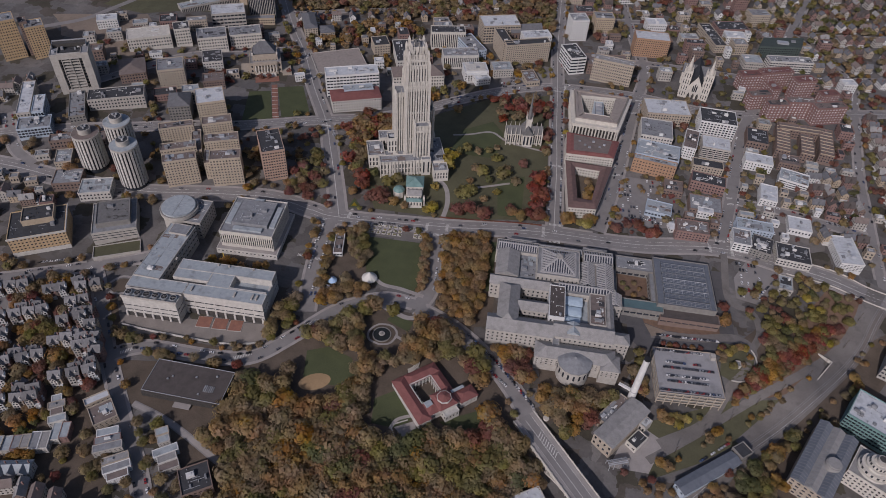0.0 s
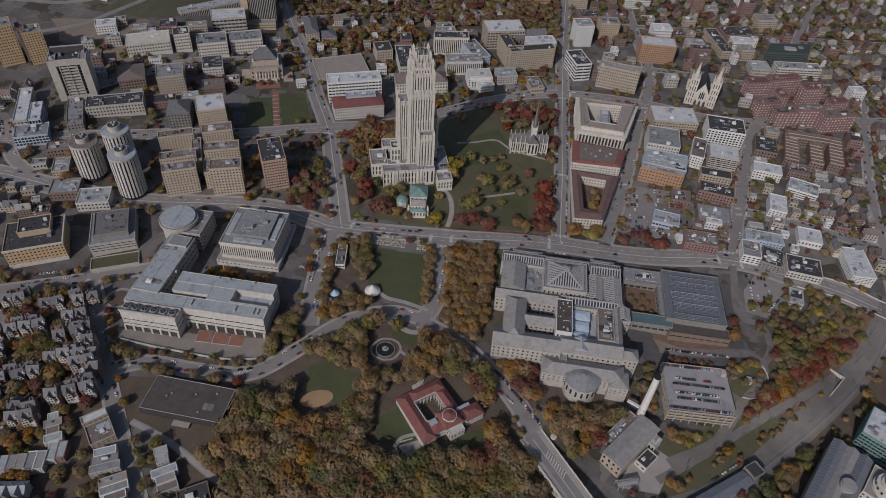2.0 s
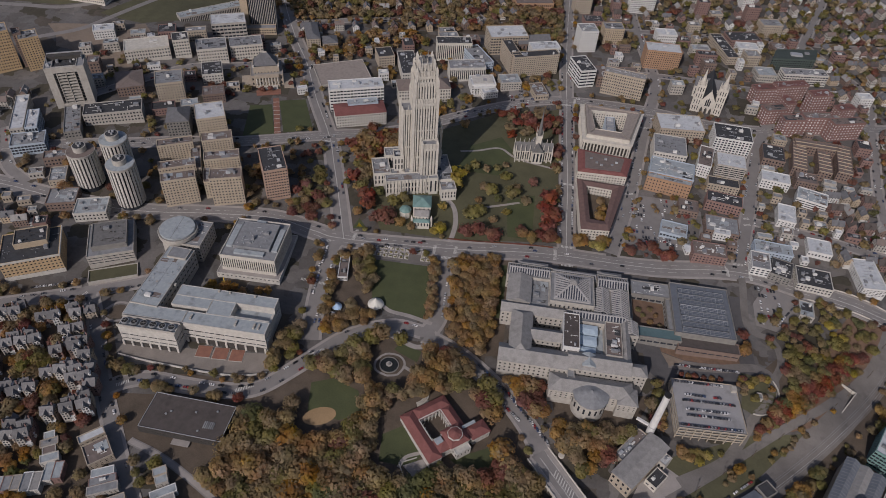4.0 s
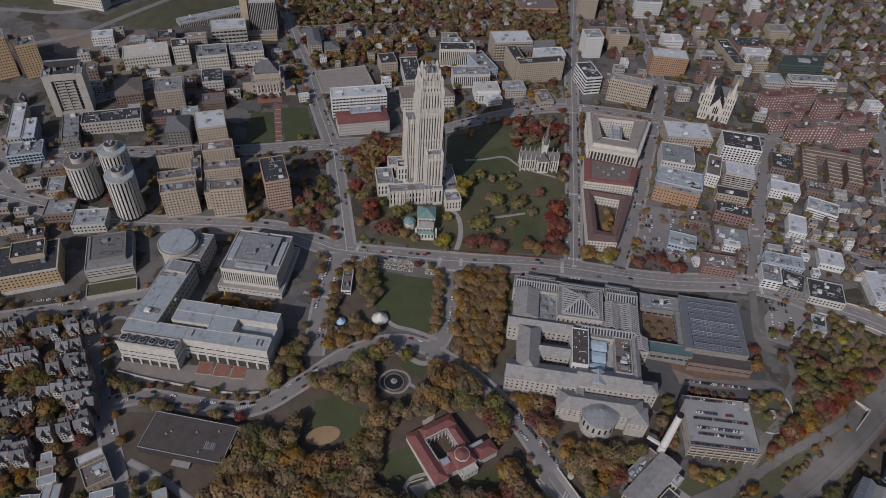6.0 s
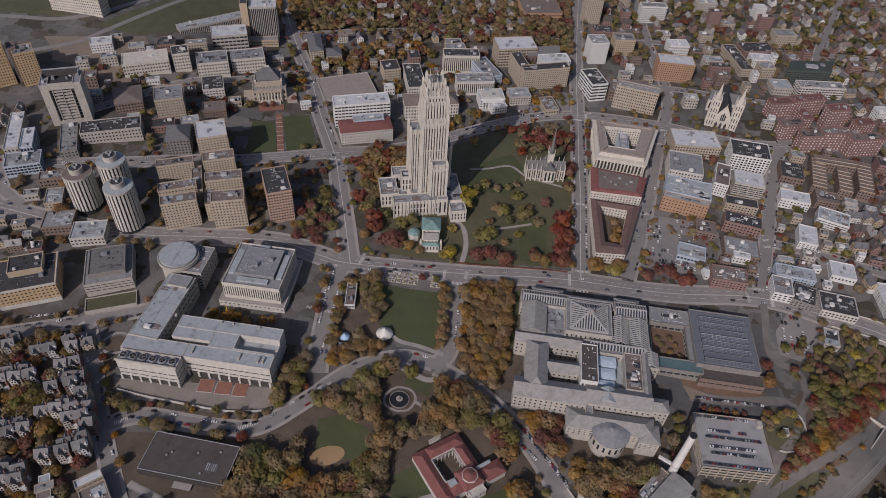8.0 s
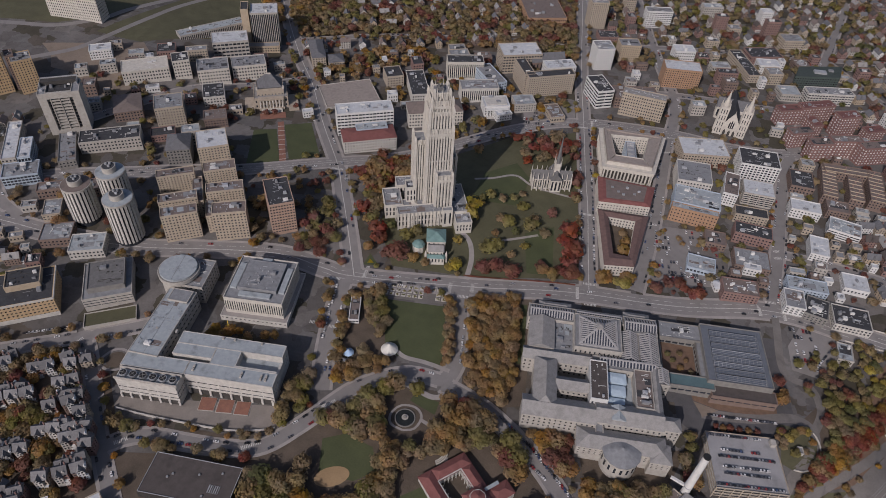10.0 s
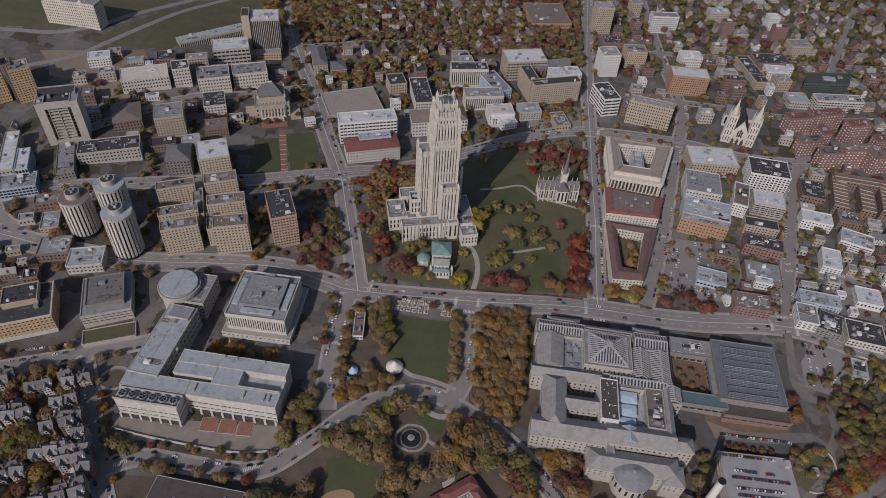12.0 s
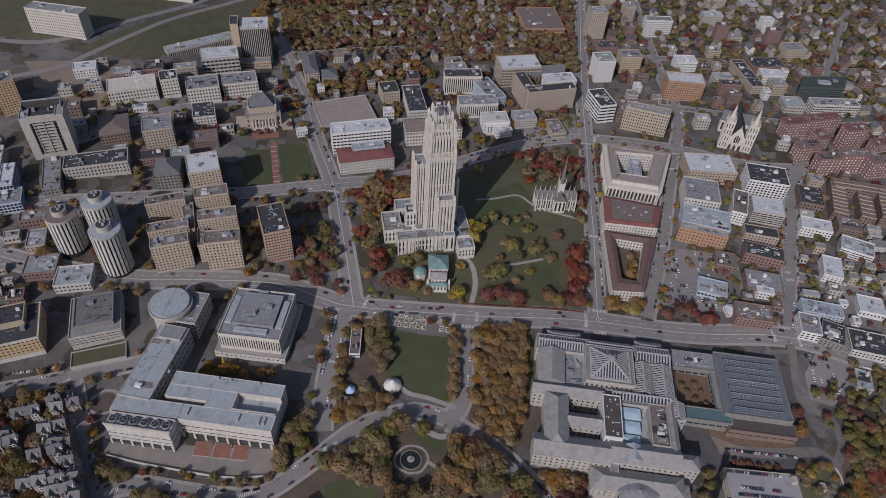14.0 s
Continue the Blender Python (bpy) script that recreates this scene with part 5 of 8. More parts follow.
def columned_institute():
    """A trapezoid of ranges round a deep court, on a base with a colonnade all round."""
    O = [(81.5, 704), (130.8, 701), (148, 766), (79.5, 770)]
    C = [(91.6, 718), (122.6, 716.5), (131, 759), (88, 757)]
    t = court_ring("columned_institute", O, C, 24, PALE_STONE, TERRACE_ROOF, "massive pale stone institute with colonnades round a deep inner court", floors=6, bay=3.1, wr=0.4, hr=0.5, parapet=1.0, base=2, top=2.5)
    x, y = sum(q[0] for q in O) / 4, sum(q[1] for q in O) / 4
    L = [(a - x, b - y) for a, b in O]

    def out(q, d):
        n = math.hypot(*q)
        return (q[0] * (1 + d * 1.3 / n), q[1] * (1 + d * 1.3 / n))
    H = 20
    for k in range(4):
        a, b = L[k], L[(k + 1) % 4]
        A, B = out(a, 4.2), out(b, 4.2)
        part("plinth", Shape().prism([A, B, b, a], -8, 3.0), PALE_STONE, t)
        part("colonnade_glazing", Shape().prism([out(a, 0.5), out(b, 0.5), b, a], 3.02, H - 4.02), DARK_PANEL, t)
        part("entablature", Shape().prism([A, B, b, a], H - 4, H), PALE_STONE, t)
        part("cornice", Shape().prism([out(a, 5.0), out(b, 5.0), b, a], H, H + 0.6), PALE_STONE, t)
        p, q = out(a, 3.0), out(b, 3.0)
        n = 14
        for i in range(n):
            f = (i + 0.5) / n
            part("column", Shape().ring(p[0] + (q[0] - p[0]) * f, p[1] + (q[1] - p[1]) * f, 0.95, 3, H - 4, 12), PALE_STONE, t)
        part("attic_step", Shape().prism([out(a, -1.2), out(b, -1.2), out(b, -4.2), out(a, -4.2)], 24.05, 25.6), TERRACE_ROOF, t)
    wing(t, 106 - x, 117 - x, 722 - y, 758 - y, 17, BLUE_PANEL, GREY_ROOF, 4, units=6, wr=0.75, hr=0.65, bay=2.6)
    for k in range(4):
        part("rooftop_unit", Shape().box(107.5 - x, 115 - x, 724 - y + k * 8, 729 - y + k * 8, 17, 19.5), METAL, t)
    patch("inner_court", C, DARK_ASPHALT, "dark floor of the inner court", 0.3)


columned_institute()


def tile_roofed_block():
    x, y = 102, 666
    O = [(73, 645.5), (127, 646.5), (135, 682), (73.2, 689.5)]
    t = thing("red_roofed_block", x, y, 0, "block with a red roof round a flat grey-brown deck", "building")
    claim(x, y, 60, 46, 0)
    L = [(a - x, b - y) for a, b in O]
    quad_wing(t, L, 15, PALE_STONE, RED_TILE, 4, bay=3.2, wr=0.45)
    m = lambda f: [(a * f, b * f) for a, b in L]
    part("roof_slope", Shape().prism(m(1.0), 15.9, 17.6, m(0.82)), RED_TILE, t)
    part("roof_deck", Shape().prism(m(0.72), 17.6, 17.9), BROWN_ROOF, t)
    for k, (ux, uy) in enumerate(((-14, 4), (-8, -3), (2, 5), (9, -4), (14, 1), (-3, -7))):
        part("rooftop_unit", Shape().box(ux - 1.4, ux + 1.4, uy - 0.9, uy + 0.9, 17.9, 19.2 + 0.3 * (k % 3)), METAL, t)
    O = [(77.5, 557.5), (106.5, 560), (126, 638), (73.6, 640)]
    C = [(86.5, 574.5), (101.9, 573.4), (112.2, 628), (83.6, 630)]
    court_ring("courtyard_block", O, C, 13, PALE_STONE, MAROON_ROOF, "pale stone block with maroon pitched roofs round a planted courtyard", ridge=2.2, floors=3, bay=3.1, wr=0.45, hr=0.55, parapet=0.3)
    patch("courtyard_garden", C, LITTER, "planted courtyard", 0.25)


tile_roofed_block()


def twin_spired_church():
    x, y, rot = 243, 848, -11
    t = thing("twin_spired_church", x, y, rot, "pale stone twin-towered gothic cathedral with dark slate roof", "church")
    claim(x, y, 50, 70, rot)
    wing(t, -8, 8, -26.9, 34, 17, PALE_STONE, DARK_ROOF, 1, bay=6, wr=0.4, hr=0.7, roof="gable", rise=13)
    wing(t, -19, 19, 8, 20, 16, PALE_STONE, SLATE, 1, bay=6, wr=0.4, hr=0.7, roof="gable", rise=11)
    wing(t, -14, 14, -20, 8, 11, PALE_STONE, SLATE, 1, bay=5, wr=0.4, hr=0.6)
    part("gable_front", Shape().box(-9, 9, -28, -27, -4, 16).prism([(-9, -28), (9, -28), (9, -27), (-9, -27)], 16, 31, [(-0.3, -28), (0.3, -28), (0.3, -27), (-0.3, -27)]).ring(0, -27.5, 0.6, 30, 34, 4, 0.05), PALE_STONE, t)
    for dx, z1 in ((-2.2, 17), (0, 19), (2.2, 17)):
        part("lancet_window", Shape().box(dx - 0.8, dx + 0.8, -28.2, -27.9, 10, z1).prism([(dx - 0.8, -28.2), (dx + 0.8, -28.2), (dx + 0.8, -27.9), (dx - 0.8, -27.9)], z1, z1 + 2.4, [(dx - 0.1, -28.2), (dx + 0.1, -28.2), (dx + 0.1, -27.9), (dx - 0.1, -27.9)]), GLASS, t)
    for dx in (-5.5, 0, 5.5):
        part("portal", Shape().box(dx - 1.5, dx + 1.5, -28.5, -27.9, -3, 5).prism([(dx - 1.5, -28.5), (dx + 1.5, -28.5), (dx + 1.5, -27.9), (dx - 1.5, -27.9)], 5, 8, [(dx - 0.1, -28.5), (dx + 0.1, -28.5), (dx + 0.1, -27.9), (dx - 0.1, -27.9)]), DARK_PANEL, t)
    for sx in (-1, 1):
        cx, cy = sx * 13.5, -24
        wing(t, cx - 4.5, cx + 4.5, cy - 4.5, cy + 4.5, 36, PALE_STONE, PALE_STONE, 4, bay=3.0, wr=0.3, hr=0.7, units=0, parapet=1.4)
        for a, b in ((-1, -1), (1, -1), (1, 1), (-1, 1)):
            e = Shape().box(cx + a * 4.4 - 0.8, cx + a * 4.4 + 0.8, cy + b * 4.4 - 0.8, cy + b * 4.4 + 0.8, -4, 37)
            e.ring(cx + a * 4.4, cy + b * 4.4, 0.9, 37, 43, 4, 0.05)
            part("corner_pinnacle", e, PALE_STONE, t)
        tw = part("spire", Shape().ring(cx, cy, 3.3, 36, 42, 8, 2.7).ring(cx, cy, 2.7, 42, 58, 8, 0.1), PALE_STONE, t)
        for k in range(8):
            a = math.pi * (k + 0.5) / 4
            part("spire_dormer", Shape().ring(cx + 2.8 * math.cos(a), cy + 2.8 * math.sin(a), 0.5, 37, 44, 4, 0.05), PALE_STONE, tw)
    for k in range(6):
        for sx in (-1, 1):
            part("buttress", Shape().box(sx * 14.6 - 0.6, sx * 14.6 + 0.6, -17 + k * 4.4, -16 + k * 4.4, -3, 12.5).ring(sx * 14.6, -16.5 + k * 4.4, 0.7, 12.5, 17, 4, 0.05), PALE_STONE, t)


twin_spired_church()


def pillared_hall():
    x, y, rot = -325, 777, 21
    t = thing("memorial_museum", x, y, rot, "pale stone memorial hall with dark pyramid roof and front columns", "building")
    claim(x, y, 50, 50, rot)
    wing(t, -20, 20, -17, 20, 14, BUFF_BRICK, STONE_SLATE, 2, bay=5, wr=0.35, hr=0.5, units=0)
    wing(t, -16, 16, -10, 14, 22, BUFF_BRICK, STONE_SLATE, 1, bay=4, wr=0.3, hr=0.5, units=0)
    r = Shape().hip(-14.5, 14.5, -8.5, 12.5, 23.2, 13.5, 11.5)
    part("pyramid_roof", r, SLATE, t, "dark grey pyramid roof")
    part("ridge_crest", Shape().box(-3, 3, 1.5, 2.5, 36, 37.5), PALE_STONE, t)
    for cx, cy in ((-15.5, -9.5), (15.5, -9.5), (15.5, 13.5), (-15.5, 13.5)):
        part("corner_urn", Shape().box(cx - 1, cx + 1, cy - 1, cy + 1, 22, 25.2), PALE_STONE, t)
    part("portico", Shape().box(-15, 15, -21, -17, 13, 16.5).box(-15, 15, -21.5, -17, -3, 3), BUFF_BRICK, t)
    for k in range(8):
        part("column", Shape().ring(-13 + k * 26 / 7, -20, 0.9, 3, 13, 12), PALE_STONE, t)
    for k in range(5):
        part("step", Shape().box(-12, 12, -23.5 - k * 1.2, -21.5 - k * 1.2, -3, 2.6 - k * 0.5), PALE_STONE, t)
    part("forecourt", Shape().box(-15, 15, -40, -27.8, -3, 0.5), BRICK_PAVING, t)
    for sx in (-1, 1):
        part("terrace", Shape().box(sx * 26 - 6, sx * 26 + 6, -26, 8, -4, 2.2), BUFF_BRICK, t)


pillared_hall()


def ribbed_round_tower(x, y, h, rot):
    t = thing("residence_tower", x, y, rot, "round white-ribbed residence tower with dark window stripes", "tower", "three round towers")
    claim(x, y, 32, 32, 0)
    part("core", Shape().ring(0, 0, 12.6, -5, h, 48), GLASS, t)
    for k in range(24):
        a = 2 * math.pi * (k + 0.5) / 24
        part("rib", Shape().turned(13.0 * math.cos(a), 13.0 * math.sin(a), 2.0, 1.4, 4, h + 0.6, a + math.pi / 2), WHITE_STONE, t)
    part("rim", Shape().ring(0, 0, 13.8, h - 1.0, h + 1.0, 48), CONCRETE, t)
    part("roof", Shape().ring(0, 0, 13.2, h + 1.0, h + 1.3, 48), BROWN_ROOF if h < 50 else LIGHT_ROOF, t)
    part("plant_drum", Shape().ring(0, 0, 6.5, h + 1.3, h + 7, 32), CONCRETE, t)
    part("plant_floor", Shape().ring(0, 0, 5.6, h + 7.0, h + 7.15, 32), DARK_ROOF, t)
    for ux, uy in ((-2, 1), (1.5, -1.5), (1, 2.5)):
        part("rooftop_unit", Shape().box(ux - 1, ux + 1, uy - 0.8, uy + 0.8, h + 7.1, h + 9), METAL, t)


ribbed_round_tower(-433.5, 536, 42, 0)
ribbed_round_tower(-403.5, 550, 51, 4)
ribbed_round_tower(-382, 519.5, 50, 2)


def slab_tower():
    t = thing("engineering_tower", -515, 662, 25, "tall pale concrete slab tower with a louvred middle bay", "tower")
    claim(-515, 662, 46, 36, 25)
    wing(t, -20.5, -12.5, -13, 13, 50, CONCRETE, GREY_ROOF, 1, sides="", units=1)
    wing(t, 12.5, 20.5, -13, 13, 50, CONCRETE, GREY_ROOF, 1, sides="", units=1)
    wing(t, -12.5, 12.5, -10, 12, 49, DARK_CONCRETE, DARK_ROOF, 12, bay=6, wr=0.85, hr=0.6, units=3)
    part("top_beam", Shape().box(-12.5, 12.5, -13, -10, 44, 50.8), CONCRETE, t)
    part("foot_beam", Shape().box(-12.5, 12.5, -13, -10, -6, 5), CONCRETE, t)
    for k in range(10):
        for sx in (-5.0, 4.4):
            part("louvre", Shape().box(sx - 3.9, sx + 3.9, -11.8, -10, 7 + k * 3.7, 8.5 + k * 3.7), CONCRETE, t)
    for sx in (-9.4, -0.4, 8.8):
        part("mullion", Shape().box(sx - 0.4, sx + 0.4, -12.2, -10, 5, 44), CONCRETE, t)
    part("plant_room", Shape().box(-18, 18, 6, 13, 50, 54.5), DARK_PANEL, t)
    part("plant_screen", Shape().box(-18.4, 18.4, 13, 13.4, 50, 56).box(-18.4, -18, 2, 13, 50, 55).box(18, 18.4, 2, 13, 50, 55), METAL, t)


slab_tower()


def parking_garage():
    x, y, rot = 185, 375.5, 2.5
    t = thing("parking_garage", x, y, rot, "open concrete parking garage with a pale roof deck", "garage")
    claim(x, y, 66, 52, rot)
    W, D, H = 27.5, 24, 12
    for k in range(4):
        z = k * 4.0 - 0.4
        part("deck", Shape().box(-W, W, -D, D, z, z + 0.5), DECK if k == 3 else CONCRETE, t)
        s = Shape().box(-W, W, -D - 0.2, -D + 0.1, z + 0.5, z + 1.5).box(-W, W, D - 0.1, D + 0.2, z + 0.5, z + 1.5)
        s.box(-W - 0.2, -W + 0.1, -D, D, z + 0.5, z + 1.5).box(W - 0.1, W + 0.2, -D, D, z + 0.5, z + 1.5)
        part("guard_wall", s, BUFF_BRICK, t)
    for k in range(9):
        for sy in (-D + 0.4, D - 0.4):
            cx = -W + 0.5 + k * (2 * W - 1) / 8
            part("column", Shape().box(cx - 0.4, cx + 0.4, sy - 0.4, sy + 0.4, -8, 12), BUFF_BRICK, t)
    part("inner_wall", Shape().box(-W + 6, W - 6, -D + 6, D - 6, -8, 11.5), DARK_CONCRETE, t)
    part("stair_head", Shape().box(W - 5, W - 1, D - 8, D - 3, H, H + 4), CONCRETE, t)
    return gz(x, y) + H + 0.1


GARAGE_TOP = parking_garage()


def boiler_plant():
    rot = 51
    t = thing("boiler_plant", 126, 318, rot, "tan brick boiler plant with long grey roofs", "factory")
    claim(126, 318, 60, 34, rot)
    wing(t, -25, 26, -10, 8, 15, BUFF_BRICK, STONE_SLATE, 2, bay=5, wr=0.4, hr=0.5, roof="gable", rise=1.6)
    wing(t, -10, 24, 8, 17, 12, BUFF_BRICK, GREY_ROOF, 1, bay=5, wr=0.4, units=4)
    wing(t, 14, 24, -16, -10, 9, CONCRETE, WHITE_ROOF, 1, units=3)
    c = thing("smokestack", 137, 347, 0, "tall tapered white smokestack beside the boiler plant", "chimney")
    part("chimney_shaft", Shape().ring(0, 0, 3.4, -6, 58, 24, 2.5), WHITE_PAINT, c)
    part("stack_rim", Shape().ring(0, 0, 2.7, 58, 59.2, 24), BLACK, c)
    part("stack_band", Shape().ring(0, 0, 3.3, 15, 15.8, 24), METAL, c)
    part("flue", Shape().beam((-12, 6, 14), (0, 0, 14), 1.0), WHITE_PAINT, c)
    h = thing("plant_shed", 141, 310, 50, "small pale shed with a dark roof in the plant yard", "shed")
    claim(141, 310, 18, 12, 50)
    wing(h, -8, 8, -5, 5, 6, PALE_STONE, DARK_ROOF, 1, bay=4, units=1)
    p = thing("pipe_rack", 118, 282, 20, "steel pipe racks and plant machinery in the yard", "machinery")
    for k in range(5):
        s = Shape().beam((k * 4, 0, -2), (k * 4, 0, 6), 0.2).beam((k * 4, 6, -2), (k * 4, 6, 6), 0.2).beam((k * 4, 0, 6), (k * 4, 6, 6), 0.2)
        part("frame", s, METAL, p)
    for k in range(4):
        part("pipe", Shape().beam((0, 1 + k * 1.3, 6.4), (16, 1 + k * 1.3, 6.4), 0.3), METAL, p)


boiler_plant()


def road_bridge():
    """The arched road bridge over the hollow."""
    a, b = Vector((50, 309.4, 0)), Vector((141.4, 193.2, 0))
    d = (b - a).normalized()
    rot = math.degrees(math.atan2(d.y, d.x))
    t = thing("road_bridge", 50, 309.4, rot, "concrete road bridge with pale parapets over the wooded hollow", "bridge", z=gz(56, 314))
    claim(96, 251, 148, 22, rot)
    L = (b - a).length
    part("deck", Shape().box(-4, L, -10, 10, -1.2, 0.4), ASPHALT, t)
    for s in (-1, 1):
        part("walkway", Shape().box(-4, L, s * 8 - 2, s * 8 + 2, 0.4, 0.65), PAVING, t)
        p = Shape().box(-4, L, s * 10.2 - 0.35, s * 10.2 + 0.35, -1.2, 1.7)
        for k in range(int(L / 6)):
            p.box(k * 6 - 0.5, k * 6 + 0.5, s * 10.2 - 0.6, s * 10.2 + 0.6, -2.5, 2.1)
        part("parapet", p, PALE_STONE, t)
        arch = Shape()
        for k in range(24):
            u0, u1 = 10 + k * (L - 20) / 24, 10 + (k + 1) * (L - 20) / 24
            f = lambda u: -3 - 26 * (1 - math.sin(math.pi * (u - 10) / (L - 20)))
            arch.beam((u0, s * 8, f(u0)), (u1, s * 8, f(u1)), 0.9)
            arch.beam((u0, s * 8, f(u0)), (u0, s * 8, -1), 0.45)
        part("arch", arch, PALE_STONE, t)
    lines = Shape()
    for k in range(9):
        lines.turned(16 + k * 2.6, 2 + 0.12 * k, 0.7, 5.5, 0.4, 0.44, 0.6)
    lines.box(0, L, -0.9, -0.7, 0.4, 0.43).box(0, L, -0.5, -0.3, 0.4, 0.43).box(0, L, 5.6, 5.8, 0.4, 0.43).box(0, L, -5.8, -5.6, 0.4, 0.43)
    part("lane_marking", lines, PAINT_LINE, t)
    q = thing("sculpture_pedestal", 66, 314, 0, "small round stone pedestal beside the bridge parapet", "pedestal")
    part("base", Shape().ring(0, 0, 2.5, -3, 1.5, 16), PALE_STONE, q)


road_bridge()

# ---- the other buildings: x y width depth height turn ----
TALL = dict(bay=3.0, wr=0.45, hr=0.5)
block("hospital_tower", -602, 725, 22, 22, 41, 40, GOLD_BRICK, GREY_ROOF, 13, "tall golden-tan brick apartment tower with small windows", **TALL)
block("hospital_tower", -634, 715, 26, 24, 50, 40, GOLD_BRICK, GREY_ROOF, 13, "tall golden-tan brick apartment tower with small windows", **TALL)
block("stair_tower", -616, 726, 9, 16, 43, 40, BROWN_BRICK, BROWN_ROOF, 14, "slim brown brick stair tower between tan towers", 1, **TALL)
block("laboratory", -458, 641, 62, 24, 14, 24, CONCRETE, DARK_ROOF, 3, "pale three-storey laboratory under a dark roof", 6)
block("laboratory", -494, 616, 17, 53, 9, 28, DARK_CONCRETE, GREY_ROOF, 2, "low grey laboratory wing with a flat roof", 3)
block("modern_hall", -552, 611, 14, 70, 14, 26, CONCRETE, WHITE_ROOF, 3, "long modern hall with a white roof", 2)
block("modern_hall", -520, 572, 34, 24, 12, 26, BLUE_PANEL, GREY_ROOF, 3, "modern glass-fronted hall with grey roof", 5, wr=0.8, hr=0.7)
block("modern_hall", -528, 598, 12, 36, 17, 26, BLUE_PANEL, WHITE_ROOF, 3, "modern white-roofed hall beside glass wing", 3, wr=0.8, hr=0.7)
block("classical_hall", -482, 778, 54, 30, 15, 28, PALE_STONE, PALE_STONE, 3, "pale classical hall with a pillared front", 2)
block("classical_hall", -444, 796, 20, 22, 23, 28, PALE_STONE, DARK_ROOF, 5, "tall narrow pale stone hall", 3)
block("classical_hall", -407, 804, 38, 30, 19, 25, PALE_STONE, GREY_ROOF, 4, "pale stone hall with regular windows", 3)
block("classical_hall", -370, 828, 42, 26, 20, 25, PALE_STONE, GREY_ROOF, 4, "pale stone hall with regular windows", 3)
block("brown_roofed_hall", -469, 703, 30, 38, 13, 28, BROWN_BRICK, BROWN_ROOF, 3, "low brown-roofed brick hall in shadow", 0, roof="hip", rise=3)
block("office_block", -418, 703, 31, 30, 26, 26, BUFF_BRICK, GREY_ROOF, 7, "buff brick office block with rows of small windows", 3, **TALL)
block("dark_roofed_hall", -390, 760, 25, 32, 13, 24, WHITE_STONE, DARK_ROOF, 3, "white-fronted hall with a dark flat roof", 4)
block("residence_hall", -337, 632, 31, 32, 39, 27, YELLOW_BRICK, WHITE_ROOF, 12, "tall buff residence hall with a white roof and red band", 4, **TALL)
block("clubhouse", -380, 640, 24, 30, 20, 20, DARK_CONCRETE, SLATE, 5, "dark stone hall with steep slate roof", 0, roof="hip", rise=7)
for a in ((-333, 533, 33.5, 14, 32, 26), (-286.5, 543, 31.5, 17, 34, 19), (-360, 587, 36.4, 12, 26, 26), (-321, 606, 32, 16, 27, 25), (-343, 553, 36.5, 13, 29, 26), (-304, 576, 36, 15, 28, 22), (-333, 575, 10, 40, 20, 24), (-311, 553, 9, 26, 20, 22)):
    block("residence_block", *a, YELLOW_BRICK, BROWN_ROOF, 9, "buff brick residence block with close rows of windows", 3, **TALL)
block("brick_office_tower", -246, 570, 24, 41, 37, 27, SALMON_BRICK, DARK_ROOF, 10, "narrow salmon brick office tower with close windows", 4, bay=2.8, wr=0.6, hr=0.5)
block("low_shop_block", -412, 497, 31, 24, 10, 18, WHITE_STONE, LIGHT_ROOF, 2, "low white-fronted shop block with flat roof", 4)
block("low_shop_block", -447, 505, 28, 24, 9, 18, BROWN_BRICK, GREY_ROOF, 2, "low brick shop block with grey roof", 3)
block("brick_office_building", -432, 428, 50, 40, 20, 27, GOLD_BRICK, DARK_ROOF, 5, "golden-tan brick office building with white cornice and dark roof", 2, wr=0.5, hr=0.45)
office = next(o for o in bpy.data.objects if o.name.startswith("brick_office_building"))
part("cornice", Shape().box(-25.5, 25.5, -20.9, -20.2, 19.2, 21.2).box(25.2, 25.9, -20.9, 20, 19.2, 21.2), WHITE_STONE, office, "white cornice")
part("shopfront_band", Shape().box(-25.3, 25.3, -20.6, -20.15, -2, 3.2), WHITE_STONE, office)
block("rooftop_storey", -434, 435, 28, 21, 25, 27, TAN_BRICK, DARK_ROOF, 5, "set-back top storey with a pale roof edge", 3, sides="")
block("terraced_office", -371, 457, 41, 46, 11, 25, CONCRETE, GREY_ROOF, 3, "concrete office with long horizontal ledges and dark roof", 0, bay=14, wr=0.94, hr=0.35)
block("terrace_building", -356, 425, 43, 16, 2.6, 25, CONCRETE, DRY_GRASS, 1, "low walled concrete forecourt with a dry grass top", 0, bay=8, wr=0.8, hr=0.3)
block("terraced_office", -371.7, 458, 31, 34, 16, 25, DARK_CONCRETE, SPIRE_SLATE, 1, "dark flat upper block of the terraced office", 1, sides="")
block("university_hall", -411, 874, 46, 30, 22, 24, CONCRETE, WHITE_ROOF, 4, "pale concrete hall with open upper floor", 3, bay=5, wr=0.8, hr=0.5)
block("striped_tower", -378, 922, 36, 30, 50, 18, CONCRETE, WHITE_ROOF, 1, "tall dark tower with pale vertical stripes", 5, bay=2.4, wr=0.68, hr=0.97)
block("tower_core", -402, 915, 10, 24, 52, 18, TAN_BRICK, DARK_ROOF, 1, "tan brick stair core beside the striped tower", 0, sides="")
block("low_podium", -376, 898, 44, 12, 9, 18, TAN_BRICK, GREY_ROOF, 2, "low tan podium before the striped tower", 0)
block("ribbed_hall", -450, 905, 90, 18, 12, 42, CONCRETE, LIGHT_ROOF, 1, "long low hall with close vertical fins", 2, bay=2.5, wr=0.6, hr=0.85)
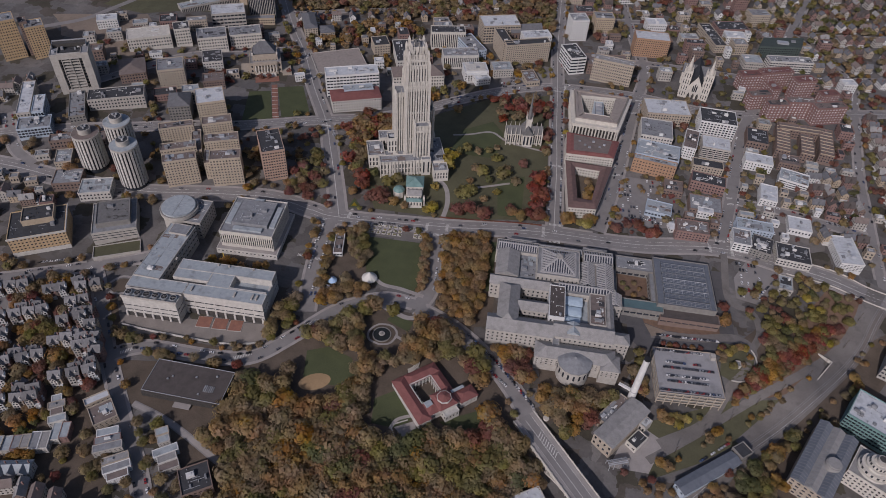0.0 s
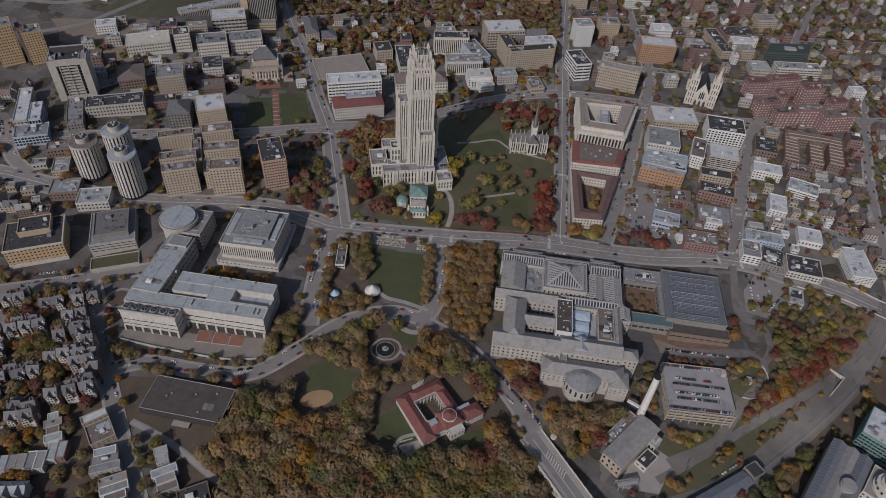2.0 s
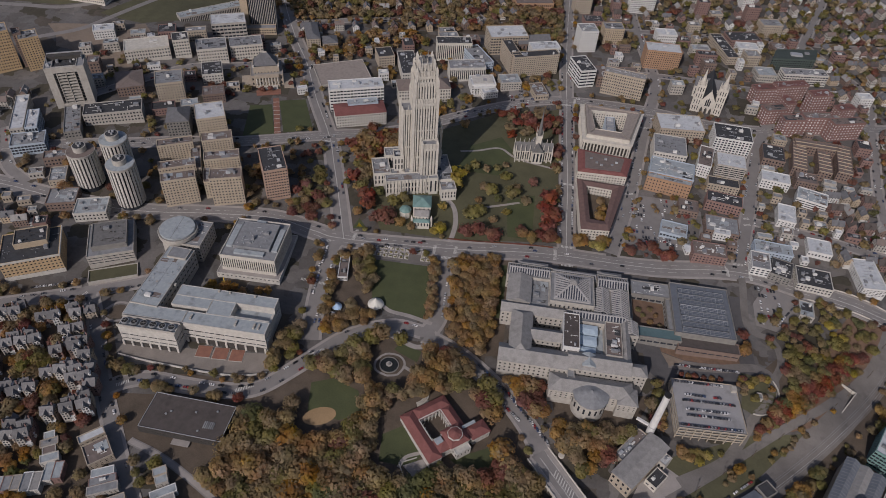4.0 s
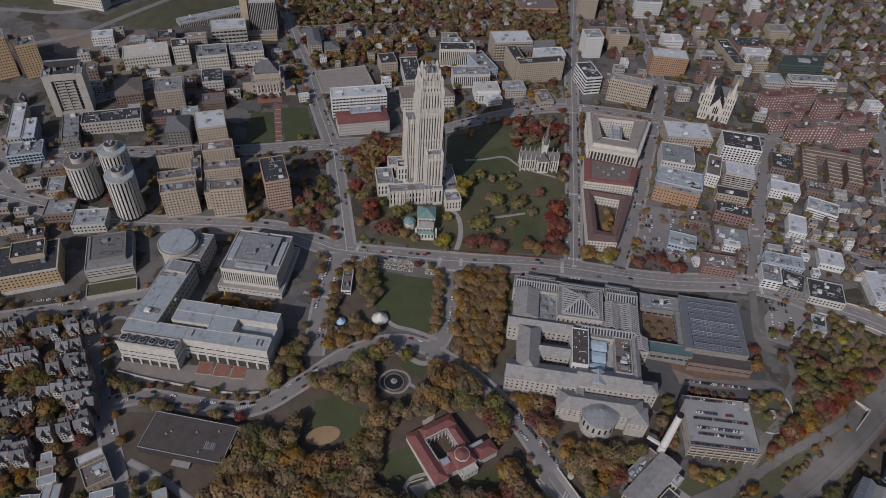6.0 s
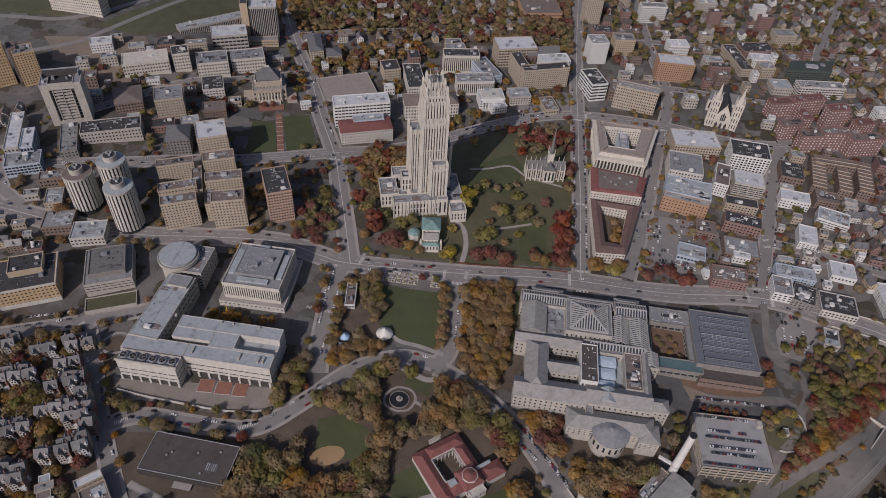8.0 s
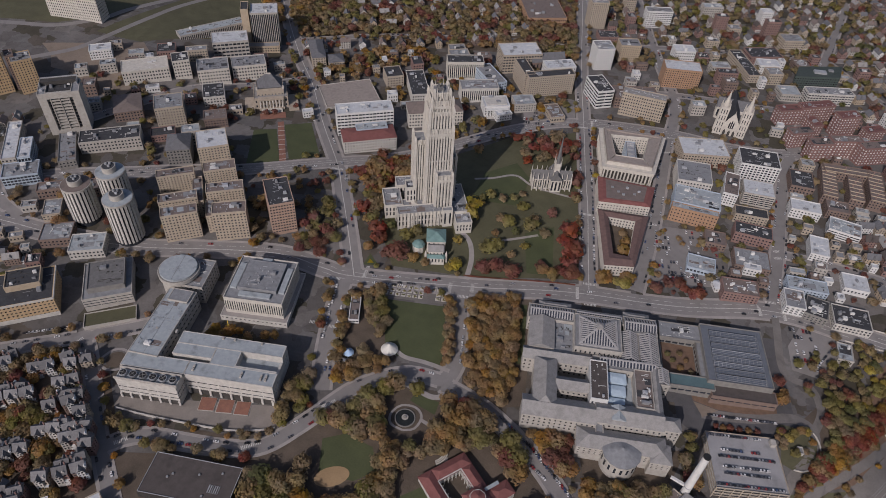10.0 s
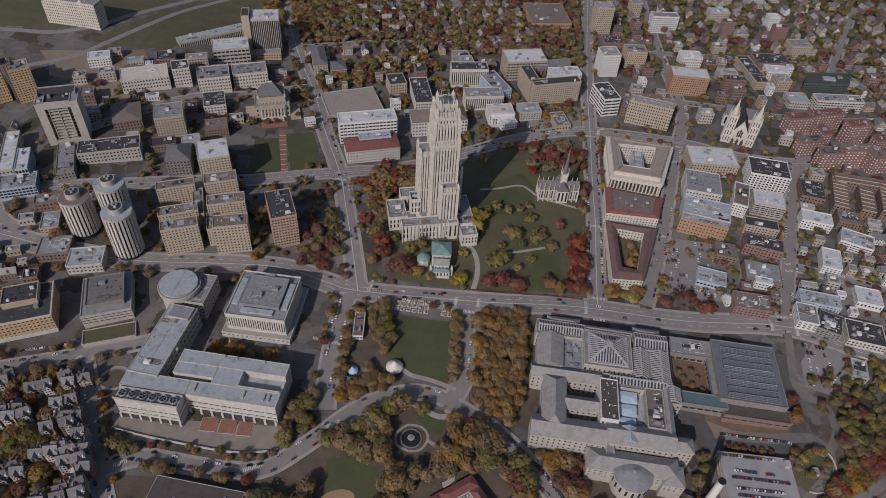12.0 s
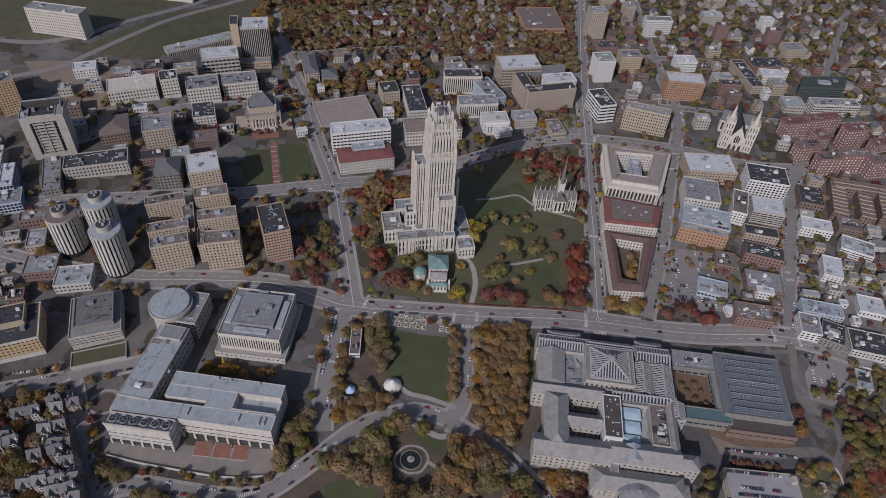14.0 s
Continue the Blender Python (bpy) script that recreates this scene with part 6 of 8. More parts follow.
block("hospital", -628, 890, 74, 20, 33, -2, PALE_STONE, GREY_ROOF, 8, "pale hospital slab on the hill", 3, **TALL)
block("hospital", -560, 1040, 90, 20, 14, 10, PALE_STONE, GREY_ROOF, 4, "long pale low ward building on the hill", 2, **TALL)
block("college_hall", -300, 897, 18, 50, 15, 22, BUFF_BRICK, SLATE, 4, "buff college hall with a slate roof", 0, roof="hip", rise=4)
block("college_hall", -271, 884, 20, 22, 12, 22, BUFF_BRICK, SLATE, 3, "buff college hall with a slate roof", 0, roof="hip", rise=4)
block("low_flat_hall", -236, 815, 68, 54, 4, 27, CONCRETE, TERRACE_ROOF, 1, "broad low hall with a plain grey deck roof", 0, hr=0.3)
block("white_laboratory", -200, 745, 66, 22, 31, 21, WHITE_PAINT, WHITE_ROOF, 7, "tall white laboratory with wide windows", 8, bay=4, wr=0.8, hr=0.5)
block("red_roofed_club", -188, 713, 60, 26, 17, 22, WHITE_STONE, RED_TILE, 4, "white club building with a red roof and arched windows", 0, roof="hip", rise=2.5, bay=3.2)
block("club_penthouse", -187, 724, 36, 12, 20, 22, BLUE_PANEL, LIGHT_ROOF, 4, "pale penthouse behind the red roof", 3)
block("apartment_house", -188, 861, 22, 26, 16, 24, BUFF_BRICK, DARK_ROOF, 4, "buff apartment house with dark roof", 2)
block("apartment_house", -153, 845, 23, 60, 14, 18, WHITE_STONE, DARK_ROOF, 3, "long pale hall with a dark roof", 5)
block("stone_hall", -122, 783, 66, 26, 20, 18, PALE_STONE, BROWN_ROOF, 4, "pale stone hall with a steep brown roof", 0, roof="hip", rise=8)
block("columned_laboratory", -98, 897, 48, 20, 25, 13, PALE_STONE, DARK_ROOF, 1, "pale laboratory with tall pillared walls", 3, bay=2.6, wr=0.5, hr=0.85)
block("columned_laboratory", -74, 846, 48, 22, 19, 15, WHITE_STONE, GREY_ROOF, 1, "white hall with tall pillared walls", 5, bay=2.6, wr=0.5, hr=0.8)
block("laboratory", -62, 878, 22, 50, 17, 32, BLUE_PANEL, GREY_ROOF, 4, "grey-roofed blue-panelled laboratory wing", 6)
mansion = block("white_mansion", -50, 820, 32, 24, 13, 16, WHITE_PAINT, WHITE_ROOF, 3, "white classical mansion with a pillared front and flat roof", 2)
part("balustrade", Shape().box(-13, 13, -9, 9, 13, 14.6), WHITE_STONE, mansion)
for q in range(8):
    part("column", Shape().ring(-12 + q * 3.43, -14.5, 0.7, 1, 10, 10), WHITE_PAINT, mansion)
part("portico_roof", Shape().box(-14, 14, -16, -12.1, 10, 11.4), WHITE_PAINT, mansion)
part("portico_floor", Shape().box(-15, 15, -18, -12.1, -3, 1), WHITE_STONE, mansion)
block("white_mansion", -40, 806, 20, 16, 9, 26, WHITE_PAINT, WHITE_ROOF, 2, "white mansion with a flat white roof", 1)
block("office_block", -28, 934, 54, 34, 26, 18, BUFF_BRICK, WHITE_ROOF, 6, "buff office block with deep windows and white roof", 5, bay=4, wr=0.7, hr=0.55)
block("old_hotel", 14.5, 873.5, 63, 15, 28, 22, BUFF_BRICK, DARK_ROOF, 9, "long tall buff hotel with dark roof", 4, **TALL)
block("old_hotel", -18.5, 884, 14, 42, 28, 22, BUFF_BRICK, DARK_ROOF, 9, "buff hotel wing with dark roof", 2, **TALL)
block("white_hall", 26, 908, 40, 20, 24, 20, WHITE_PAINT, WHITE_ROOF, 5, "white stepped hall with flat roof", 4)
block("parish_church", 10, 935, 46, 18, 16, 20, BROWN_BRICK, SLATE, 1, "stone church with dark slate roof", 0, roof="gable", rise=9, bay=5, wr=0.35, hr=0.7)
block("small_bank", 24, 822, 18, 30, 7, 20, BUFF_BRICK, BROWN_ROOF, 1, "small flat-roofed bank in the parking lot", 1)
block("white_apartment_tower", 85, 964, 25, 25, 31, 16, WHITE_PAINT, GREY_ROOF, 8, "white apartment tower with square windows", 2, bay=3.4, wr=0.45, hr=0.45)
block("tan_apartment_tower", 124, 997, 29, 22, 24, 10, TAN_BRICK, GREY_ROOF, 7, "tan apartment tower with grey roof", 2, **TALL)
block("dark_office_block", 79, 871, 22, 39, 24, 22, WHITE_PAINT, DARK_ROOF, 5, "white banded office with rounded dark roof", 4, bay=12, wr=0.95, hr=0.5)
block("long_stone_block", 132, 845, 53, 15, 31, -11, BUFF_BRICK, STONE_SLATE, 7, "long buff stone block with close windows", 1, **TALL)
block("low_rear_block", 126, 876, 56, 30, 14, 8, BROWN_BRICK, BROWN_ROOF, 3, "low brick blocks with brown roofs", 6)
block("apartment_slab", 81, 1094, 26, 22, 40, 12, BUFF_BRICK, GREY_ROOF, 12, "tall buff apartment slab", 2, **TALL)
block("apartment_slab", 176, 1118, 40, 16, 26, 10, WHITE_PAINT, GREY_ROOF, 8, "white balconied apartment slab", 2, bay=4, wr=0.7)
block("school", 0, 1108, 60, 70, 12, 14, ORANGE_BRICK, BROWN_ROOF, 2, "wide low school with brown flat roof", 8)
block("brick_apartments", 190, 938, 48, 26, 27, 2, ORANGE_BRICK, WHITE_ROOF, 8, "orange brick apartment block with white roof edge", 4, **TALL)
block("dark_roofed_school", 288, 1001, 18, 72, 12, 13, BUFF_BRICK, DARK_ROOF, 3, "buff school wing with dark flat roof", 3)
block("dark_roofed_school", 322, 1041, 48, 28, 12, 13, RED_BRICK, DARK_ROOF, 3, "red brick school wing with dark flat roof", 4)
t = thing("green_office_block", 385, 987, 0, "dark green panelled block with a flat dark roof", "building")
claim(385, 987, 66, 40, 10)
quad_wing(t, [(-37.6, -21.4), (25.2, -11), (36.7, 22.8), (-25.1, 9.2)], 18, COURT_GREEN, COURT_DECK, 5, bay=3.6, wr=0.6, hr=0.5, parapet=0.8, base=0.5, top=1.0)
part("rooftop_unit", Shape().box(-8, 8, -6, 2, 18, 20.5), METAL, t)
part("rooftop_unit", Shape().box(14, 20, 4, 9, 18, 20), GREY_ROOF, t)
for a in ((319, 871, 36, 14, 21, 18), (352, 882, 46, 14, 24, 20), (382, 858, 28, 15, 28, 18), (336, 797, 27, 14, 24, 12), (367, 808, 37, 14, 24, 11), (401, 802, 42, 14, 24, 18), (320, 822, 30, 14, 20, 20), (419, 856, 26, 13, 13, 20), (346, 856, 12, 22, 15, 18)):
    block("brick_apartment_block", *a, PINK_BRICK, RUST_ROOF if a[1] > 840 else BROWN_ROOF, max(4, int(a[4] / 3.6)), "red brick apartment block with a grid of white windows", 1, bay=4.3, wr=0.52, hr=0.5, glass=PALE_GLASS, sides="FL")
block("green_white_block", 386, 938, 62, 18, 16, 8, WHITE_STONE, GREY_ROOF, 4, "pale block with green-tinted windows", 2, bay=4, wr=0.8)


def ribbed_terrace(x, y, w, d, h, rot):
    """A terrace whose flat roof is cut by pale party walls, house by house."""
    t = block("rowhouse_terrace", x, y, w, d, h, rot, BROWN_BRICK, BROWN_ROOF, 3, "long terrace with pale party walls across its brown roof", 0, category="terrace", sides="FL")
    wall = Shape()
    n = int(d / 6.5)
    for k in range(n + 1):
        v = -d / 2 + d * k / n
        wall.box(-w / 2 + 0.6, w / 2 - 0.6, v - 0.25, v + 0.25, h, h + 0.9)
    part("party_wall", wall, TAN_BRICK, t, kind="stuff")
    for k in range(n):
        v = -d / 2 + d * (k + 0.5) / n
        part("chimney", Shape().box(-0.6 + (k % 3 - 1) * 3, 0.6 + (k % 3 - 1) * 3, v - 0.5, v + 0.5, h, h + 1.8), RED_BRICK, t)


for a in ((336, 740, 16, 60, 12, -12), (360, 762, 50, 14, 12, -4), (362, 730, 15, 44, 12, -11), (386, 738, 16, 58, 12, -12)):
    ribbed_terrace(*a)
block("grid_office", 257, 752, 43, 32, 21, -4, WHITE_PAINT, DARK_ROOF, 6, "white gridded office with dark roof", 4, bay=4, wr=0.65, hr=0.6)
block("grid_office", 250, 705, 32.5, 26, 15, -6, CONCRETE, WHITE_ROOF, 5, "banded office with white stepped roof", 4, bay=9, wr=0.92, hr=0.5)
block("dark_roofed_shop", 306, 739, 25, 32, 10, -8, BROWN_BRICK, DARK_ROOF, 2, "low brick shop with dark roof", 2)
block("research_building", 197, 766, 54, 34, 16, 5, BUFF_BRICK, WHITE_ROOF, 4, "research block with white roof and machinery", 9)
block("research_building", 179.5, 713, 37, 38, 18, -4, WHITE_STONE, GREY_ROOF, 4, "research block with blue-grey roof", 4)
block("research_building", 178.5, 671, 48, 30, 18.5, -9, BLUE_PANEL, LIGHT_ROOF, 4, "research block with pale blue roof and vents", 10)
block("research_building", 174, 651.5, 48, 8.5, 18.4, -10, ORANGE_BRICK, LIGHT_ROOF, 4, "orange brick research block", 2, wr=0.4, hr=0.4)
block("narrow_block", 221, 706, 15.5, 40, 15, -13, WHITE_PAINT, BROWN_ROOF, 4, "narrow white-fronted block with brown roof", 2)
block("brick_hall", 237, 668, 34, 15, 11, -5, BUFF_BRICK, DARK_ROOF, 3, "buff hall with a dark flat roof and pale edge", 2)
block("brick_hall", 233, 636, 37, 19, 13, -10, RED_BRICK, DARK_ROOF, 3, "red brick hall with dark flat roof", 3)
block("mixed_shops", 226, 598, 34, 26, 8, -5, BROWN_BRICK, GREY_ROOF, 2, "cluster of low shops with patched roofs", 7)
block("mixed_shops", 224, 585, 16, 8, 9, -5, WHITE_PAINT, WHITE_ROOF, 2, "low shop with bright white roof", 1)
block("brick_corner_hall", 206, 553, 33, 20, 11, -2, RED_BRICK, BROWN_ROOF, 3, "red brick corner hall with brown roof", 4)
block("white_roofed_block", 297, 626, 18, 29, 9, -11, WHITE_PAINT, WHITE_ROOF, 3, "white block with white roof", 2)
block("white_office", 332, 661, 31.5, 22, 10, -18, WHITE_PAINT, LIGHT_ROOF, 3, "white banded office with flat roof", 3, bay=11, wr=0.94, hr=0.45)
block("gallery_block", 255, 547, 18, 24, 10, -6, WHITE_PAINT, GREY_ROOF, 3, "white street-corner block with square windows", 3, bay=4, wr=0.6, hr=0.6)
block("gallery_block", 275, 541.5, 20, 25, 9, -18, DARK_CONCRETE, DARK_ROOF, 3, "dark-roofed block with much rooftop machinery", 10)
block("gallery_block", 272, 569, 37, 16, 10, -5, BLUE_PANEL, LIGHT_ROOF, 3, "blue-grey block with glazed roof", 3)
block("dark_roofed_arcade", 306, 537, 33, 26, 8, -7, WHITE_STONE, DARK_ROOF, 2, "low block with a white arched front and dark roof machinery", 9, bay=3.2, wr=0.6, hr=0.6)
patch("parking_lot", [(292, 556), (330, 550), (345, 556), (352, 582), (300, 590)], WORN_YARD, "grey asphalt lot with faded bay lines", 0.24)
block("viaduct_pavilion", 293, 500, 13, 20, 5, -10, CONCRETE, LIGHT_ROOF, 1, "small flat-roofed pavilion with grey roof beside the lot", 2)
block("white_roofed_office", 362, 552, 23, 42, 10, 2, WHITE_PAINT, WHITE_ROOF, 4, "white-roofed office beside the overpass", 4, wr=0.7)
block("glass_shop", 176, 585.5, 27, 20, 6.5, -10, BLUE_PANEL, LIGHT_ROOF, 1, "low glassy shop with pale roof", 4, wr=0.7)
block("white_kiosk", 190, 560, 11, 11, 5, 10, WHITE_PAINT, WHITE_ROOF, 1, "small white hipped kiosk", 0, roof="hip", rise=2.5)
block("long_shed", 196, 291, 60, 11, 6, 36, BLUE_PANEL, BLUE_GREY_ROOF, 1, "long low shed with a blue-grey metal roof beside the tracks", 0, roof="gable", rise=1.8, bay=6, wr=0.4)
block("dark_shed", 226, 315, 12, 11, 7, 36, DARK_CONCRETE, DARK_ROOF, 1, "dark-roofed end shed beside the tracks", 0)


def gabled_college():
    """Three long parallel gables with an oval lantern."""
    t = thing("college_building", 286, 312, -33, "long buff college building under three dark ribbed gables", "building")
    claim(286, 314, 34, 70, -38)
    for k in range(3):
        wing(t, -15 + k * 10, -5.2 + k * 10, -34, 34, 18, BUFF_BRICK, (BLUE_GREY_ROOF, STONE_SLATE, BLUE_GREY_ROOF)[k], 4, roof="gable", rise=2.8, bay=4, sides="FRL")
        s = Shape()
        for n in range(22):
            v = -33.5 + n * 3.2
            s.beam((-15.6 + k * 10, v, 18.15), (-10.1 + k * 10, v, 20.95), 0.1)
            s.beam((-4.6 + k * 10, v, 18.15), (-10.1 + k * 10, v, 20.95), 0.1)
        part("roof_seam", s, GREY_ROOF, t, kind="stuff")
    part("oval_lantern", Shape().ring(6, -4, 6, 18, 23.5, 28, sx=1.0).ring(6, -4, 5.2, 23.5, 24.6, 28), STONE_SLATE, t, "grey oval roof lantern")


gabled_college()
block("college_building", 338, 358, 39, 33, 20, -33, PATINA, WHITE_ROOF, 5, "college laboratory with greenish glass front and white roof", 9, wr=0.8, hr=0.6, bay=3)
block("college_building", 395, 420, 50, 40, 20, -30, CONCRETE, WHITE_ROOF, 4, "pale college laboratory with white roof", 5, wr=0.7)
hall = block("domed_college_hall", 322, 309, 30, 30, 17, -34, PALE_STONE, STONE_SLATE, 4, "pale college hall under a stepped round lantern", 0)
for r_, z0_, z1_ in ((12.5, 17, 19.5), (11.2, 19.5, 23), (8.6, 23, 25), (6.8, 25, 28.5), (4.6, 28.5, 29.6)):
    part("lantern_tier", Shape().ring(0, 0, r_, z0_, z1_, 24), PALE_STONE, hall)
part("lantern_drum", Shape().ring(0, 0, 3.6, 29.6, 33, 20), CONCRETE, hall, "grey drum on top with its open inside painted dark")
# dark disc on the closed drum imitates a shaded hollow
part("drum_opening", Shape().ring(0, 0, 2.8, 33, 33.08, 20), DARK_PANEL, hall)
for q in range(16):
    a = 2 * math.pi * q / 16
    part("window", Shape().turned(11.3 * math.cos(a), 11.3 * math.sin(a), 1.6, 0.3, 20.2, 22.4, a + math.pi / 2), GLASS, hall)
    part("upper_window", Shape().turned(6.9 * math.cos(a), 6.9 * math.sin(a), 1.1, 0.3, 25.6, 28, a + math.pi / 2), GLASS, hall)
block("low_annex", 232, 395, 4, 6, 3, 0, CONCRETE, GREY_ROOF, 1, "small concrete pump house beside the garage", 0)


# ---- the plaza and the park ----
def lane(name, width, *pts, material=None, label="pale paved path through the park", lift=0.34):
    strip(name, smooth_line(pts, 3.0), -width / 2, width / 2, lift, material or PAVING, label, "path", across=2)


lane("path", 4, (-54, 422), (-76, 427), (-93, 429), (-102, 434))
lane("path", 2, (-83, 360), (-93, 364), (-95, 373), (-88, 382), (-76, 382), (-70, 374), (-74, 363), (-83, 360))
lane("path", 3, (-71, 372), (-60, 366), (-53, 358), (-46, 343), (-44, 334))
lane("path", 5, (-90, 404), (-78, 399), (-64, 394), (-52, 398))
lane("path", 5, (-67, 590), (-55, 577), (-50, 555), (-52, 528))
lane("path", 3, (-60, 676), (-40, 682), (-15, 691), (7, 674), (47, 664))
lane("path", 3, (14, 600), (-10, 590), (-40, 578))
lane("path", 3, (-58, 283), (-54, 292), (-42, 298))
lane("path", 3, (-128, 250), (-60, 240), (-20, 262), (-4, 282), label="faint trail through the woods", material=DIRT)
lane("path", 4, (-264, 268), (-229, 257), (-174, 231), label="pale curved path along the woods", lift=0.5)
patch("fountain_lawn", [(-78, 396), (-58, 390), (-60, 378), (-74, 384), (-82, 388)], GRASS, "small green lawn beside the fountain", 0.3)


WATER = mat("dark_basin_water", (0.03, 0.035, 0.035), (0.02, 0.022, 0.022), rough=0.25, bump=0, spec=0.3)


def fountain():
    t = thing("fountain", -83, 371, 0, "round dark stone fountain basin with a central pedestal", "fountain")
    n = 28
    s = Shape()
    A = [2 * math.pi * i / n for i in range(n)]
    for i in range(n):
        a, b = A[i], A[(i + 1) % n]
        for r0, r1, z in ((7.6, 8.4, 1.0),):
            s.prism([(r0 * math.cos(a), r0 * math.sin(a)), (r1 * math.cos(a), r1 * math.sin(a)), (r1 * math.cos(b), r1 * math.sin(b)), (r0 * math.cos(b), r0 * math.sin(b))], -0.5, z)
    part("rim", s, DARK_CONCRETE, t)
    part("water", Shape().ring(0, 0, 7.6, -0.5, 0.6, n), WATER, t)
    part("bowl", Shape().ring(0, 0, 1.2, 0.6, 1.8, 16, 2.8), CONCRETE, t)
    part("pedestal", Shape().ring(0, 0, 1.4, 1.8, 3.6, 12, 0.6), DARK_CONCRETE, t)


fountain()


def round_tent(x, y, r, h, roofm, label, n=12, eave=3.2):
    t = thing("round_tent", x, y, 0, label, "tent")
    claim(x, y, 2 * r, 2 * r, 0)
    roof = Shape()
    for i in range(n):
        a, b = 2 * math.pi * i / n, 2 * math.pi * (i + 1) / n
        k = len(roof.v)
        roof.v += [(r * math.cos(a), r * math.sin(a), eave), (r * math.cos(b), r * math.sin(b), eave), (0.5 * math.cos(b), 0.5 * math.sin(b), h), (0.5 * math.cos(a), 0.5 * math.sin(a), h),
                   (1.02 * r * math.cos((a + b) / 2), 1.02 * r * math.sin((a + b) / 2), eave - 0.6)]
        roof.f += [(k, k + 1, k + 2, k + 3), (k, k + 4, k + 1)]
    part("canopy", roof, roofm, t)
    for i in range(n):
        a = 2 * math.pi * i / n
        part("post", Shape().beam((0.94 * r * math.cos(a), 0.94 * r * math.sin(a), -0.5), (0.94 * r * math.cos(a), 0.94 * r * math.sin(a), eave), 0.12), WHITE_PAINT, t)
    part("finial", Shape().ring(0, 0, 0.6, h, h + 1.0, 8, 0.1), WHITE_PAINT, t)


CANVAS = mat("white_canvas", (0.62, 0.61, 0.55), (0.52, 0.51, 0.46), rough=0.6)
BLUE_CANVAS = mat("blue_canvas", (0.30, 0.42, 0.56), (0.22, 0.32, 0.46), rough=0.5, island=0.4)
round_tent(-108, 433, 7.4, 9.5, CANVAS, "white conical canvas tent beside the lawn")
round_tent(-142, 424, 4.6, 6.0, BLUE_CANVAS, "small round carousel with blue and white canopy")
k_ = block("kiosk_restaurant", -147, 470, 9, 27, 4.5, 8, WHITE_PAINT, BROWN_ROOF, 1, "long low plaza restaurant with white frame and brown roof", 3, bay=3, wr=0.8, hr=0.7)
block("small_pavilion", -143, 413, 8, 7, 4, 0, DARK_CONCRETE, DARK_ROOF, 1, "small dark pavilion beside the carousel", 1)
hd = random.Random(8)
for c in range(11):
    for r_ in range(3):
        if c in (7, 8) and r_ < 2:
            continue
        x, y = -124 + c * 5.4, 497.5 + r_ * 5.2 + 0.09 * c
        o = thing("planting_bed", x, y, 2, "small square planting bed with olive shrubs and pale kerb", "planter", "plaza planting beds")
        part("kerb", Shape().box(-2.1, 2.1, -1.9, 1.9, -0.3, 0.4), PALE_STONE, o)
        s = Shape()
        for q in range(5):
            u, v = hd.uniform(-1.4, 1.4), hd.uniform(-1.2, 1.2)
            s.ring(u, v, hd.uniform(0.5, 0.9), 0.4, 0.4 + hd.uniform(0.5, 1.1), 6, 0.25)
        part("shrub", s, LEAF["olive" if (c + r_) % 3 else "green"], o, kind="stuff")
# low ivy-clad edge along the avenue
for c in range(17):
    x = -52 + c * 6.3
    o = thing("hedge", x, 532.5 + 0.045 * (x + 52), 2.6, "low wine-red clipped hedge along the avenue", "hedge", "avenue hedge")
    s = Shape().box(-3.0, 3.0, -0.8, 0.8, -0.5, 0.9)
    for q in range(6):
        s.ring(-2.6 + q * 1.05, hd.uniform(-0.2, 0.2), 0.8, 0.9, 1.1 + hd.uniform(0, 0.4), 6, 0.4)
    part("foliage", s, LEAF["wine"], o)
patch("traffic_island", [(-153, 528), (-138, 530), (-149, 543)], GRASS, "triangular grass traffic island with yellow flowers", 0.45)
patch("flower_bed", [(-149.5, 531), (-143, 532), (-148, 537)], LEAF["yellow"], "yellow flower bed on the traffic island", 0.6, 2)
lane("path", 2.5, (-344, 385), (-338, 394), (-328, 395), (-321, 387), (-324, 377), (-334, 374), (-343, 378), label="round paved seating circle")
patch("circle_bed", [(-332 + 8 * math.cos(a), 385 + 8 * math.sin(a)) for a in np.linspace(0, 2 * math.pi, 14)[:-1]], LITTER, "round planted bed inside the seating circle", 0.3, 4)


def lift_truck():
    t = thing("lift_truck", -252, 433, 30, "yellow boom lift parked between the buildings", "vehicle")
    part("chassis", Shape().box(-1.2, 1.2, -2.6, 2.6, 0.5, 1.5), CAR_PAINT["yellow"], t)
    part("boom", Shape().beam((0, -1, 1.5), (0.3, 3.5, 6), 0.3), CAR_PAINT["yellow"], t)
    for x, y in ((-1.1, -1.8), (1.1, -1.8), (1.1, 1.8), (-1.1, 1.8)):
        part("wheel", Shape().box(x - 0.2, x + 0.2, y - 0.5, y + 0.5, 0.3, 1.1), TYRE, t)


lift_truck()


def utility_pole(x, y):
    t = thing("utility_pole", x, y, 35, "brown wooden utility pole beside the lane", "pole", "utility poles")
    part("post", Shape().ring(0, 0, 0.22, -1, 11, 8, 0.15), BARK, t)
    part("crossarm", Shape().box(-1.3, 1.3, -0.08, 0.08, 9.8, 10.1), BARK, t)
    part("upper_crossarm", Shape().box(-1.0, 1.0, -0.08, 0.08, 10.5, 10.7), BARK, t)


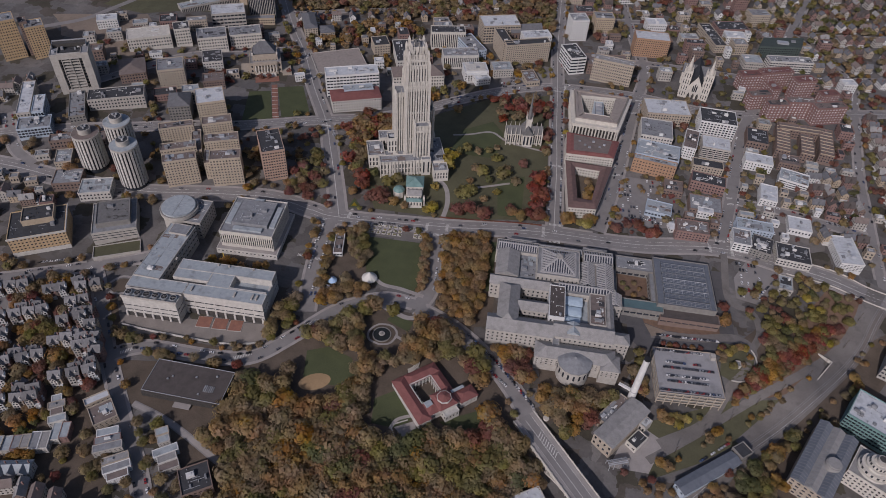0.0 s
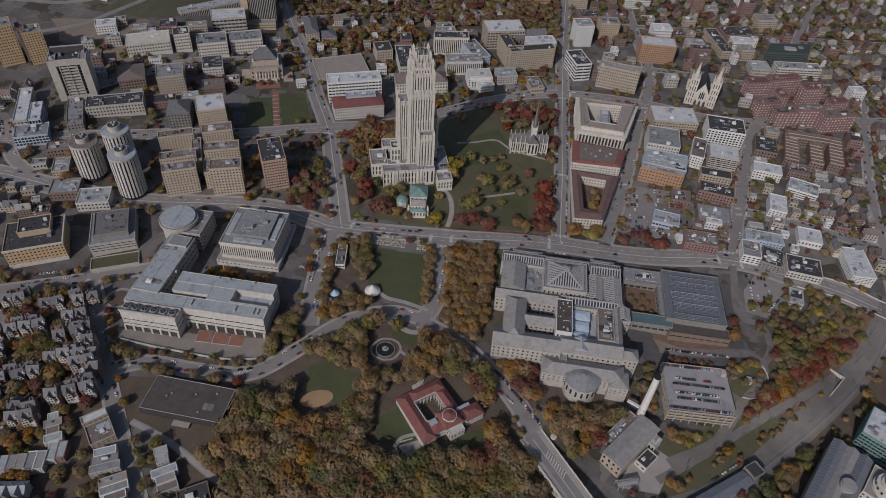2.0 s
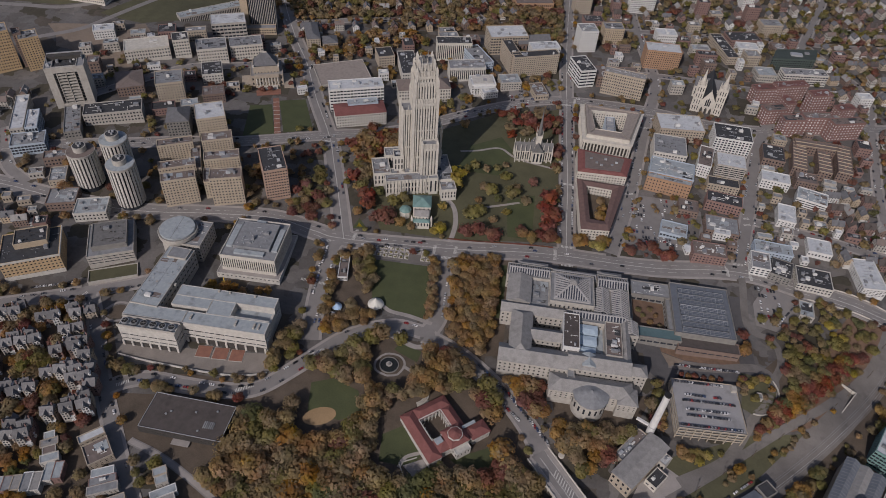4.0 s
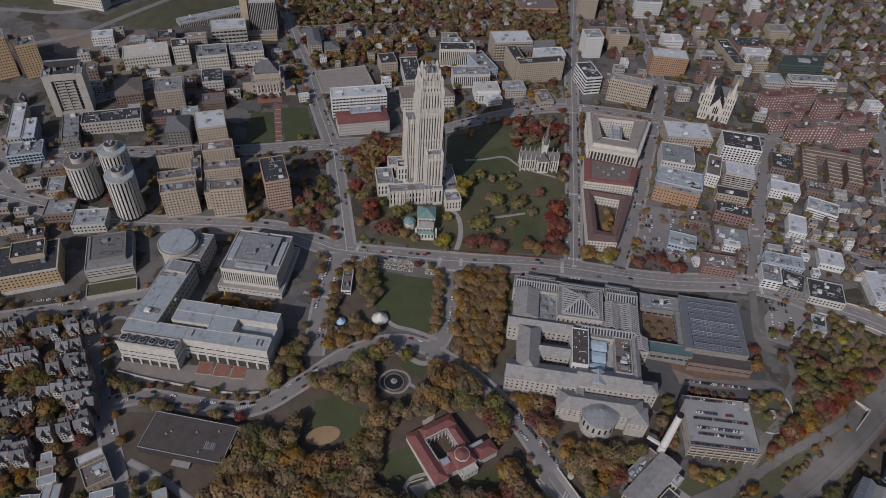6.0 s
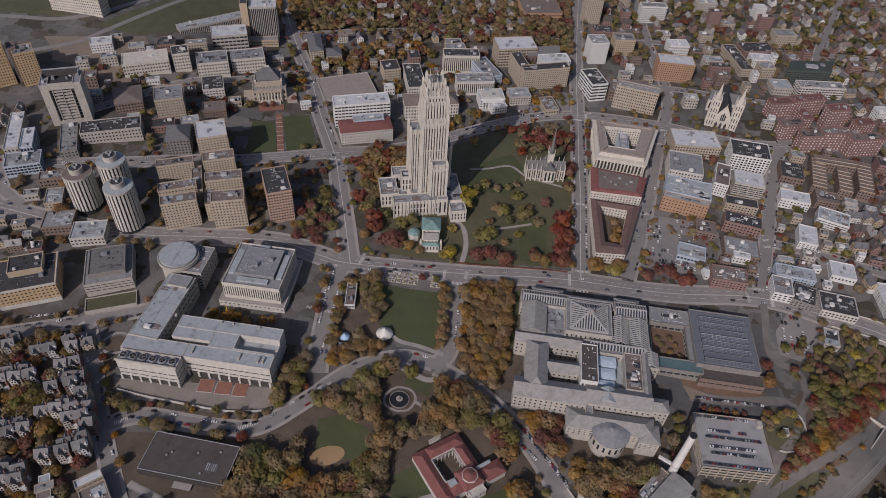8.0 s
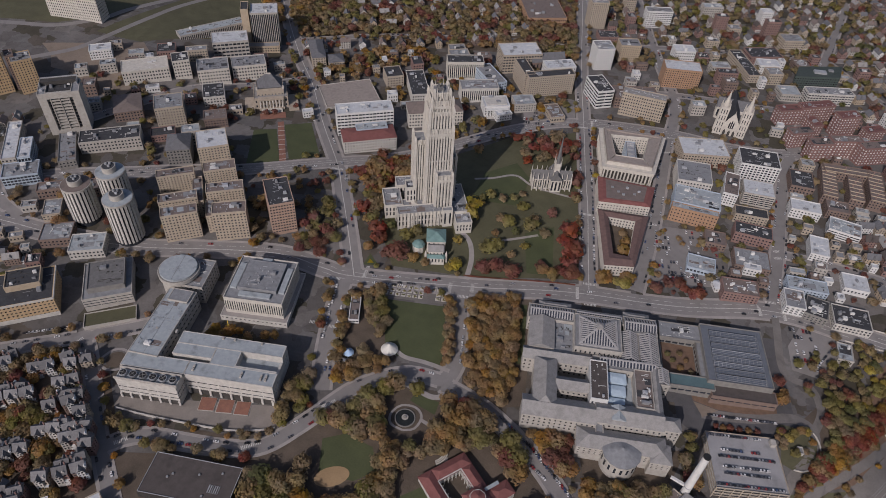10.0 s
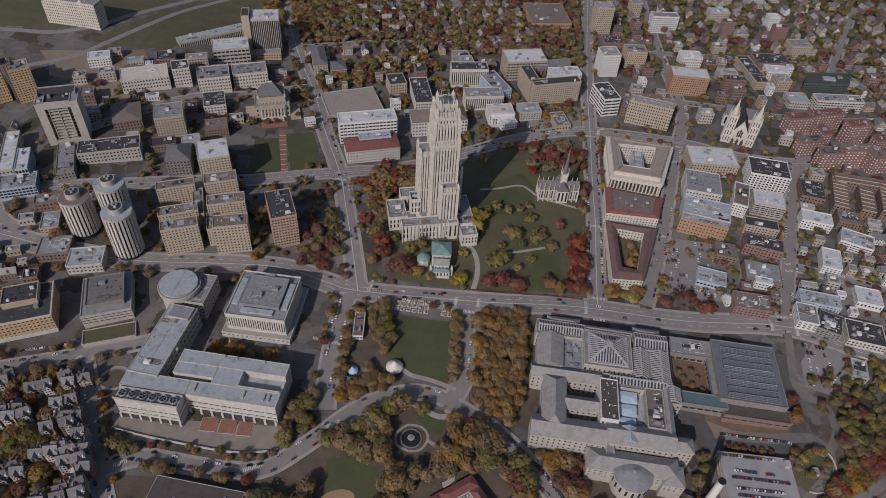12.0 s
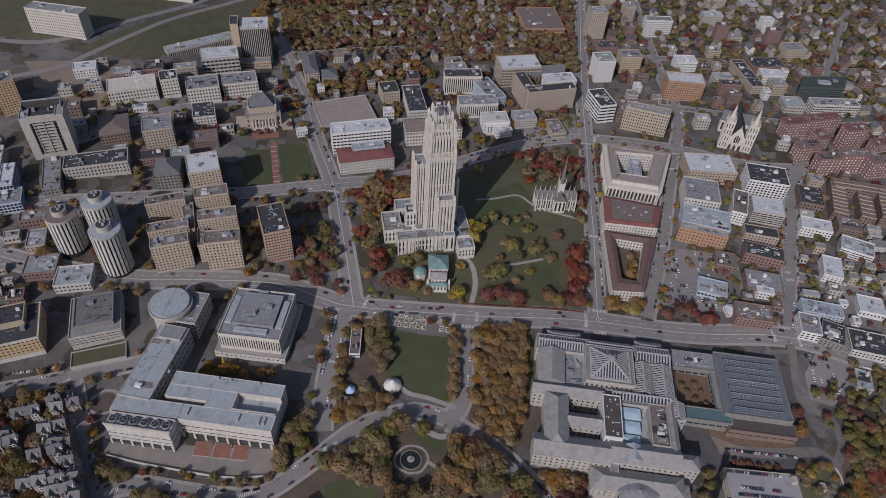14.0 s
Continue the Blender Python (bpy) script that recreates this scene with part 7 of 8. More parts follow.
for px, py in ((172, 306), (196, 325), (222, 345), (247, 364), (270, 380), (296, 398), (318, 420), (342, 444), (360, 474)):
    utility_pole(px, py)
w_ = thing("ramp_wall", 310, 404, 51, "pale concrete parapet of the ramp in the yard", "wall")
part("parapet", Shape().box(-24, 24, -0.4, 0.4, -3, 1.4), PALE_STONE, w_)
part("end_wall", Shape().box(23.2, 24, 0.4, 13, -3, 1.4), PALE_STONE, w_)
block("white_roofed_shed", 58, 243, 24, 20, 10, 30, CONCRETE, WHITE_ROOF, 2, "low shed with white roof down in the hollow", 2)
# retaining wall of the ramp below the museum wing
for c in range(12):
    a = math.radians(-95 + c * 11)
    x, y = 230 + 20 * math.cos(a), 402 + 22 * math.sin(a)
    o = thing("retaining_wall", x, y, math.degrees(a) + 90, "pale concrete retaining wall along the ramp", "wall", "ramp walls")
    part("panel", Shape().box(-2.3, 2.3, -0.3, 0.3, -2, 1.3), PALE_STONE, o)
    part("coping", Shape().box(-2.35, 2.35, -0.4, 0.4, 1.3, 1.5), WHITE_STONE, o)
# side parapets where the avenue crosses the hollow
for s_ in (-1, 1):
    strip("bridge_parapet", smooth_line([(300, 526), (345, 517), (393, 501), (470, 483)]), s_ * 10.6 - 0.3, s_ * 10.6 + 0.3, 1.4, PALE_STONE, "pale parapet of the avenue viaduct", "parapet", thick=4.0, across=1)

# ---- houses ----
HOUSE_WALL = [WHITE_PAINT, RED_BRICK, BUFF_BRICK, BROWN_BRICK, CONCRETE, TAN_BRICK]
HOUSE_ROOF = [SLATE, DARK_BROWN_ROOF, SLATE, STONE_SLATE, BROWN_ROOF, SLATE]


def house_model(k):
    R = random.Random(40 + k)
    w, d, h = R.uniform(7.5, 10), R.uniform(11, 15), R.uniform(8.0, 10.5)
    names = ("white", "red brick", "buff", "brown brick", "pale", "tan")
    t = new("house")
    tagged(t, f"{names[k % 6]} gabled town house with a dark pitched roof", "house", "town houses")
    wall, pane = Shape(), Shape()
    cs = [(-w / 2, -d / 2), (w / 2, -d / 2), (w / 2, d / 2), (-w / 2, d / 2)]
    for i in range(4):
        facade(wall, pane, cs[i], cs[(i + 1) % 4], 0.6, h, 2 if h < 8 else 3, 3.0, 0.4, 0.55, 0.2)
    rise = R.uniform(3.8, 5.0)
    wall.hip(-w / 2, w / 2, -d / 2, d / 2, h, rise - 0.2, 0.0)
    part("wall", wall, HOUSE_WALL[k % 6], t)
    part("glazing", pane, GLASS, t, kind="stuff")
    roof = Shape()
    o = 0.6
    for s in (-1, 1):
        n = len(roof.v)
        roof.v += [(s * (w / 2 + o), -d / 2 - o, h - 0.4), (s * (w / 2 + o), d / 2 + o, h - 0.4), (0, d / 2 + o, h + rise), (0, -d / 2 - o, h + rise),
                   (s * (w / 2 + o), -d / 2 - o, h - 0.1), (s * (w / 2 + o), d / 2 + o, h - 0.1), (0, d / 2 + o, h + rise + 0.3), (0, -d / 2 - o, h + rise + 0.3)]
        roof.f += [(n, n + 1, n + 2, n + 3), (n + 4, n + 5, n + 6, n + 7), (n, n + 1, n + 5, n + 4), (n + 1, n + 2, n + 6, n + 5), (n + 3, n, n + 4, n + 7)]
    if k % 2:
        roof.hip(-w / 2 - 0.3, 0.2, -2, 2, h, rise * 0.8, 0.0)
    part("roof", roof, HOUSE_ROOF[k % 6], t)
    part("chimney", Shape().box(w * 0.2, w * 0.2 + 0.9, 1, 1.9, h, h + rise + 1.4), RED_BRICK, t)
    part("porch", Shape().box(-w / 2, w / 2, -d / 2 - 2.2, -d / 2, 2.6, 2.9).box(-w / 2 + .1, -w / 2 + .4, -d / 2 - 2.1, -d / 2 - 1.8, 0, 2.6).box(w / 2 - .4, w / 2 - .1, -d / 2 - 2.1, -d / 2 - 1.8, 0, 2.6).box(-w / 2, w / 2, -d / 2 - 2.2, -d / 2, -2, 0.4), WHITE_PAINT, t)
    return t


HOUSES = [house_model(k) for k in range(6)]
HOUSE_USED = set()
hr = random.Random(11)


FAR_HOUSES = {}
HOUSE_COUNT = [0]


def put_house(x, y, rot, k=None):
    k = hr.randrange(6) if k is None else k
    m = pose(x, y, gz(x, y), 0, 0, rot)
    claim(x, y, 8, 12, rot)
    if k not in HOUSE_USED:
        HOUSE_USED.add(k)
        HOUSES[k].matrix_world = m
    elif HOUSE_COUNT[0] < 185:
        copy_thing(HOUSES[k], m)
    else:
        for o in HOUSES[k].children:
            FAR_HOUSES.setdefault(o.data.materials[0], []).append((o.data, m))
        return
    HOUSE_COUNT[0] += 1


def row_of_houses(x0, y0, x1, y1, rot, step=12.0, jitter=1.6):
    n = int(math.hypot(x1 - x0, y1 - y0) / step)
    for i in range(n + 1):
        f = i / max(1, n)
        x, y = x0 + (x1 - x0) * f + hr.uniform(-jitter, jitter), y0 + (y1 - y0) * f + hr.uniform(-jitter, jitter)
        if is_free(x, y) and road_gap(x, y) > 6:
            put_house(x, y, rot + hr.choice((0, 0, 180, 90)) + hr.uniform(-4, 4))


# old rows on the near left: attached houses with steep cross gables and pale gable fronts
def gable_house_model(k):
    R = random.Random(90 + k)
    w, d, h, rise = 9.4, R.uniform(8.8, 9.2), R.uniform(9.4, 10.4), R.uniform(4.8, 5.4)
    t = new("gabled_house")
    tagged(t, "brick row house with a " + ("pale", "white", "cream")[k] + " gabled bay and steep grey roofs", "house", "gabled row houses")
    front = (CONCRETE, WHITE_PAINT, WHITE_STONE)[k]
    wall, pane = Shape(), Shape()
    cs = [(-w / 2, -d / 2), (w / 2, -d / 2), (w / 2, d / 2), (-w / 2, d / 2)]
    for i in range(4):
        facade(wall, pane, cs[i], cs[(i + 1) % 4], 0.6, h, 3, 3.0, 0.42, 0.55, 0.25)
    for sg in (-1, 1):
        n = len(wall.v)
        wall.v += [(sg * w / 2, -d / 2, h), (sg * w / 2, d / 2, h), (sg * w / 2, 0, h + rise)]
        wall.f.append((n, n + 1, n + 2))
    part("wall", wall, (RED_BRICK, BROWN_BRICK, BUFF_BRICK)[k], t)
    part("foundation", Shape().box(-w / 2 + 0.1, w / 2 - 0.1, -d / 2 + 0.1, d / 2 - 0.1, -9, 0.7), DARK_CONCRETE, t)
    g, ux, y0 = w * 0.27, (-1.3, 0.9, -0.4)[k], -d / 2 - 1.6
    bay = Shape().box(ux - g, ux + g, y0, -d / 2 - 0.02, -3, h - 0.6)
    n = len(bay.v)
    bay.v += [(ux - g, y0, h - 0.6), (ux + g, y0, h - 0.6), (ux, y0, h + rise * 0.7), (ux - g, -d / 2 + 2, h - 0.6), (ux + g, -d / 2 + 2, h - 0.6), (ux, -d / 2 + 2, h + rise * 0.7)]
    bay.f += [(n, n + 1, n + 2), (n + 3, n + 5, n + 4)]
    part("gabled_bay", bay, front, t)
    for zz in (2.0, 5.2, 8.2, 10.6):
        for xx in ((-1.1, 1.1) if zz < 10 else (0.0,)):
            pane.quad((ux + xx - 0.6, y0 - 0.05, zz - 0.8), (ux + xx + 0.6, y0 - 0.05, zz - 0.8), (ux + xx + 0.6, y0 - 0.05, zz + 0.8), (ux + xx - 0.6, y0 - 0.05, zz + 0.8))
    part("glazing", pane, GLASS, t, kind="stuff")
    part("main_roof", Shape().hip(-w / 2 - 0.3, w / 2 + 0.3, -d / 2 - 0.5, d / 2 + 0.5, h, rise, 0.0), HOUSE_SLATE, t)
    r = Shape()
    for sg in (-1, 1):
        r.quad((ux + sg * (g + 0.5), y0 - 0.5, h - 1.0), (ux + sg * (g + 0.5), 0, h - 1.0), (ux, 0, h + rise * 0.72), (ux, y0 - 0.5, h + rise * 0.72))
        r.quad((-ux + sg * (g + 0.4), d / 2 + 0.7, h - 0.6), (-ux + sg * (g + 0.4), 0, h - 0.6), (-ux, 0, h + rise * 0.72), (-ux, d / 2 + 0.7, h + rise * 0.72))
    part("cross_gable", r, HOUSE_SLATE, t)
    part("dormer", Shape().box(ux + 3.0, ux + 4.6, -d / 2 + 0.6, 0, h + 0.5, h + 2.3).hip(ux + 2.8, ux + 4.8, -d / 2 + 0.4, 0.4, h + 2.3, 0.9, 0.0), front, t)
    part("chimney", Shape().box(w * 0.36, w * 0.36 + 0.9, 1, 1.9, h, h + rise + 1.6), RED_BRICK, t)
    part("porch", Shape().box(ux + g, w / 2, -d / 2 - 2.0, -d / 2, 2.7, 3.0).box(w / 2 - 0.4, w / 2 - 0.1, -d / 2 - 1.9, -d / 2 - 1.6, -2, 2.7).box(ux + g, w / 2, -d / 2 - 2.0, -d / 2, -2, 0.4), WHITE_PAINT, t)
    return t


GABLED = [gable_house_model(k) for k in range(3)]
gable_seen = set()
RAISE = (3.9, -3.3, 6.0)
for n, (fx, fy) in enumerate(((-384, 357), (-375, 361), (-359, 366), (-353.8, 326.6), (-341.5, 333), (-340.1, 308.7), (-327, 303.5), (-318.5, 307), (-329.2, 271.6), (-317, 277.5), (-306, 283), (-386.5, 329.6), (-396.5, 325.5), (-376.8, 334.5),
                             (-419.3, 354.6), (-409.5, 358.3), (-363.5, 284.0), (-354.3, 289.0), (-376.9, 278.2), (-371.2, 263.4), (-347.0, 247.7), (-337.4, 251.8), (-359.2, 243.7), (-358, 347), (-349, 352), (-408, 321), (-390, 279), (-399, 273), (-430, 350), (-349, 304), (-405, 300), (-395, 304))):
    yaw = 24 + 9 * math.sin(n * 2.1)
    hx, hy = fx - 5.2 * math.sin(radians(yaw)), fy + 5.2 * math.cos(radians(yaw))
    if fx > -346:       # street row raised, as if on a bank, to lengthen its shadow
        hx, hy = hx + RAISE[0], hy + RAISE[1]
    m = pose(hx, hy, gz(hx, hy) + (RAISE[2] if fx > -346 else 0), 0, 0, yaw)
    claim(hx, hy, 7, 11, yaw)
    if n % 3 in gable_seen:
        copy_thing(GABLED[n % 3], m)
    else:
        gable_seen.add(n % 3)
        GABLED[n % 3].matrix_world = m
for n, (fx, fy) in enumerate(((-367, 376), (-351, 377), (-341, 345), (-349, 341), (-331, 316), (-322, 320), (-338, 318), (-312, 294), (-321, 288), (-386, 342), (-397, 338), (-364, 297), (-374, 292), (-352, 262), (-342, 264), (-411, 369), (-331, 331), (-314, 307))):
    yaw = 24 + 12 * math.cos(n * 1.7)
    up = RAISE[2] if fx > -346 else 0
    if up:
        fx, fy = fx + RAISE[0], fy + RAISE[1]
    claim(fx, fy, 7, 9, yaw)
    copy_thing(GABLED[(n + 1) % 3], pose(fx, fy, gz(fx, fy) + up - 0.8 * (n % 3), 0, 0, yaw + (180 if n % 2 else 0)))
row_of_houses(-450, 360, -430, 290, 110)
row_of_houses(-470, 350, -450, 280, 290)
row_of_houses(-330, 190, -250, 175, 20)


def stepped_rowhouses(x, y, n, rot, wide=6.5, deep=14):
    """Attached flat-roofed row houses, each a little higher or deeper than the next."""
    c, s = math.cos(radians(rot)), math.sin(radians(rot))
    for i in range(n):
        u = (i - (n - 1) / 2) * (wide + 0.05)
        d = deep + hr.uniform(-3, 3)
        wl = hr.choice((WHITE_STONE, BUFF_BRICK, RED_BRICK, CONCRETE, WHITE_PAINT))
        block("row_house", x + u * c, y + u * s, wide, d, hr.uniform(6.2, 8), rot, wl, hr.choice((LIGHT_ROOF, GREY_ROOF, STONE_SLATE, BROWN_ROOF)), 3, "narrow flat-roofed attached row house with pale roof", 1, parapet=0.35, category="house")


stepped_rowhouses(-265, 232, 3, -64, deep=18)
stepped_rowhouses(-249, 213, 3, -58, deep=17)
stepped_rowhouses(-217, 227, 3, -56, deep=16)
stepped_rowhouses(-227, 243, 2, -58, deep=11)
stepped_rowhouses(-326, 219, 6, 16, deep=14)
stepped_rowhouses(-303, 233, 2, 16, deep=14)
stepped_rowhouses(-315.5, 250, 4, -60, deep=10)


def dormered_terrace(x, y, n, rot, wide=8.0):
    """Attached houses with steep cross gables, pale fronts and grey roofs."""
    t = thing("gabled_terrace", x, y, rot, "terrace of attached houses with grey cross gables and pale fronts", "terrace")
    L = n * wide
    claim(x, y, L, 14, rot)
    wing(t, -L / 2, L / 2, -5, 5, 9, WHITE_STONE, LIGHT_ROOF, 3, bay=2.7, wr=0.45, hr=0.5, roof="gable", rise=4)
    for k in range(n):
        u = -L / 2 + (k + 0.5) * wide
        wing(t, u - 2.6, u + 2.6, -6.6, -0.6, 9.3, WHITE_STONE, GREY_ROOF, 3, bay=2.4, wr=0.45, hr=0.5, roof="gable", rise=4.4, sides="F")
        part("chimney", Shape().box(u + 3, u + 3.8, 1, 1.8, 10, 15), RED_BRICK, t)


dormered_terrace(-330, 196, 6, 12)
block("dark_flat_block", -191, 216, 22, 22, 8, 32, BROWN_BRICK, DARK_ROOF, 2, "low block with a broad dark flat roof", 3)
block("white_roofed_house", -279, 252, 18, 18, 8, 42, BUFF_BRICK, BROWN_ROOF, 3, "house block with brown flat roof", 1)
block("white_roofed_house", -289, 262.5, 18.5, 7, 9, 42, BUFF_BRICK, WHITE_ROOF, 3, "house block with a bright white flat roof", 0)
# the wooded house streets beyond the tower
for i in range(8):
    y = 970 + i * 36
    row_of_houses(-320 + i * 10, y - 60 + 10, -20, y + 40, 20 if i % 2 else 200, 25, 4)
# streets to the far right
for i in range(7):
    y = 1030 + i * 46
    row_of_houses(110, y + 10, 380 + i * 14, y + 26, 10 if i % 2 else 190, 24, 5)
for i in range(9):
    y = 900 + i * 46
    row_of_houses(430, y, 640, y + 45, 12 if i % 2 else 192, 19, 5)
for i in range(5):
    row_of_houses(345 + i * 3, 575 + i * 24, 400 + i * 6, 578 + i * 24, 5, 13, 3)
row_of_houses(430, 560, 470, 880, 95, 14, 3)
row_of_houses(-620, 560, -580, 660, 110, 14, 3)
row_of_houses(-600, 480, -470, 470, 20, 12, 2)
row_of_houses(-600, 440, -500, 420, 20, 12, 2)
row_of_houses(-560, 400, -470, 385, 20, 12, 2)

def far_houses():
    """The houses past those that can be counted, as one mesh of kind stuff."""
    V, F, M, mats, n = [], [], [], [], 0
    for mt, items in FAR_HOUSES.items():
        mats.append(mt)
        for me, m in items:
            V += [tuple(m @ v.co) for v in me.vertices]
            F += [tuple(i + n for i in p.vertices) for p in me.polygons]
            M += [len(mats) - 1] * len(me.polygons)
            n += len(me.vertices)
    me = bpy.data.meshes.new("far_houses")
    me.from_pydata(V, [], F)
    for mt in mats:
        me.materials.append(mt)
    me.polygons.foreach_set("material_index", M)
    me.update()
    tagged(new("far_houses", me), "far gabled houses among autumn trees", "houses", kind="stuff")


far_houses()

# mid-size blocks that fill the far streets
claim(-285, 692, 66, 92, -19)
claim(-60, 700, 60, 60, 0)
claim(-560, 880, 120, 90, 0)
fr = random.Random(23)
FILL_STYLE = [(RED_BRICK, DARK_ROOF, "red brick"), (BUFF_BRICK, GREY_ROOF, "buff brick"), (WHITE_PAINT, WHITE_ROOF, "white"), (BROWN_BRICK, BROWN_ROOF, "brown brick"), (CONCRETE, LIGHT_ROOF, "pale concrete")]


def fill(x0, x1, y0, y1, n, hmin, hmax, rot, big=32, tries=4):
    for _ in range(n * tries):
        x, y = fr.uniform(x0, x1), fr.uniform(y0, y1)
        w, d = fr.uniform(big * 0.4, big), fr.uniform(big * 0.36, big * 0.75)
        if all(is_free(x + a * (w / 2 + 2), y + b * (d / 2 + 2)) for a in (-1, 0, 1) for b in (-1, 0, 1)) and road_gap(x, y) > max(w, d) / 2:
            wl, rf, nm = fr.choice(FILL_STYLE)
            h = fr.uniform(hmin, hmax)
            block("city_block", x, y, w, d, h, rot + fr.uniform(-3, 3), wl, rf, max(1, int(h / 3.6)), f"{nm} flat-roofed city building of {max(1, int(h / 3.6))} storeys", 2, sides="FRL")
            n -= 1
            if n <= 0:
                return


fill(190, 440, 560, 700, 22, 6, 12, -5)
fill(270, 460, 690, 800, 14, 7, 14, -5)
fill(180, 470, 860, 1060, 30, 8, 18, 8)
fill(90, 420, 1050, 1380, 40, 8, 30, 10)
fill(-330, 60, 780, 960, 12, 8, 16, 20)
fill(-640, -430, 440, 600, 22, 7, 14, 22)
fill(-560, -330, 660, 860, 16, 8, 18, 25)
fill(420, 680, 860, 1340, 30, 8, 16, 10)
fill(380, 560, 520, 860, 18, 6, 14, -5)
fill(-470, -400, 400, 480, 4, 8, 14, 22)
fill(205, 420, 560, 700, 34, 5, 10, -5, 15, 12)
fill(290, 460, 690, 880, 24, 5, 11, -3, 16, 10)
fill(120, 450, 860, 1060, 26, 6, 13, 8, 18, 10)
fill(-560, -250, 660, 870, 16, 6, 13, 25, 18, 10)
fill(-640, -440, 430, 600, 22, 5, 11, 22, 16, 10)
fill(-330, -20, 790, 960, 10, 6, 12, 20, 16, 10)


# ---- trees ----
def crown_points(seed, near=True):
    """A crown of many small leaf clusters round uneven lobes, about 10 m wide and 8 m high, with its centre at z 0."""
    R = np.random.RandomState(seed)
    lobes = [(np.array([0, 0, 0.1]), 3.8)]
    for k in range(17):
        a, rad = k * 2.4 + R.uniform(0, 1.2), R.uniform(1.4, 3.5)
        lobes.append((np.array([rad * math.cos(a), rad * math.sin(a), R.uniform(-2.2, 2.6) - 0.25 * rad]), R.uniform(0.9, 1.8)))
    m = 640 if near else 140
    C, W = np.array([c for c, _ in lobes]), np.array([r for _, r in lobes])
    pick = R.choice(len(lobes), m, p=W ** 2 / (W ** 2).sum())
    d = R.normal(size=(m, 3))
    d /= np.linalg.norm(d, axis=1)[:, None]
    d[:, 2] = d[:, 2] * 0.75 + 0.2
    P = C[pick] + d * W[pick][:, None] * R.uniform(0.62, 1.22, (m, 1))
    nrm = d + P * (0.12, 0.12, 0.15) + R.normal(size=(m, 3)) * 0.22 + (0, 0, 0.45)
    nrm /= np.linalg.norm(nrm, axis=1)[:, None]
    u = np.cross(nrm, R.normal(size=(m, 3)))
    u /= np.linalg.norm(u, axis=1)[:, None] + 1e-6
    v = np.cross(nrm, u)
    s = R.uniform(0.42, 0.84, (m, 1)) * (1 if near else 2.0)
    q = R.uniform(0.8, 1.25, (3, m, 1)) * s
    V = np.stack((P - u * q[0] - v * s * 0.5, P + u * q[1] - v * s * 0.5, P + v * q[2]), 1)
    return V.reshape(-1, 3), np.arange(3 * m).reshape(-1, 3)


CROWNS = [crown_points(s) for s in range(6)]
FAR_CROWNS = [crown_points(s + 50, False) for s in range(6)]


def trunk_shape():
    s = Shape()
    s.ring(0, 0, 0.42, -1.5, 3.2, 7, 0.28)
    for a in range(5):
        c, n = math.cos(a * 1.257), math.sin(a * 1.257)
        s.beam((0, 0, 2.6), (1.9 * c, 1.9 * n, 5.6), 0.14)
        s.beam((1.9 * c, 1.9 * n, 5.6), (2.9 * c + 0.5 * n, 2.9 * n - 0.5 * c, 7.4), 0.08)
    s.beam((0, 0, 3.0), (0.2, 0.1, 8), 0.16)
    return s


TRUNK = poly_mesh("trunk", trunk_shape().v, trunk_shape().f, BARK)
CROWN_MESH = {(c, k): tri_mesh("crown", *CROWNS[k], LEAF[c]) for c in LEAF for k in range(6)}
TREE_WORD = {"rust": "rust-brown", "orange": "orange", "red": "bright red", "wine": "dark wine-red", "yellow": "golden yellow", "olive": "olive-brown", "brown": "brown half-bare", "green": "dark green"}
tr = random.Random(77)
MASS = {}
TREES = [0]


def plant(x, y, colour, size, single):
    """One tree: an object of its own while they can be counted, else part of the far woods."""
    z = gz(x, y)
    spin, kk = tr.uniform(0, 6.28), tr.randrange(6)
    sx, sz = 1.5 * size * tr.uniform(0.85, 1.2), 1.25 * size * tr.uniform(0.8, 1.15)
    if single and TREES[0] < 270:
        TREES[0] += 1
        t = tagged(new("tree", TRUNK), f"{TREE_WORD[colour]} autumn broadleaf tree on the ground", "tree", "park trees")
        t.matrix_world = Matrix.Translation((x, y, z)) @ Matrix.Rotation(spin, 4, "Z") @ Matrix.Diagonal((sx, sx, sz, 1))
        c = new("crown", CROWN_MESH[colour, kk])
        c.parent = t
        c.location = (0, 0, 6.4)
    else:
        V, F = (CROWNS if y < 560 else FAR_CROWNS)[kk]
        c, s = math.cos(spin), math.sin(spin)
        P = V * (sx, sx, sz) + (0, 0, 6.0 * sz)
        Q = np.stack((P[:, 0] * c - P[:, 1] * s + x, P[:, 0] * s + P[:, 1] * c + y, P[:, 2] + z), 1)
        MASS.setdefault((colour, y < 560), []).append((Q, F))


def inside(x, y, poly):
    hit = False
    for i in range(len(poly)):
        (ax, ay), (bx, by) = poly[i], poly[i - 1]
        if (ay > y) != (by > y) and x < (bx - ax) * (y - ay) / (by - ay) + ax:
            hit = not hit
    return hit


CLEAR = []      # open ground among the trees: x, y, radius
OPEN = []       # and as outlines


HUES = ["green", "olive", "brown", "yellow", "orange", "rust", "red", "wine"]


def stand_colour(x, y, colours):
    """Trees of one kind stand together: the colour changes slowly over the ground."""
    f = 0.5 + 0.80 * noise.noise(Vector((x / 27, y / 27, 3.0))) + tr.gauss(0, 0.17)
    return colours[int(min(0.999, max(0.0, f)) * len(colours))]


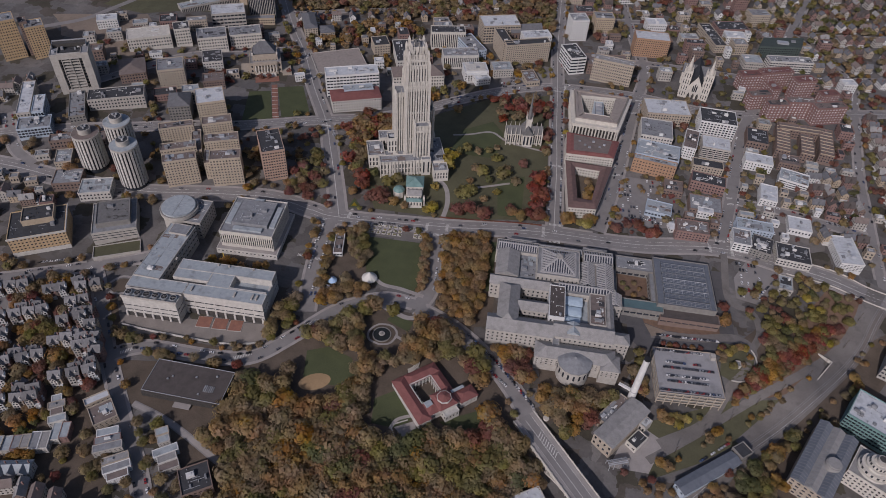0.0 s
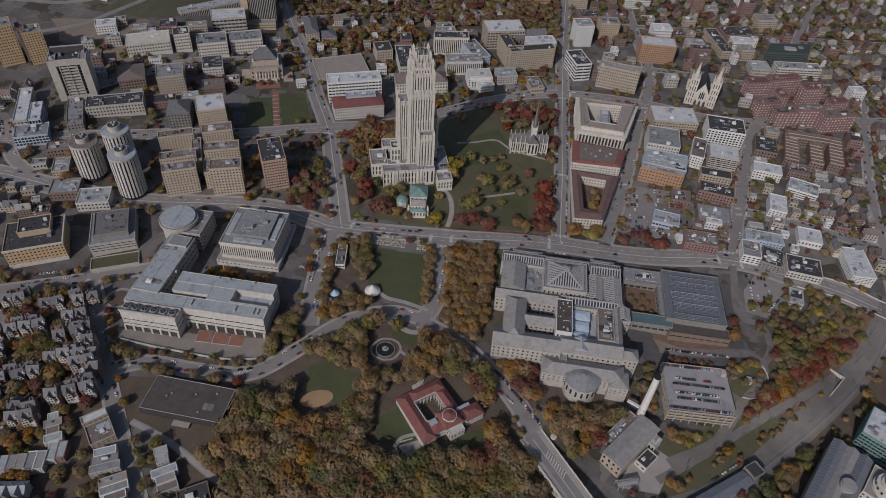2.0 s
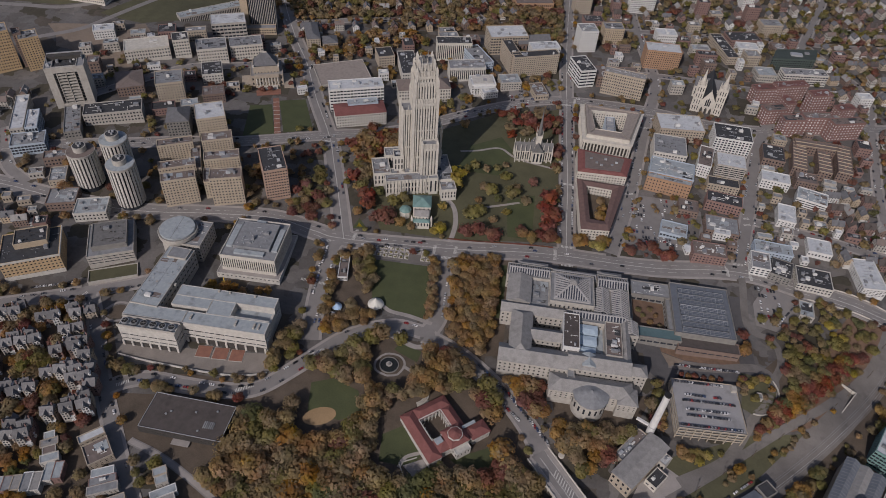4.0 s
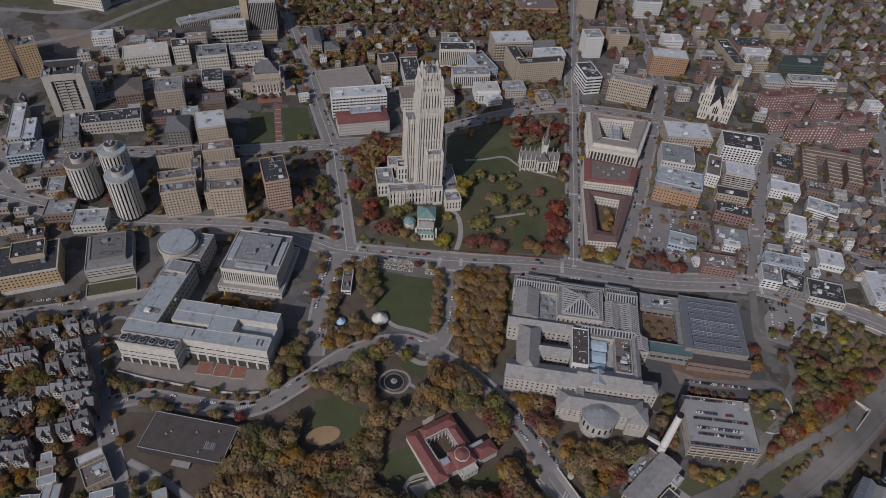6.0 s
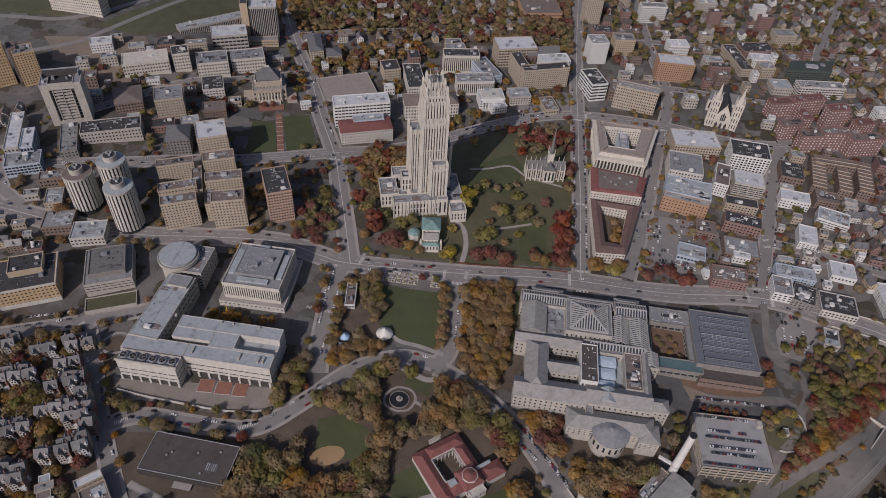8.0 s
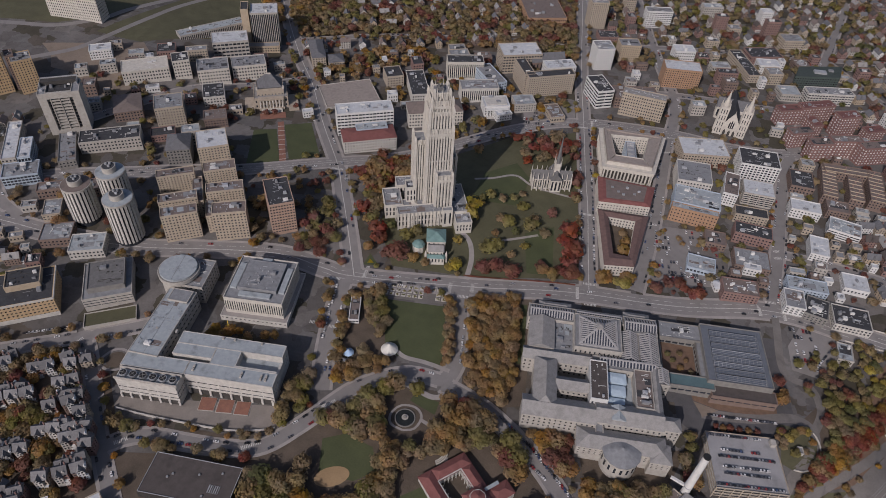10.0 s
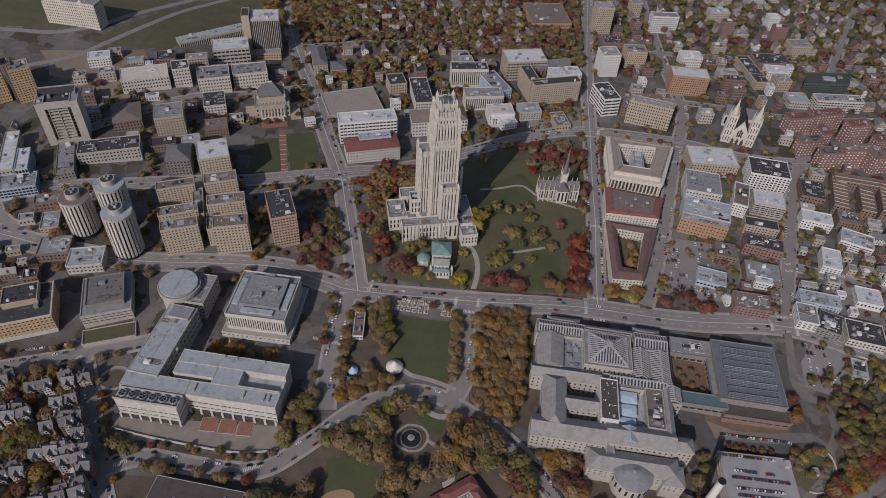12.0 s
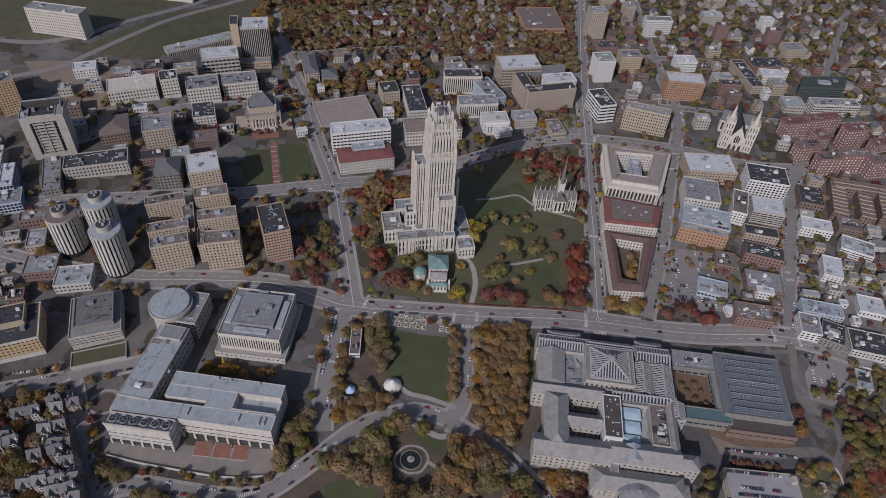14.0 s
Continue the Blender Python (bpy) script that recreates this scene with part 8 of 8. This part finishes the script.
def woods(poly, gap, colours, size=(0.9, 1.3), single=False, keep=1.0, off_road=1.5):
    """Trees over an outline, gap metres apart, in the given colours."""
    xs, ys = [p[0] for p in poly], [p[1] for p in poly]
    colours = sorted(colours, key=HUES.index)
    y = min(ys)
    while y < max(ys):
        x = min(xs)
        while x < max(xs):
            px, py = x + tr.uniform(-0.45, 0.45) * gap, y + tr.uniform(-0.45, 0.45) * gap
            if inside(px, py, poly) and tr.random() < keep and not any(inside(px, py, o) for o in OPEN) and is_free(px, py) and road_gap(px, py) > off_road and all((px - a) ** 2 + (py - b) ** 2 > c * c for a, b, c in CLEAR):
                plant(px, py, stand_colour(px, py, colours), tr.uniform(*size), single)
            x += gap
        y += gap * 0.9


CLEAR += [(-83, 371, 12), (5, 298, 12), (-108, 433, 7), (-140, 420, 7), (-148, 473, 9)]
OPEN += [[(-147, 348), (-126, 352), (-100, 343), (-93, 322), (-106, 300), (-128, 291), (-146, 296), (-151, 312)],
         [(-82, 308), (-58, 322), (-34, 296), (-40, 268), (-62, 268), (-80, 276)],
         [(-98, 384), (-62, 402), (-54, 392), (-58, 356), (-70, 342), (-84, 352), (-98, 358)],
         [(-264, 281), (-190, 278), (-184, 262), (-212, 250), (-252, 262)],
         [(-22, 296), (-4, 304), (12, 314), (18, 304), (2, 284), (-14, 284)]]
woods([(-261, 276), (-227, 252), (-173, 227), (-174, 195), (-60, 180), (60, 215), (76, 254), (37, 295), (7, 315), (-36, 287), (-65, 318), (-108, 310), (-143, 300), (-188, 307), (-192, 279)], 8.0, ["olive", "green", "olive", "brown", "rust", "olive", "brown", "brown", "rust", "orange", "rust", "wine"], (0.85, 1.4))
woods([(-47, 505), (1, 511), (4, 424), (-10, 388), (-37, 404)], 7.4, ["rust", "rust", "brown", "rust", "orange"], (0.7, 0.95), True)
woods([(-143, 498), (-129, 504), (-113, 449), (-120, 444), (-134, 465)], 6.0, ["brown", "olive", "rust", "brown"], (0.6, 0.85), True)
woods([(-158, 491), (-150, 493), (-146, 440), (-153, 429), (-156, 410), (-162, 407)], 6.0, ["brown", "rust", "brown"], (0.5, 0.7), True, 0.95, -1.0)
woods([(-182, 502), (-174, 503), (-170, 446), (-178, 444)], 7.0, ["brown", "rust", "wine"], (0.45, 0.65), True, 0.9, -1.5)
woods([(-157, 430), (-112, 426), (-102, 416), (-146, 393)], 7.0, ["rust", "orange", "rust", "brown"], (0.65, 0.85), True)
woods([(-67, 497), (-58, 499), (-51, 428), (-60, 428)], 4.8, ["rust", "brown", "brown"], (0.55, 0.72), True, off_road=-0.8)
woods([(-145, 378), (-106, 398), (-45, 400), (-22, 385), (22, 357), (9, 338), (-27, 353), (-63, 334), (-87, 309), (-152, 302), (-148, 355)], 9.5, ["brown", "rust", "brown", "olive", "olive", "wine", "rust"], (0.85, 1.3), True)
woods([(9, 385), (50, 378), (53, 340), (30, 352)], 8, ["orange", "rust", "wine", "orange"], (0.8, 1.1), True)
woods([(56, 360), (118, 345), (156, 370), (135, 352), (106, 325), (106, 310), (83, 299), (60, 318)], 8, ["brown", "orange", "rust", "olive", "brown", "wine"], (0.8, 1.1))
woods([(-186, 370), (-170, 402), (-150, 365), (-178, 336)], 7.5, ["olive", "brown", "rust"], (0.8, 1.0), True)
woods([(-310, 334), (-180, 340), (-182, 333), (-300, 327)], 10, ["olive", "brown", "orange"], (0.4, 0.6), True, 0.7, 0.5)
woods([(-270, 420), (-205, 424), (-205, 430), (-270, 428)], 8, ["orange"], (0.6, 0.75), True)
for px, py, c, s in ((-268, 548, "brown", 0.9), (-262, 530, "orange", 0.8), (-214, 575, "wine", 0.9), (-222, 545, "rust", 0.8), (-208, 600, "olive", 0.9), (-262, 585, "brown", 0.7), (-256, 610, "wine", 0.7)):
    plant(px, py, c, s, True)
woods([(-187, 680), (-136, 696), (-127, 656), (-152, 643), (-172, 612), (-178, 640)], 9.0, ["rust", "red", "brown", "orange", "olive", "wine"], (0.9, 1.25), True)
woods([(-172, 616), (-152, 640), (-146, 600), (-158, 580)], 9.0, ["olive", "brown", "orange"], (0.8, 1.1), True)
TOWER_TREES = ((-183, 652, "red", 1.1), (-170, 660, "rust", 1.1), (-166, 668, "wine", 1.1), (-166, 686, "red", 1.2), (-156, 649, "yellow", 1.0), (-168, 597, "red", 1.2), (-160, 584, "rust", 0.9), (-148, 571, "red", 1.45), (-143, 558, "red", 1.2), (-152, 547, "rust", 0.9), (-122, 544, "wine", 1.5), (-132, 541, "wine", 1.0),
               (-106, 542, "orange", 0.9), (-94, 537, "rust", 0.8), (-118, 568, "olive", 0.95), (-108, 574, "olive", 0.9), (-135, 577, "green", 1.0), (-25, 543, "wine", 1.45), (-10, 541, "wine", 1.2), (-38, 540, "wine", 1.1), (-64, 540, "yellow", 0.95), (-33, 569, "olive", 1.1), (-12, 562, "rust", 0.8), (-26, 612, "brown", 1.0), (5, 606, "olive", 1.35),
               (44, 603, "red", 1.35), (40, 590, "red", 1.2), (49, 578, "red", 1.4), (44, 562, "red", 1.2), (47, 545, "wine", 1.4), (36, 548, "wine", 1.0), (-197, 532, "wine", 0.9), (-216, 530, "wine", 0.9), (-186, 552, "olive", 0.9), (-189, 570, "brown", 0.9), (100, 590, "orange", 0.9), (101, 603, "orange", 0.85), (100, 616, "rust", 0.7))
for px, py, c, s in TOWER_TREES:
    plant(px, py, c, s, True)
for px, py, c, s in ((-58, 608, "yellow", 1.3), (-57, 622, "yellow", 1.4), (-66, 572, "yellow", 0.7), (-70, 536, "yellow", 0.7), (-40, 646, "olive", 0.9), (-27, 642, "brown", 0.8), (-14, 648, "olive", 0.8), (8, 617, "brown", 1.0), (-4, 634, "olive", 0.9), (-17, 606, "olive", 1.2), (-37, 567, "olive", 1.1), (-25, 572, "olive", 1.0), (1, 578, "yellow", 0.7), (-10, 596, "green", 0.8), (-61, 725, "rust", 0.9), (20, 600, "brown", 0.8), (26, 628, "wine", 0.9), (-30, 590, "rust", 0.7), (-48, 640, "olive", 0.7), (-6, 655, "brown", 0.7)):
    plant(px, py, c, s, True)
woods([(8, 552), (30, 556), (30, 536), (10, 536)], 9.5, ["wine", "rust", "brown"], (0.7, 0.95), True, 0.8)
woods([(-23, 770), (55, 780), (55, 735), (10, 706), (-10, 716)], 12, ["wine", "brown", "wine", "red", "brown"], (0.75, 1.1), True, 0.8)
woods([(48, 700), (56, 730), (57, 640), (50, 640)], 9, ["wine", "wine", "brown"], (0.8, 1.1), True)
woods([(72, 800), (77, 800), (76, 560), (72, 560)], 9, ["yellow", "yellow", "orange"], (0.5, 0.7), True, off_road=0.3)
woods([(72, 556), (110, 556), (104, 541), (72, 541)], 8, ["orange", "yellow", "orange"], (0.8, 1.0), True)
woods([(119, 560), (186, 553), (182, 544), (118, 540)], 9, ["wine", "brown", "wine"], (0.6, 0.9), True, 0.8)
woods([(-105, 770), (-60, 790), (-60, 730), (-100, 715)], 11, ["orange", "red", "olive"], (0.7, 1.0), True, 0.6)
woods([(-229, 567), (-196, 636), (-176, 560), (-212, 530)], 10, ["olive", "brown", "wine", "olive"], (0.7, 1.0), False, 0.85)
woods([(236, 473), (317, 530), (376, 500), (347, 458), (279, 386), (218, 362), (251, 403), (258, 442)], 8.0, ["olive", "olive", "brown", "yellow", "olive", "brown", "wine", "green"], (0.45, 0.8), False, 0.85)
woods([(271, 409), (323, 464), (331, 456), (282, 400), (248, 374), (225, 363), (221, 375), (239, 383), (259, 402)], 6.0, ["red", "rust", "red", "orange", "red"], (0.6, 0.85), False, 1.0, 0.3)
woods([(244, 424), (262, 444), (282, 454), (286, 440), (262, 430), (246, 416)], 7.5, ["yellow", "olive", "orange"], (0.5, 0.75), False, 0.8, 0.3)
woods([(-309, 328), (-259, 328), (-193, 326), (-194, 315), (-252, 312), (-300, 312)], 7.5, ["brown", "olive", "wine", "brown"], (0.55, 0.85), True, 0.9, 0.8)
woods([(-262, 276), (-222, 268), (-196, 256), (-200, 250), (-240, 258)], 8, ["olive", "green", "brown"], (0.5, 0.8), False, 0.8, 0.8)
woods([(160, 312), (215, 346), (300, 414), (352, 470), (348, 474), (290, 420), (205, 350)], 6, ["brown", "rust", "olive", "orange"], (0.35, 0.55), False, 0.55, 0.2)
woods([(180, 296), (240, 343), (305, 398), (360, 470), (356, 474), (300, 404), (232, 345), (176, 302)], 5.5, ["rust", "brown", "orange", "olive"], (0.3, 0.45), False, 0.3, 0.2)
woods([(215, 296), (262, 336), (330, 410), (395, 480), (400, 474), (335, 398), (270, 325), (220, 285)], 7, ["olive", "brown", "rust", "olive"], (0.3, 0.5), False, 0.3, 0.2)
woods([(222, 378), (236, 386), (240, 402), (228, 412), (214, 410)], 7, ["orange", "yellow", "brown", "olive"], (0.4, 0.6), False, 0.6, 0.2)
woods([(166, 428), (222, 430), (230, 442), (222, 446), (214, 438), (166, 432)], 6, ["wine", "brown", "rust", "orange"], (0.35, 0.5), False, 0.9, 0.2)
woods([(226, 300), (300, 368), (304, 352), (262, 300), (240, 262), (190, 240)], 8, ["olive", "orange", "brown", "green"], (0.6, 0.9))
woods([(150, 306), (220, 336), (180, 300), (150, 278)], 7, ["brown", "rust", "orange"], (0.45, 0.7), False, 0.7)
woods([(155, 335), (200, 352), (215, 345), (185, 325)], 8, ["yellow", "olive", "orange"], (0.5, 0.75), False, 0.7)
woods([(-505, 520), (-450, 523), (-447, 508), (-488, 500)], 8, ["orange"], (0.7, 0.9), False, 0.9, 0.3)
woods([(-342, 880), (-185, 954), (-113, 932), (-214, 866), (-249, 866)], 12, ["olive", "wine", "rust", "orange"], (0.7, 1.1), False, 0.8)
woods([(-350, 960), (-20, 975), (55, 960), (55, 1420), (-520, 1420), (-420, 1080)], 10.5, ["wine", "brown", "wine", "brown", "olive", "brown", "rust", "olive"], (0.7, 1.1), False, 0.9, 0.5)
woods([(-420, 1010), (-350, 960), (-340, 1040), (-420, 1080)], 10, ["orange", "rust"], (0.9, 1.2), False, 0.9)
woods([(80, 960), (700, 960), (800, 1450), (80, 1450)], 13, ["olive", "brown", "olive", "wine", "green", "brown"], (0.6, 1.0), False, 0.6, 0.5)
woods([(180, 560), (560, 560), (560, 960), (180, 960)], 13, ["olive", "brown", "wine", "olive", "wine", "green"], (0.4, 0.8), False, 0.45, 0.5)
woods([(-450, 395), (-340, 375), (-300, 300), (-300, 180), (-450, 180)], 8.0, ["wine", "brown", "wine", "olive", "orange", "brown"], (0.5, 0.9), False, 0.85, 1.0)
for px, py, c, s in ((-368, 322, "olive", 1.15), (-343, 296, "orange", 1.1), (-363, 305, "brown", 1.1), (-362, 343, "brown", 0.9), (-374, 312, "olive", 0.9), (-350, 284, "wine", 0.9), (-398, 352, "wine", 0.8), (-352, 318, "brown", 0.85)):
    plant(px, py, c, s, False)
for px, py, c, s in ((137, 464, "olive", 0.42), (143, 457, "orange", 0.4), (149, 466, "rust", 0.45), (144, 473, "brown", 0.42), (133, 470, "olive", 0.38), (152, 455, "brown", 0.38), (168, 408, "wine", 0.42), (174, 407, "rust", 0.4), (180, 408, "wine", 0.42), (187, 407, "wine", 0.4), (194, 407, "rust", 0.42), (201, 407, "wine", 0.42), (216, 404, "rust", 0.5), (220, 410, "wine", 0.5), (224, 404, "yellow", 0.6), (229, 408, "yellow", 0.65), (235, 412, "orange", 0.6), (240, 412, "yellow", 0.55), (219, 396, "brown", 0.5), (244, 404, "orange", 0.45), (225.2, 439.3, "orange", 1.0), (229, 447, "orange", 0.7), (228, 460, "wine", 0.75), (252, 459, "wine", 0.6), (258, 424, "wine", 0.7), (262, 430, "red", 0.6)):
    plant(px, py, c, s, False)
woods([(-640, 380), (-430, 380), (-430, 600), (-640, 600)], 12, ["rust", "brown", "wine", "olive"], (0.4, 0.8), False, 0.6, 0.3)
woods([(-420, 690), (-240, 780), (-230, 860), (-420, 800)], 12, ["wine", "brown", "olive"], (0.4, 0.75), False, 0.6, 0.5)
woods([(-420, 480), (-240, 500), (-200, 640), (-420, 690)], 12, ["brown", "olive", "wine", "rust"], (0.4, 0.75), False, 0.55, 0.5)
woods([(-560, 620), (-420, 690), (-420, 800), (-560, 760)], 14, ["brown", "olive", "wine"], (0.4, 0.7), False, 0.5, 0.5)
woods([(-330, 780), (60, 820), (60, 960), (-330, 940)], 12, ["wine", "brown", "olive", "rust", "orange"], (0.5, 0.9), False, 0.55, 0.5)
woods([(110, 545), (240, 545), (260, 860), (130, 860)], 13, ["wine", "brown", "olive", "rust"], (0.35, 0.6), False, 0.45, 0.5)
woods([(-345, 268), (-300, 275), (-268, 240), (-240, 262), (-168, 240), (-160, 205), (-210, 196), (-345, 190)], 10.5, ["olive", "brown", "wine", "green", "brown"], (0.45, 0.8), False, 0.6, 1.5)
# brush along the tracks and the bank below the college
woods([(214, 262), (262, 312), (300, 352), (322, 378), (345, 420), (352, 414), (330, 366), (296, 340), (262, 300), (240, 262)], 7.5, ["olive", "green", "brown", "orange", "wine"], (0.55, 0.9), False, 0.9, -4.0)
woods([(120, 285), (148, 268), (190, 262), (230, 296), (222, 304), (180, 276)], 7.5, ["brown", "rust", "wine"], (0.4, 0.7), False, 0.8, -4.0)
woods([(140, 398), (152, 398), (150, 350), (136, 360)], 7.0, ["olive", "brown", "rust"], (0.5, 0.8), False, 0.9, 0.0)
woods([(-800, 1060), (-500, 1070), (-400, 1450), (-900, 1450)], 11, ["brown", "rust", "wine", "olive"], (0.8, 1.2), False, 0.8, 0.5)

# trees along the streets
for n, (pts, width, wk, line) in enumerate(ROADS):
    if not wk:
        continue
    for s in (-1, 1):
        for i in range(1, len(line) - 1, 3):
            t = (line[i + 1] - line[i - 1]).normalized()
            q = line[i] + Vector((t.y, -t.x, 0)) * s * (width / 2 + 3.4)
            if tr.random() < 0.38 and not (n == 0 and -60 < q.x < 250) and is_free(q.x, q.y) and road_gap(q.x, q.y) > 1.5:
                plant(q.x, q.y, tr.choice(("rust", "brown", "olive", "wine", "brown", "orange")), tr.uniform(0.4, 0.65), False)

for (colour, near), items in MASS.items():
    off = np.cumsum([0] + [len(v) for v, _ in items[:-1]])
    V = np.concatenate([v for v, _ in items])
    F = np.concatenate([f + o for (_, f), o in zip(items, off)])
    ob = new("autumn_woods", tri_mesh("autumn_woods", V, F, LEAF[colour]))
    tagged(ob, f"woods of {TREE_WORD[colour]} autumn trees", "trees", kind="stuff")


# ---- cars ----
def car_model(colour):
    t = new("car")
    tagged(t, f"{colour} parked car on the asphalt", "car", "cars")
    b = Shape().prism([(-0.9, -2.2), (0.9, -2.2), (0.9, 2.2), (-0.9, 2.2)], 0.35, 0.85, [(-0.86, -2.15), (0.86, -2.15), (0.86, 2.15), (-0.86, 2.15)])
    b.prism([(-0.72, -0.9), (0.72, -0.9), (0.72, 0.5), (-0.72, 0.5)], 1.38, 1.46, [(-0.66, -0.8), (0.66, -0.8), (0.66, 0.4), (-0.66, 0.4)])
    part("body", b, CAR_PAINT[colour], t)
    part("glasshouse", Shape().prism([(-0.84, -1.6), (0.84, -1.6), (0.84, 1.1), (-0.84, 1.1)], 0.85, 1.38, [(-0.72, -0.9), (0.72, -0.9), (0.72, 0.5), (-0.72, 0.5)]), GLASS, t)
    wm = Shape()
    n = 10
    A = [2 * math.pi * i / n for i in range(n)]
    wm.v = [(s, 0.33 * math.cos(a), 0.33 * math.sin(a)) for s in (-0.1, 0.1) for a in A]
    wm.f = [(i, (i + 1) % n, n + (i + 1) % n, n + i) for i in range(n)] + [tuple(range(n))[::-1], tuple(range(n, 2 * n))]
    me = poly_mesh("wheel", wm.v, wm.f, TYRE)
    for x, y in ((-0.82, -1.35), (0.82, -1.35), (0.82, 1.35), (-0.82, 1.35)):
        o = new("wheel", me)
        o.parent, o.location = t, (x, y, 0.33)
    return t


CARS = {c: car_model(c) for c in CAR_PAINT if c != "yellow"}
CAR_USED, CAR_COUNT, FAR_CARS = set(), [0], []
cr_ = random.Random(3)


def park(x, y, rot, z=None):
    c = cr_.choice(("white", "silver", "black", "black", "grey", "grey", "silver", "white", "black", "grey", "white", "silver", "black", "red", "blue"))
    m = pose(x, y, (gz(x, y) + 0.36) if z is None else z, 0, 0, rot)
    if CAR_COUNT[0] >= 255:
        for o in CARS[c].children:
            FAR_CARS.append((o.data, m @ Matrix.Translation(o.location)))
        return
    CAR_COUNT[0] += 1
    if c not in CAR_USED:
        CAR_USED.add(c)
        CARS[c].matrix_world = m
    else:
        copy_thing(CARS[c], m)


def parked_row(x0, y0, x1, y1, turn, step, keep=0.85, z=None):
    L = math.hypot(x1 - x0, y1 - y0)
    along = math.degrees(math.atan2(y1 - y0, x1 - x0))
    for i in range(int(L / step)):
        if cr_.random() < keep:
            f = (i + 0.5) * step / L
            park(x0 + (x1 - x0) * f, y0 + (y1 - y0) * f, along + turn + cr_.uniform(-2, 2), z)


for gx, gy, ge, gk in ((160, 396, 200, 0.9), (165, 383.5, 197, 0.85), (165, 377.8, 209, 0.92), (167, 369.2, 203, 0.88), (167, 363.6, 204, 0.88), (160, 353.6, 211, 0.95)):
    parked_row(gx, gy, ge, gy + (ge - gx) * 0.035, 90, 2.65, gk, GARAGE_TOP + 0.02)
parked_row(164, 418.6, 218, 417.8, 90, 2.7, 0.92)
parked_row(164, 407, 206, 408, 90, 2.7, 0.7)
parked_row(-20, 384, 34, 336, -90, 5.8, 0.7)
parked_row(-8, 386, 20, 363, 68, 3.2, 0.85)
parked_row(20, 363, 57, 320, 68, 3.2, 0.92)
parked_row(-140, 507, -66, 512, -90, 6.2, 0.8)
parked_row(-120, 519, -66, 522, -90, 7, 0.5)
parked_row(-46, 430, -48, 500, -90, 6.2, 0.85)
parked_row(58.5, 560, 57, 790, -90, 6.2, 0.7)
parked_row(71, 560, 69, 790, -90, 6.2, 0.5)
parked_row(-171, 500, -168, 430, -90, 6.5, 0.7)
parked_row(-158, 500, -158, 400, -90, 7.5, 0.4)
parked_row(-290, 319, -200, 322, -90, 6.4, 0.5)
parked_row(125, 600, 152, 760, -90, 6.4, 0.6)
parked_row(192, 302, 222, 326, 90, 4.2, 0.7)
parked_row(-420, 396, -385, 410, 90, 3.0, 0.8)
parked_row(-195, 640, -240, 735, -90, 6.5, 0.6)
parked_row(-262, 745, -310, 860, -90, 6.5, 0.6)
parked_row(140, 570, 175, 570, 90, 3.2, 0.5)
parked_row(265, 480, 290, 512, 90, 3.4, 0.5)
parked_row(252, 560, 285, 700, -90, 6.5, 0.5)
# kerbside rows along the other streets
for n, (pts, width, wk, line) in enumerate(ROADS):
    if width > 14.5 or not wk or n in (4, 5):
        continue
    for s in (-1, 1):
        for i in range(2, len(line) - 2, 2):
            if cr_.random() < 0.42:
                t = (line[i + 1] - line[i - 1]).normalized()
                q = line[i] + Vector((t.y, -t.x, 0)) * s * (width / 2 - 1.2)
                if all(k == n or float(np.sqrt(((r[0] - (q.x, q.y)) ** 2).sum(1)).min()) > r[1] / 2 + 4 for k, r in enumerate(ROADS)):
                    park(q.x, q.y, math.degrees(math.atan2(t.y, t.x)) - 90)
# moving lanes
for n in (0, 1, 7):
    line, width = ROADS[n][3], ROADS[n][1]
    for i in range(3, len(line) - 3):
        if cr_.random() < 0.16:
            t = (line[i + 1] - line[i - 1]).normalized()
            q = line[i] + Vector((t.y, -t.x, 0)) * cr_.choice((-1, 1)) * width * cr_.choice((0.14, 0.34))
            park(q.x, q.y, math.degrees(math.atan2(t.y, t.x)) - 90)
for lot in ((136, 600, 150, 636), (168, 605, 206, 636), (130, 566, 200, 596), (272, 572, 325, 598), (-12, 800, 14, 838), (248, 480, 270, 522), (345, 600, 395, 640), (-430, 690, -400, 720)):
    for gy in np.arange(lot[1], lot[3], 7.5):
        for gx in np.arange(lot[0], lot[2], 3.0):
            if cr_.random() < 0.5 and is_free(gx, gy):
                park(gx, gy, 0)


def far_cars():
    V, F, M, mats, n = [], [], [], [], 0
    for me, m in FAR_CARS:
        mt = me.materials[0]
        if mt not in mats:
            mats.append(mt)
        V += [tuple(m @ v.co) for v in me.vertices]
        F += [tuple(i + n for i in p.vertices) for p in me.polygons]
        M += [mats.index(mt)] * len(me.polygons)
        n += len(me.vertices)
    me = bpy.data.meshes.new("street_cars")
    me.from_pydata(V, [], F)
    for mt in mats:
        me.materials.append(mt)
    me.polygons.foreach_set("material_index", M)
    me.update()
    tagged(new("street_cars", me), "cars parked along the farther streets", "cars", kind="stuff")


far_cars()
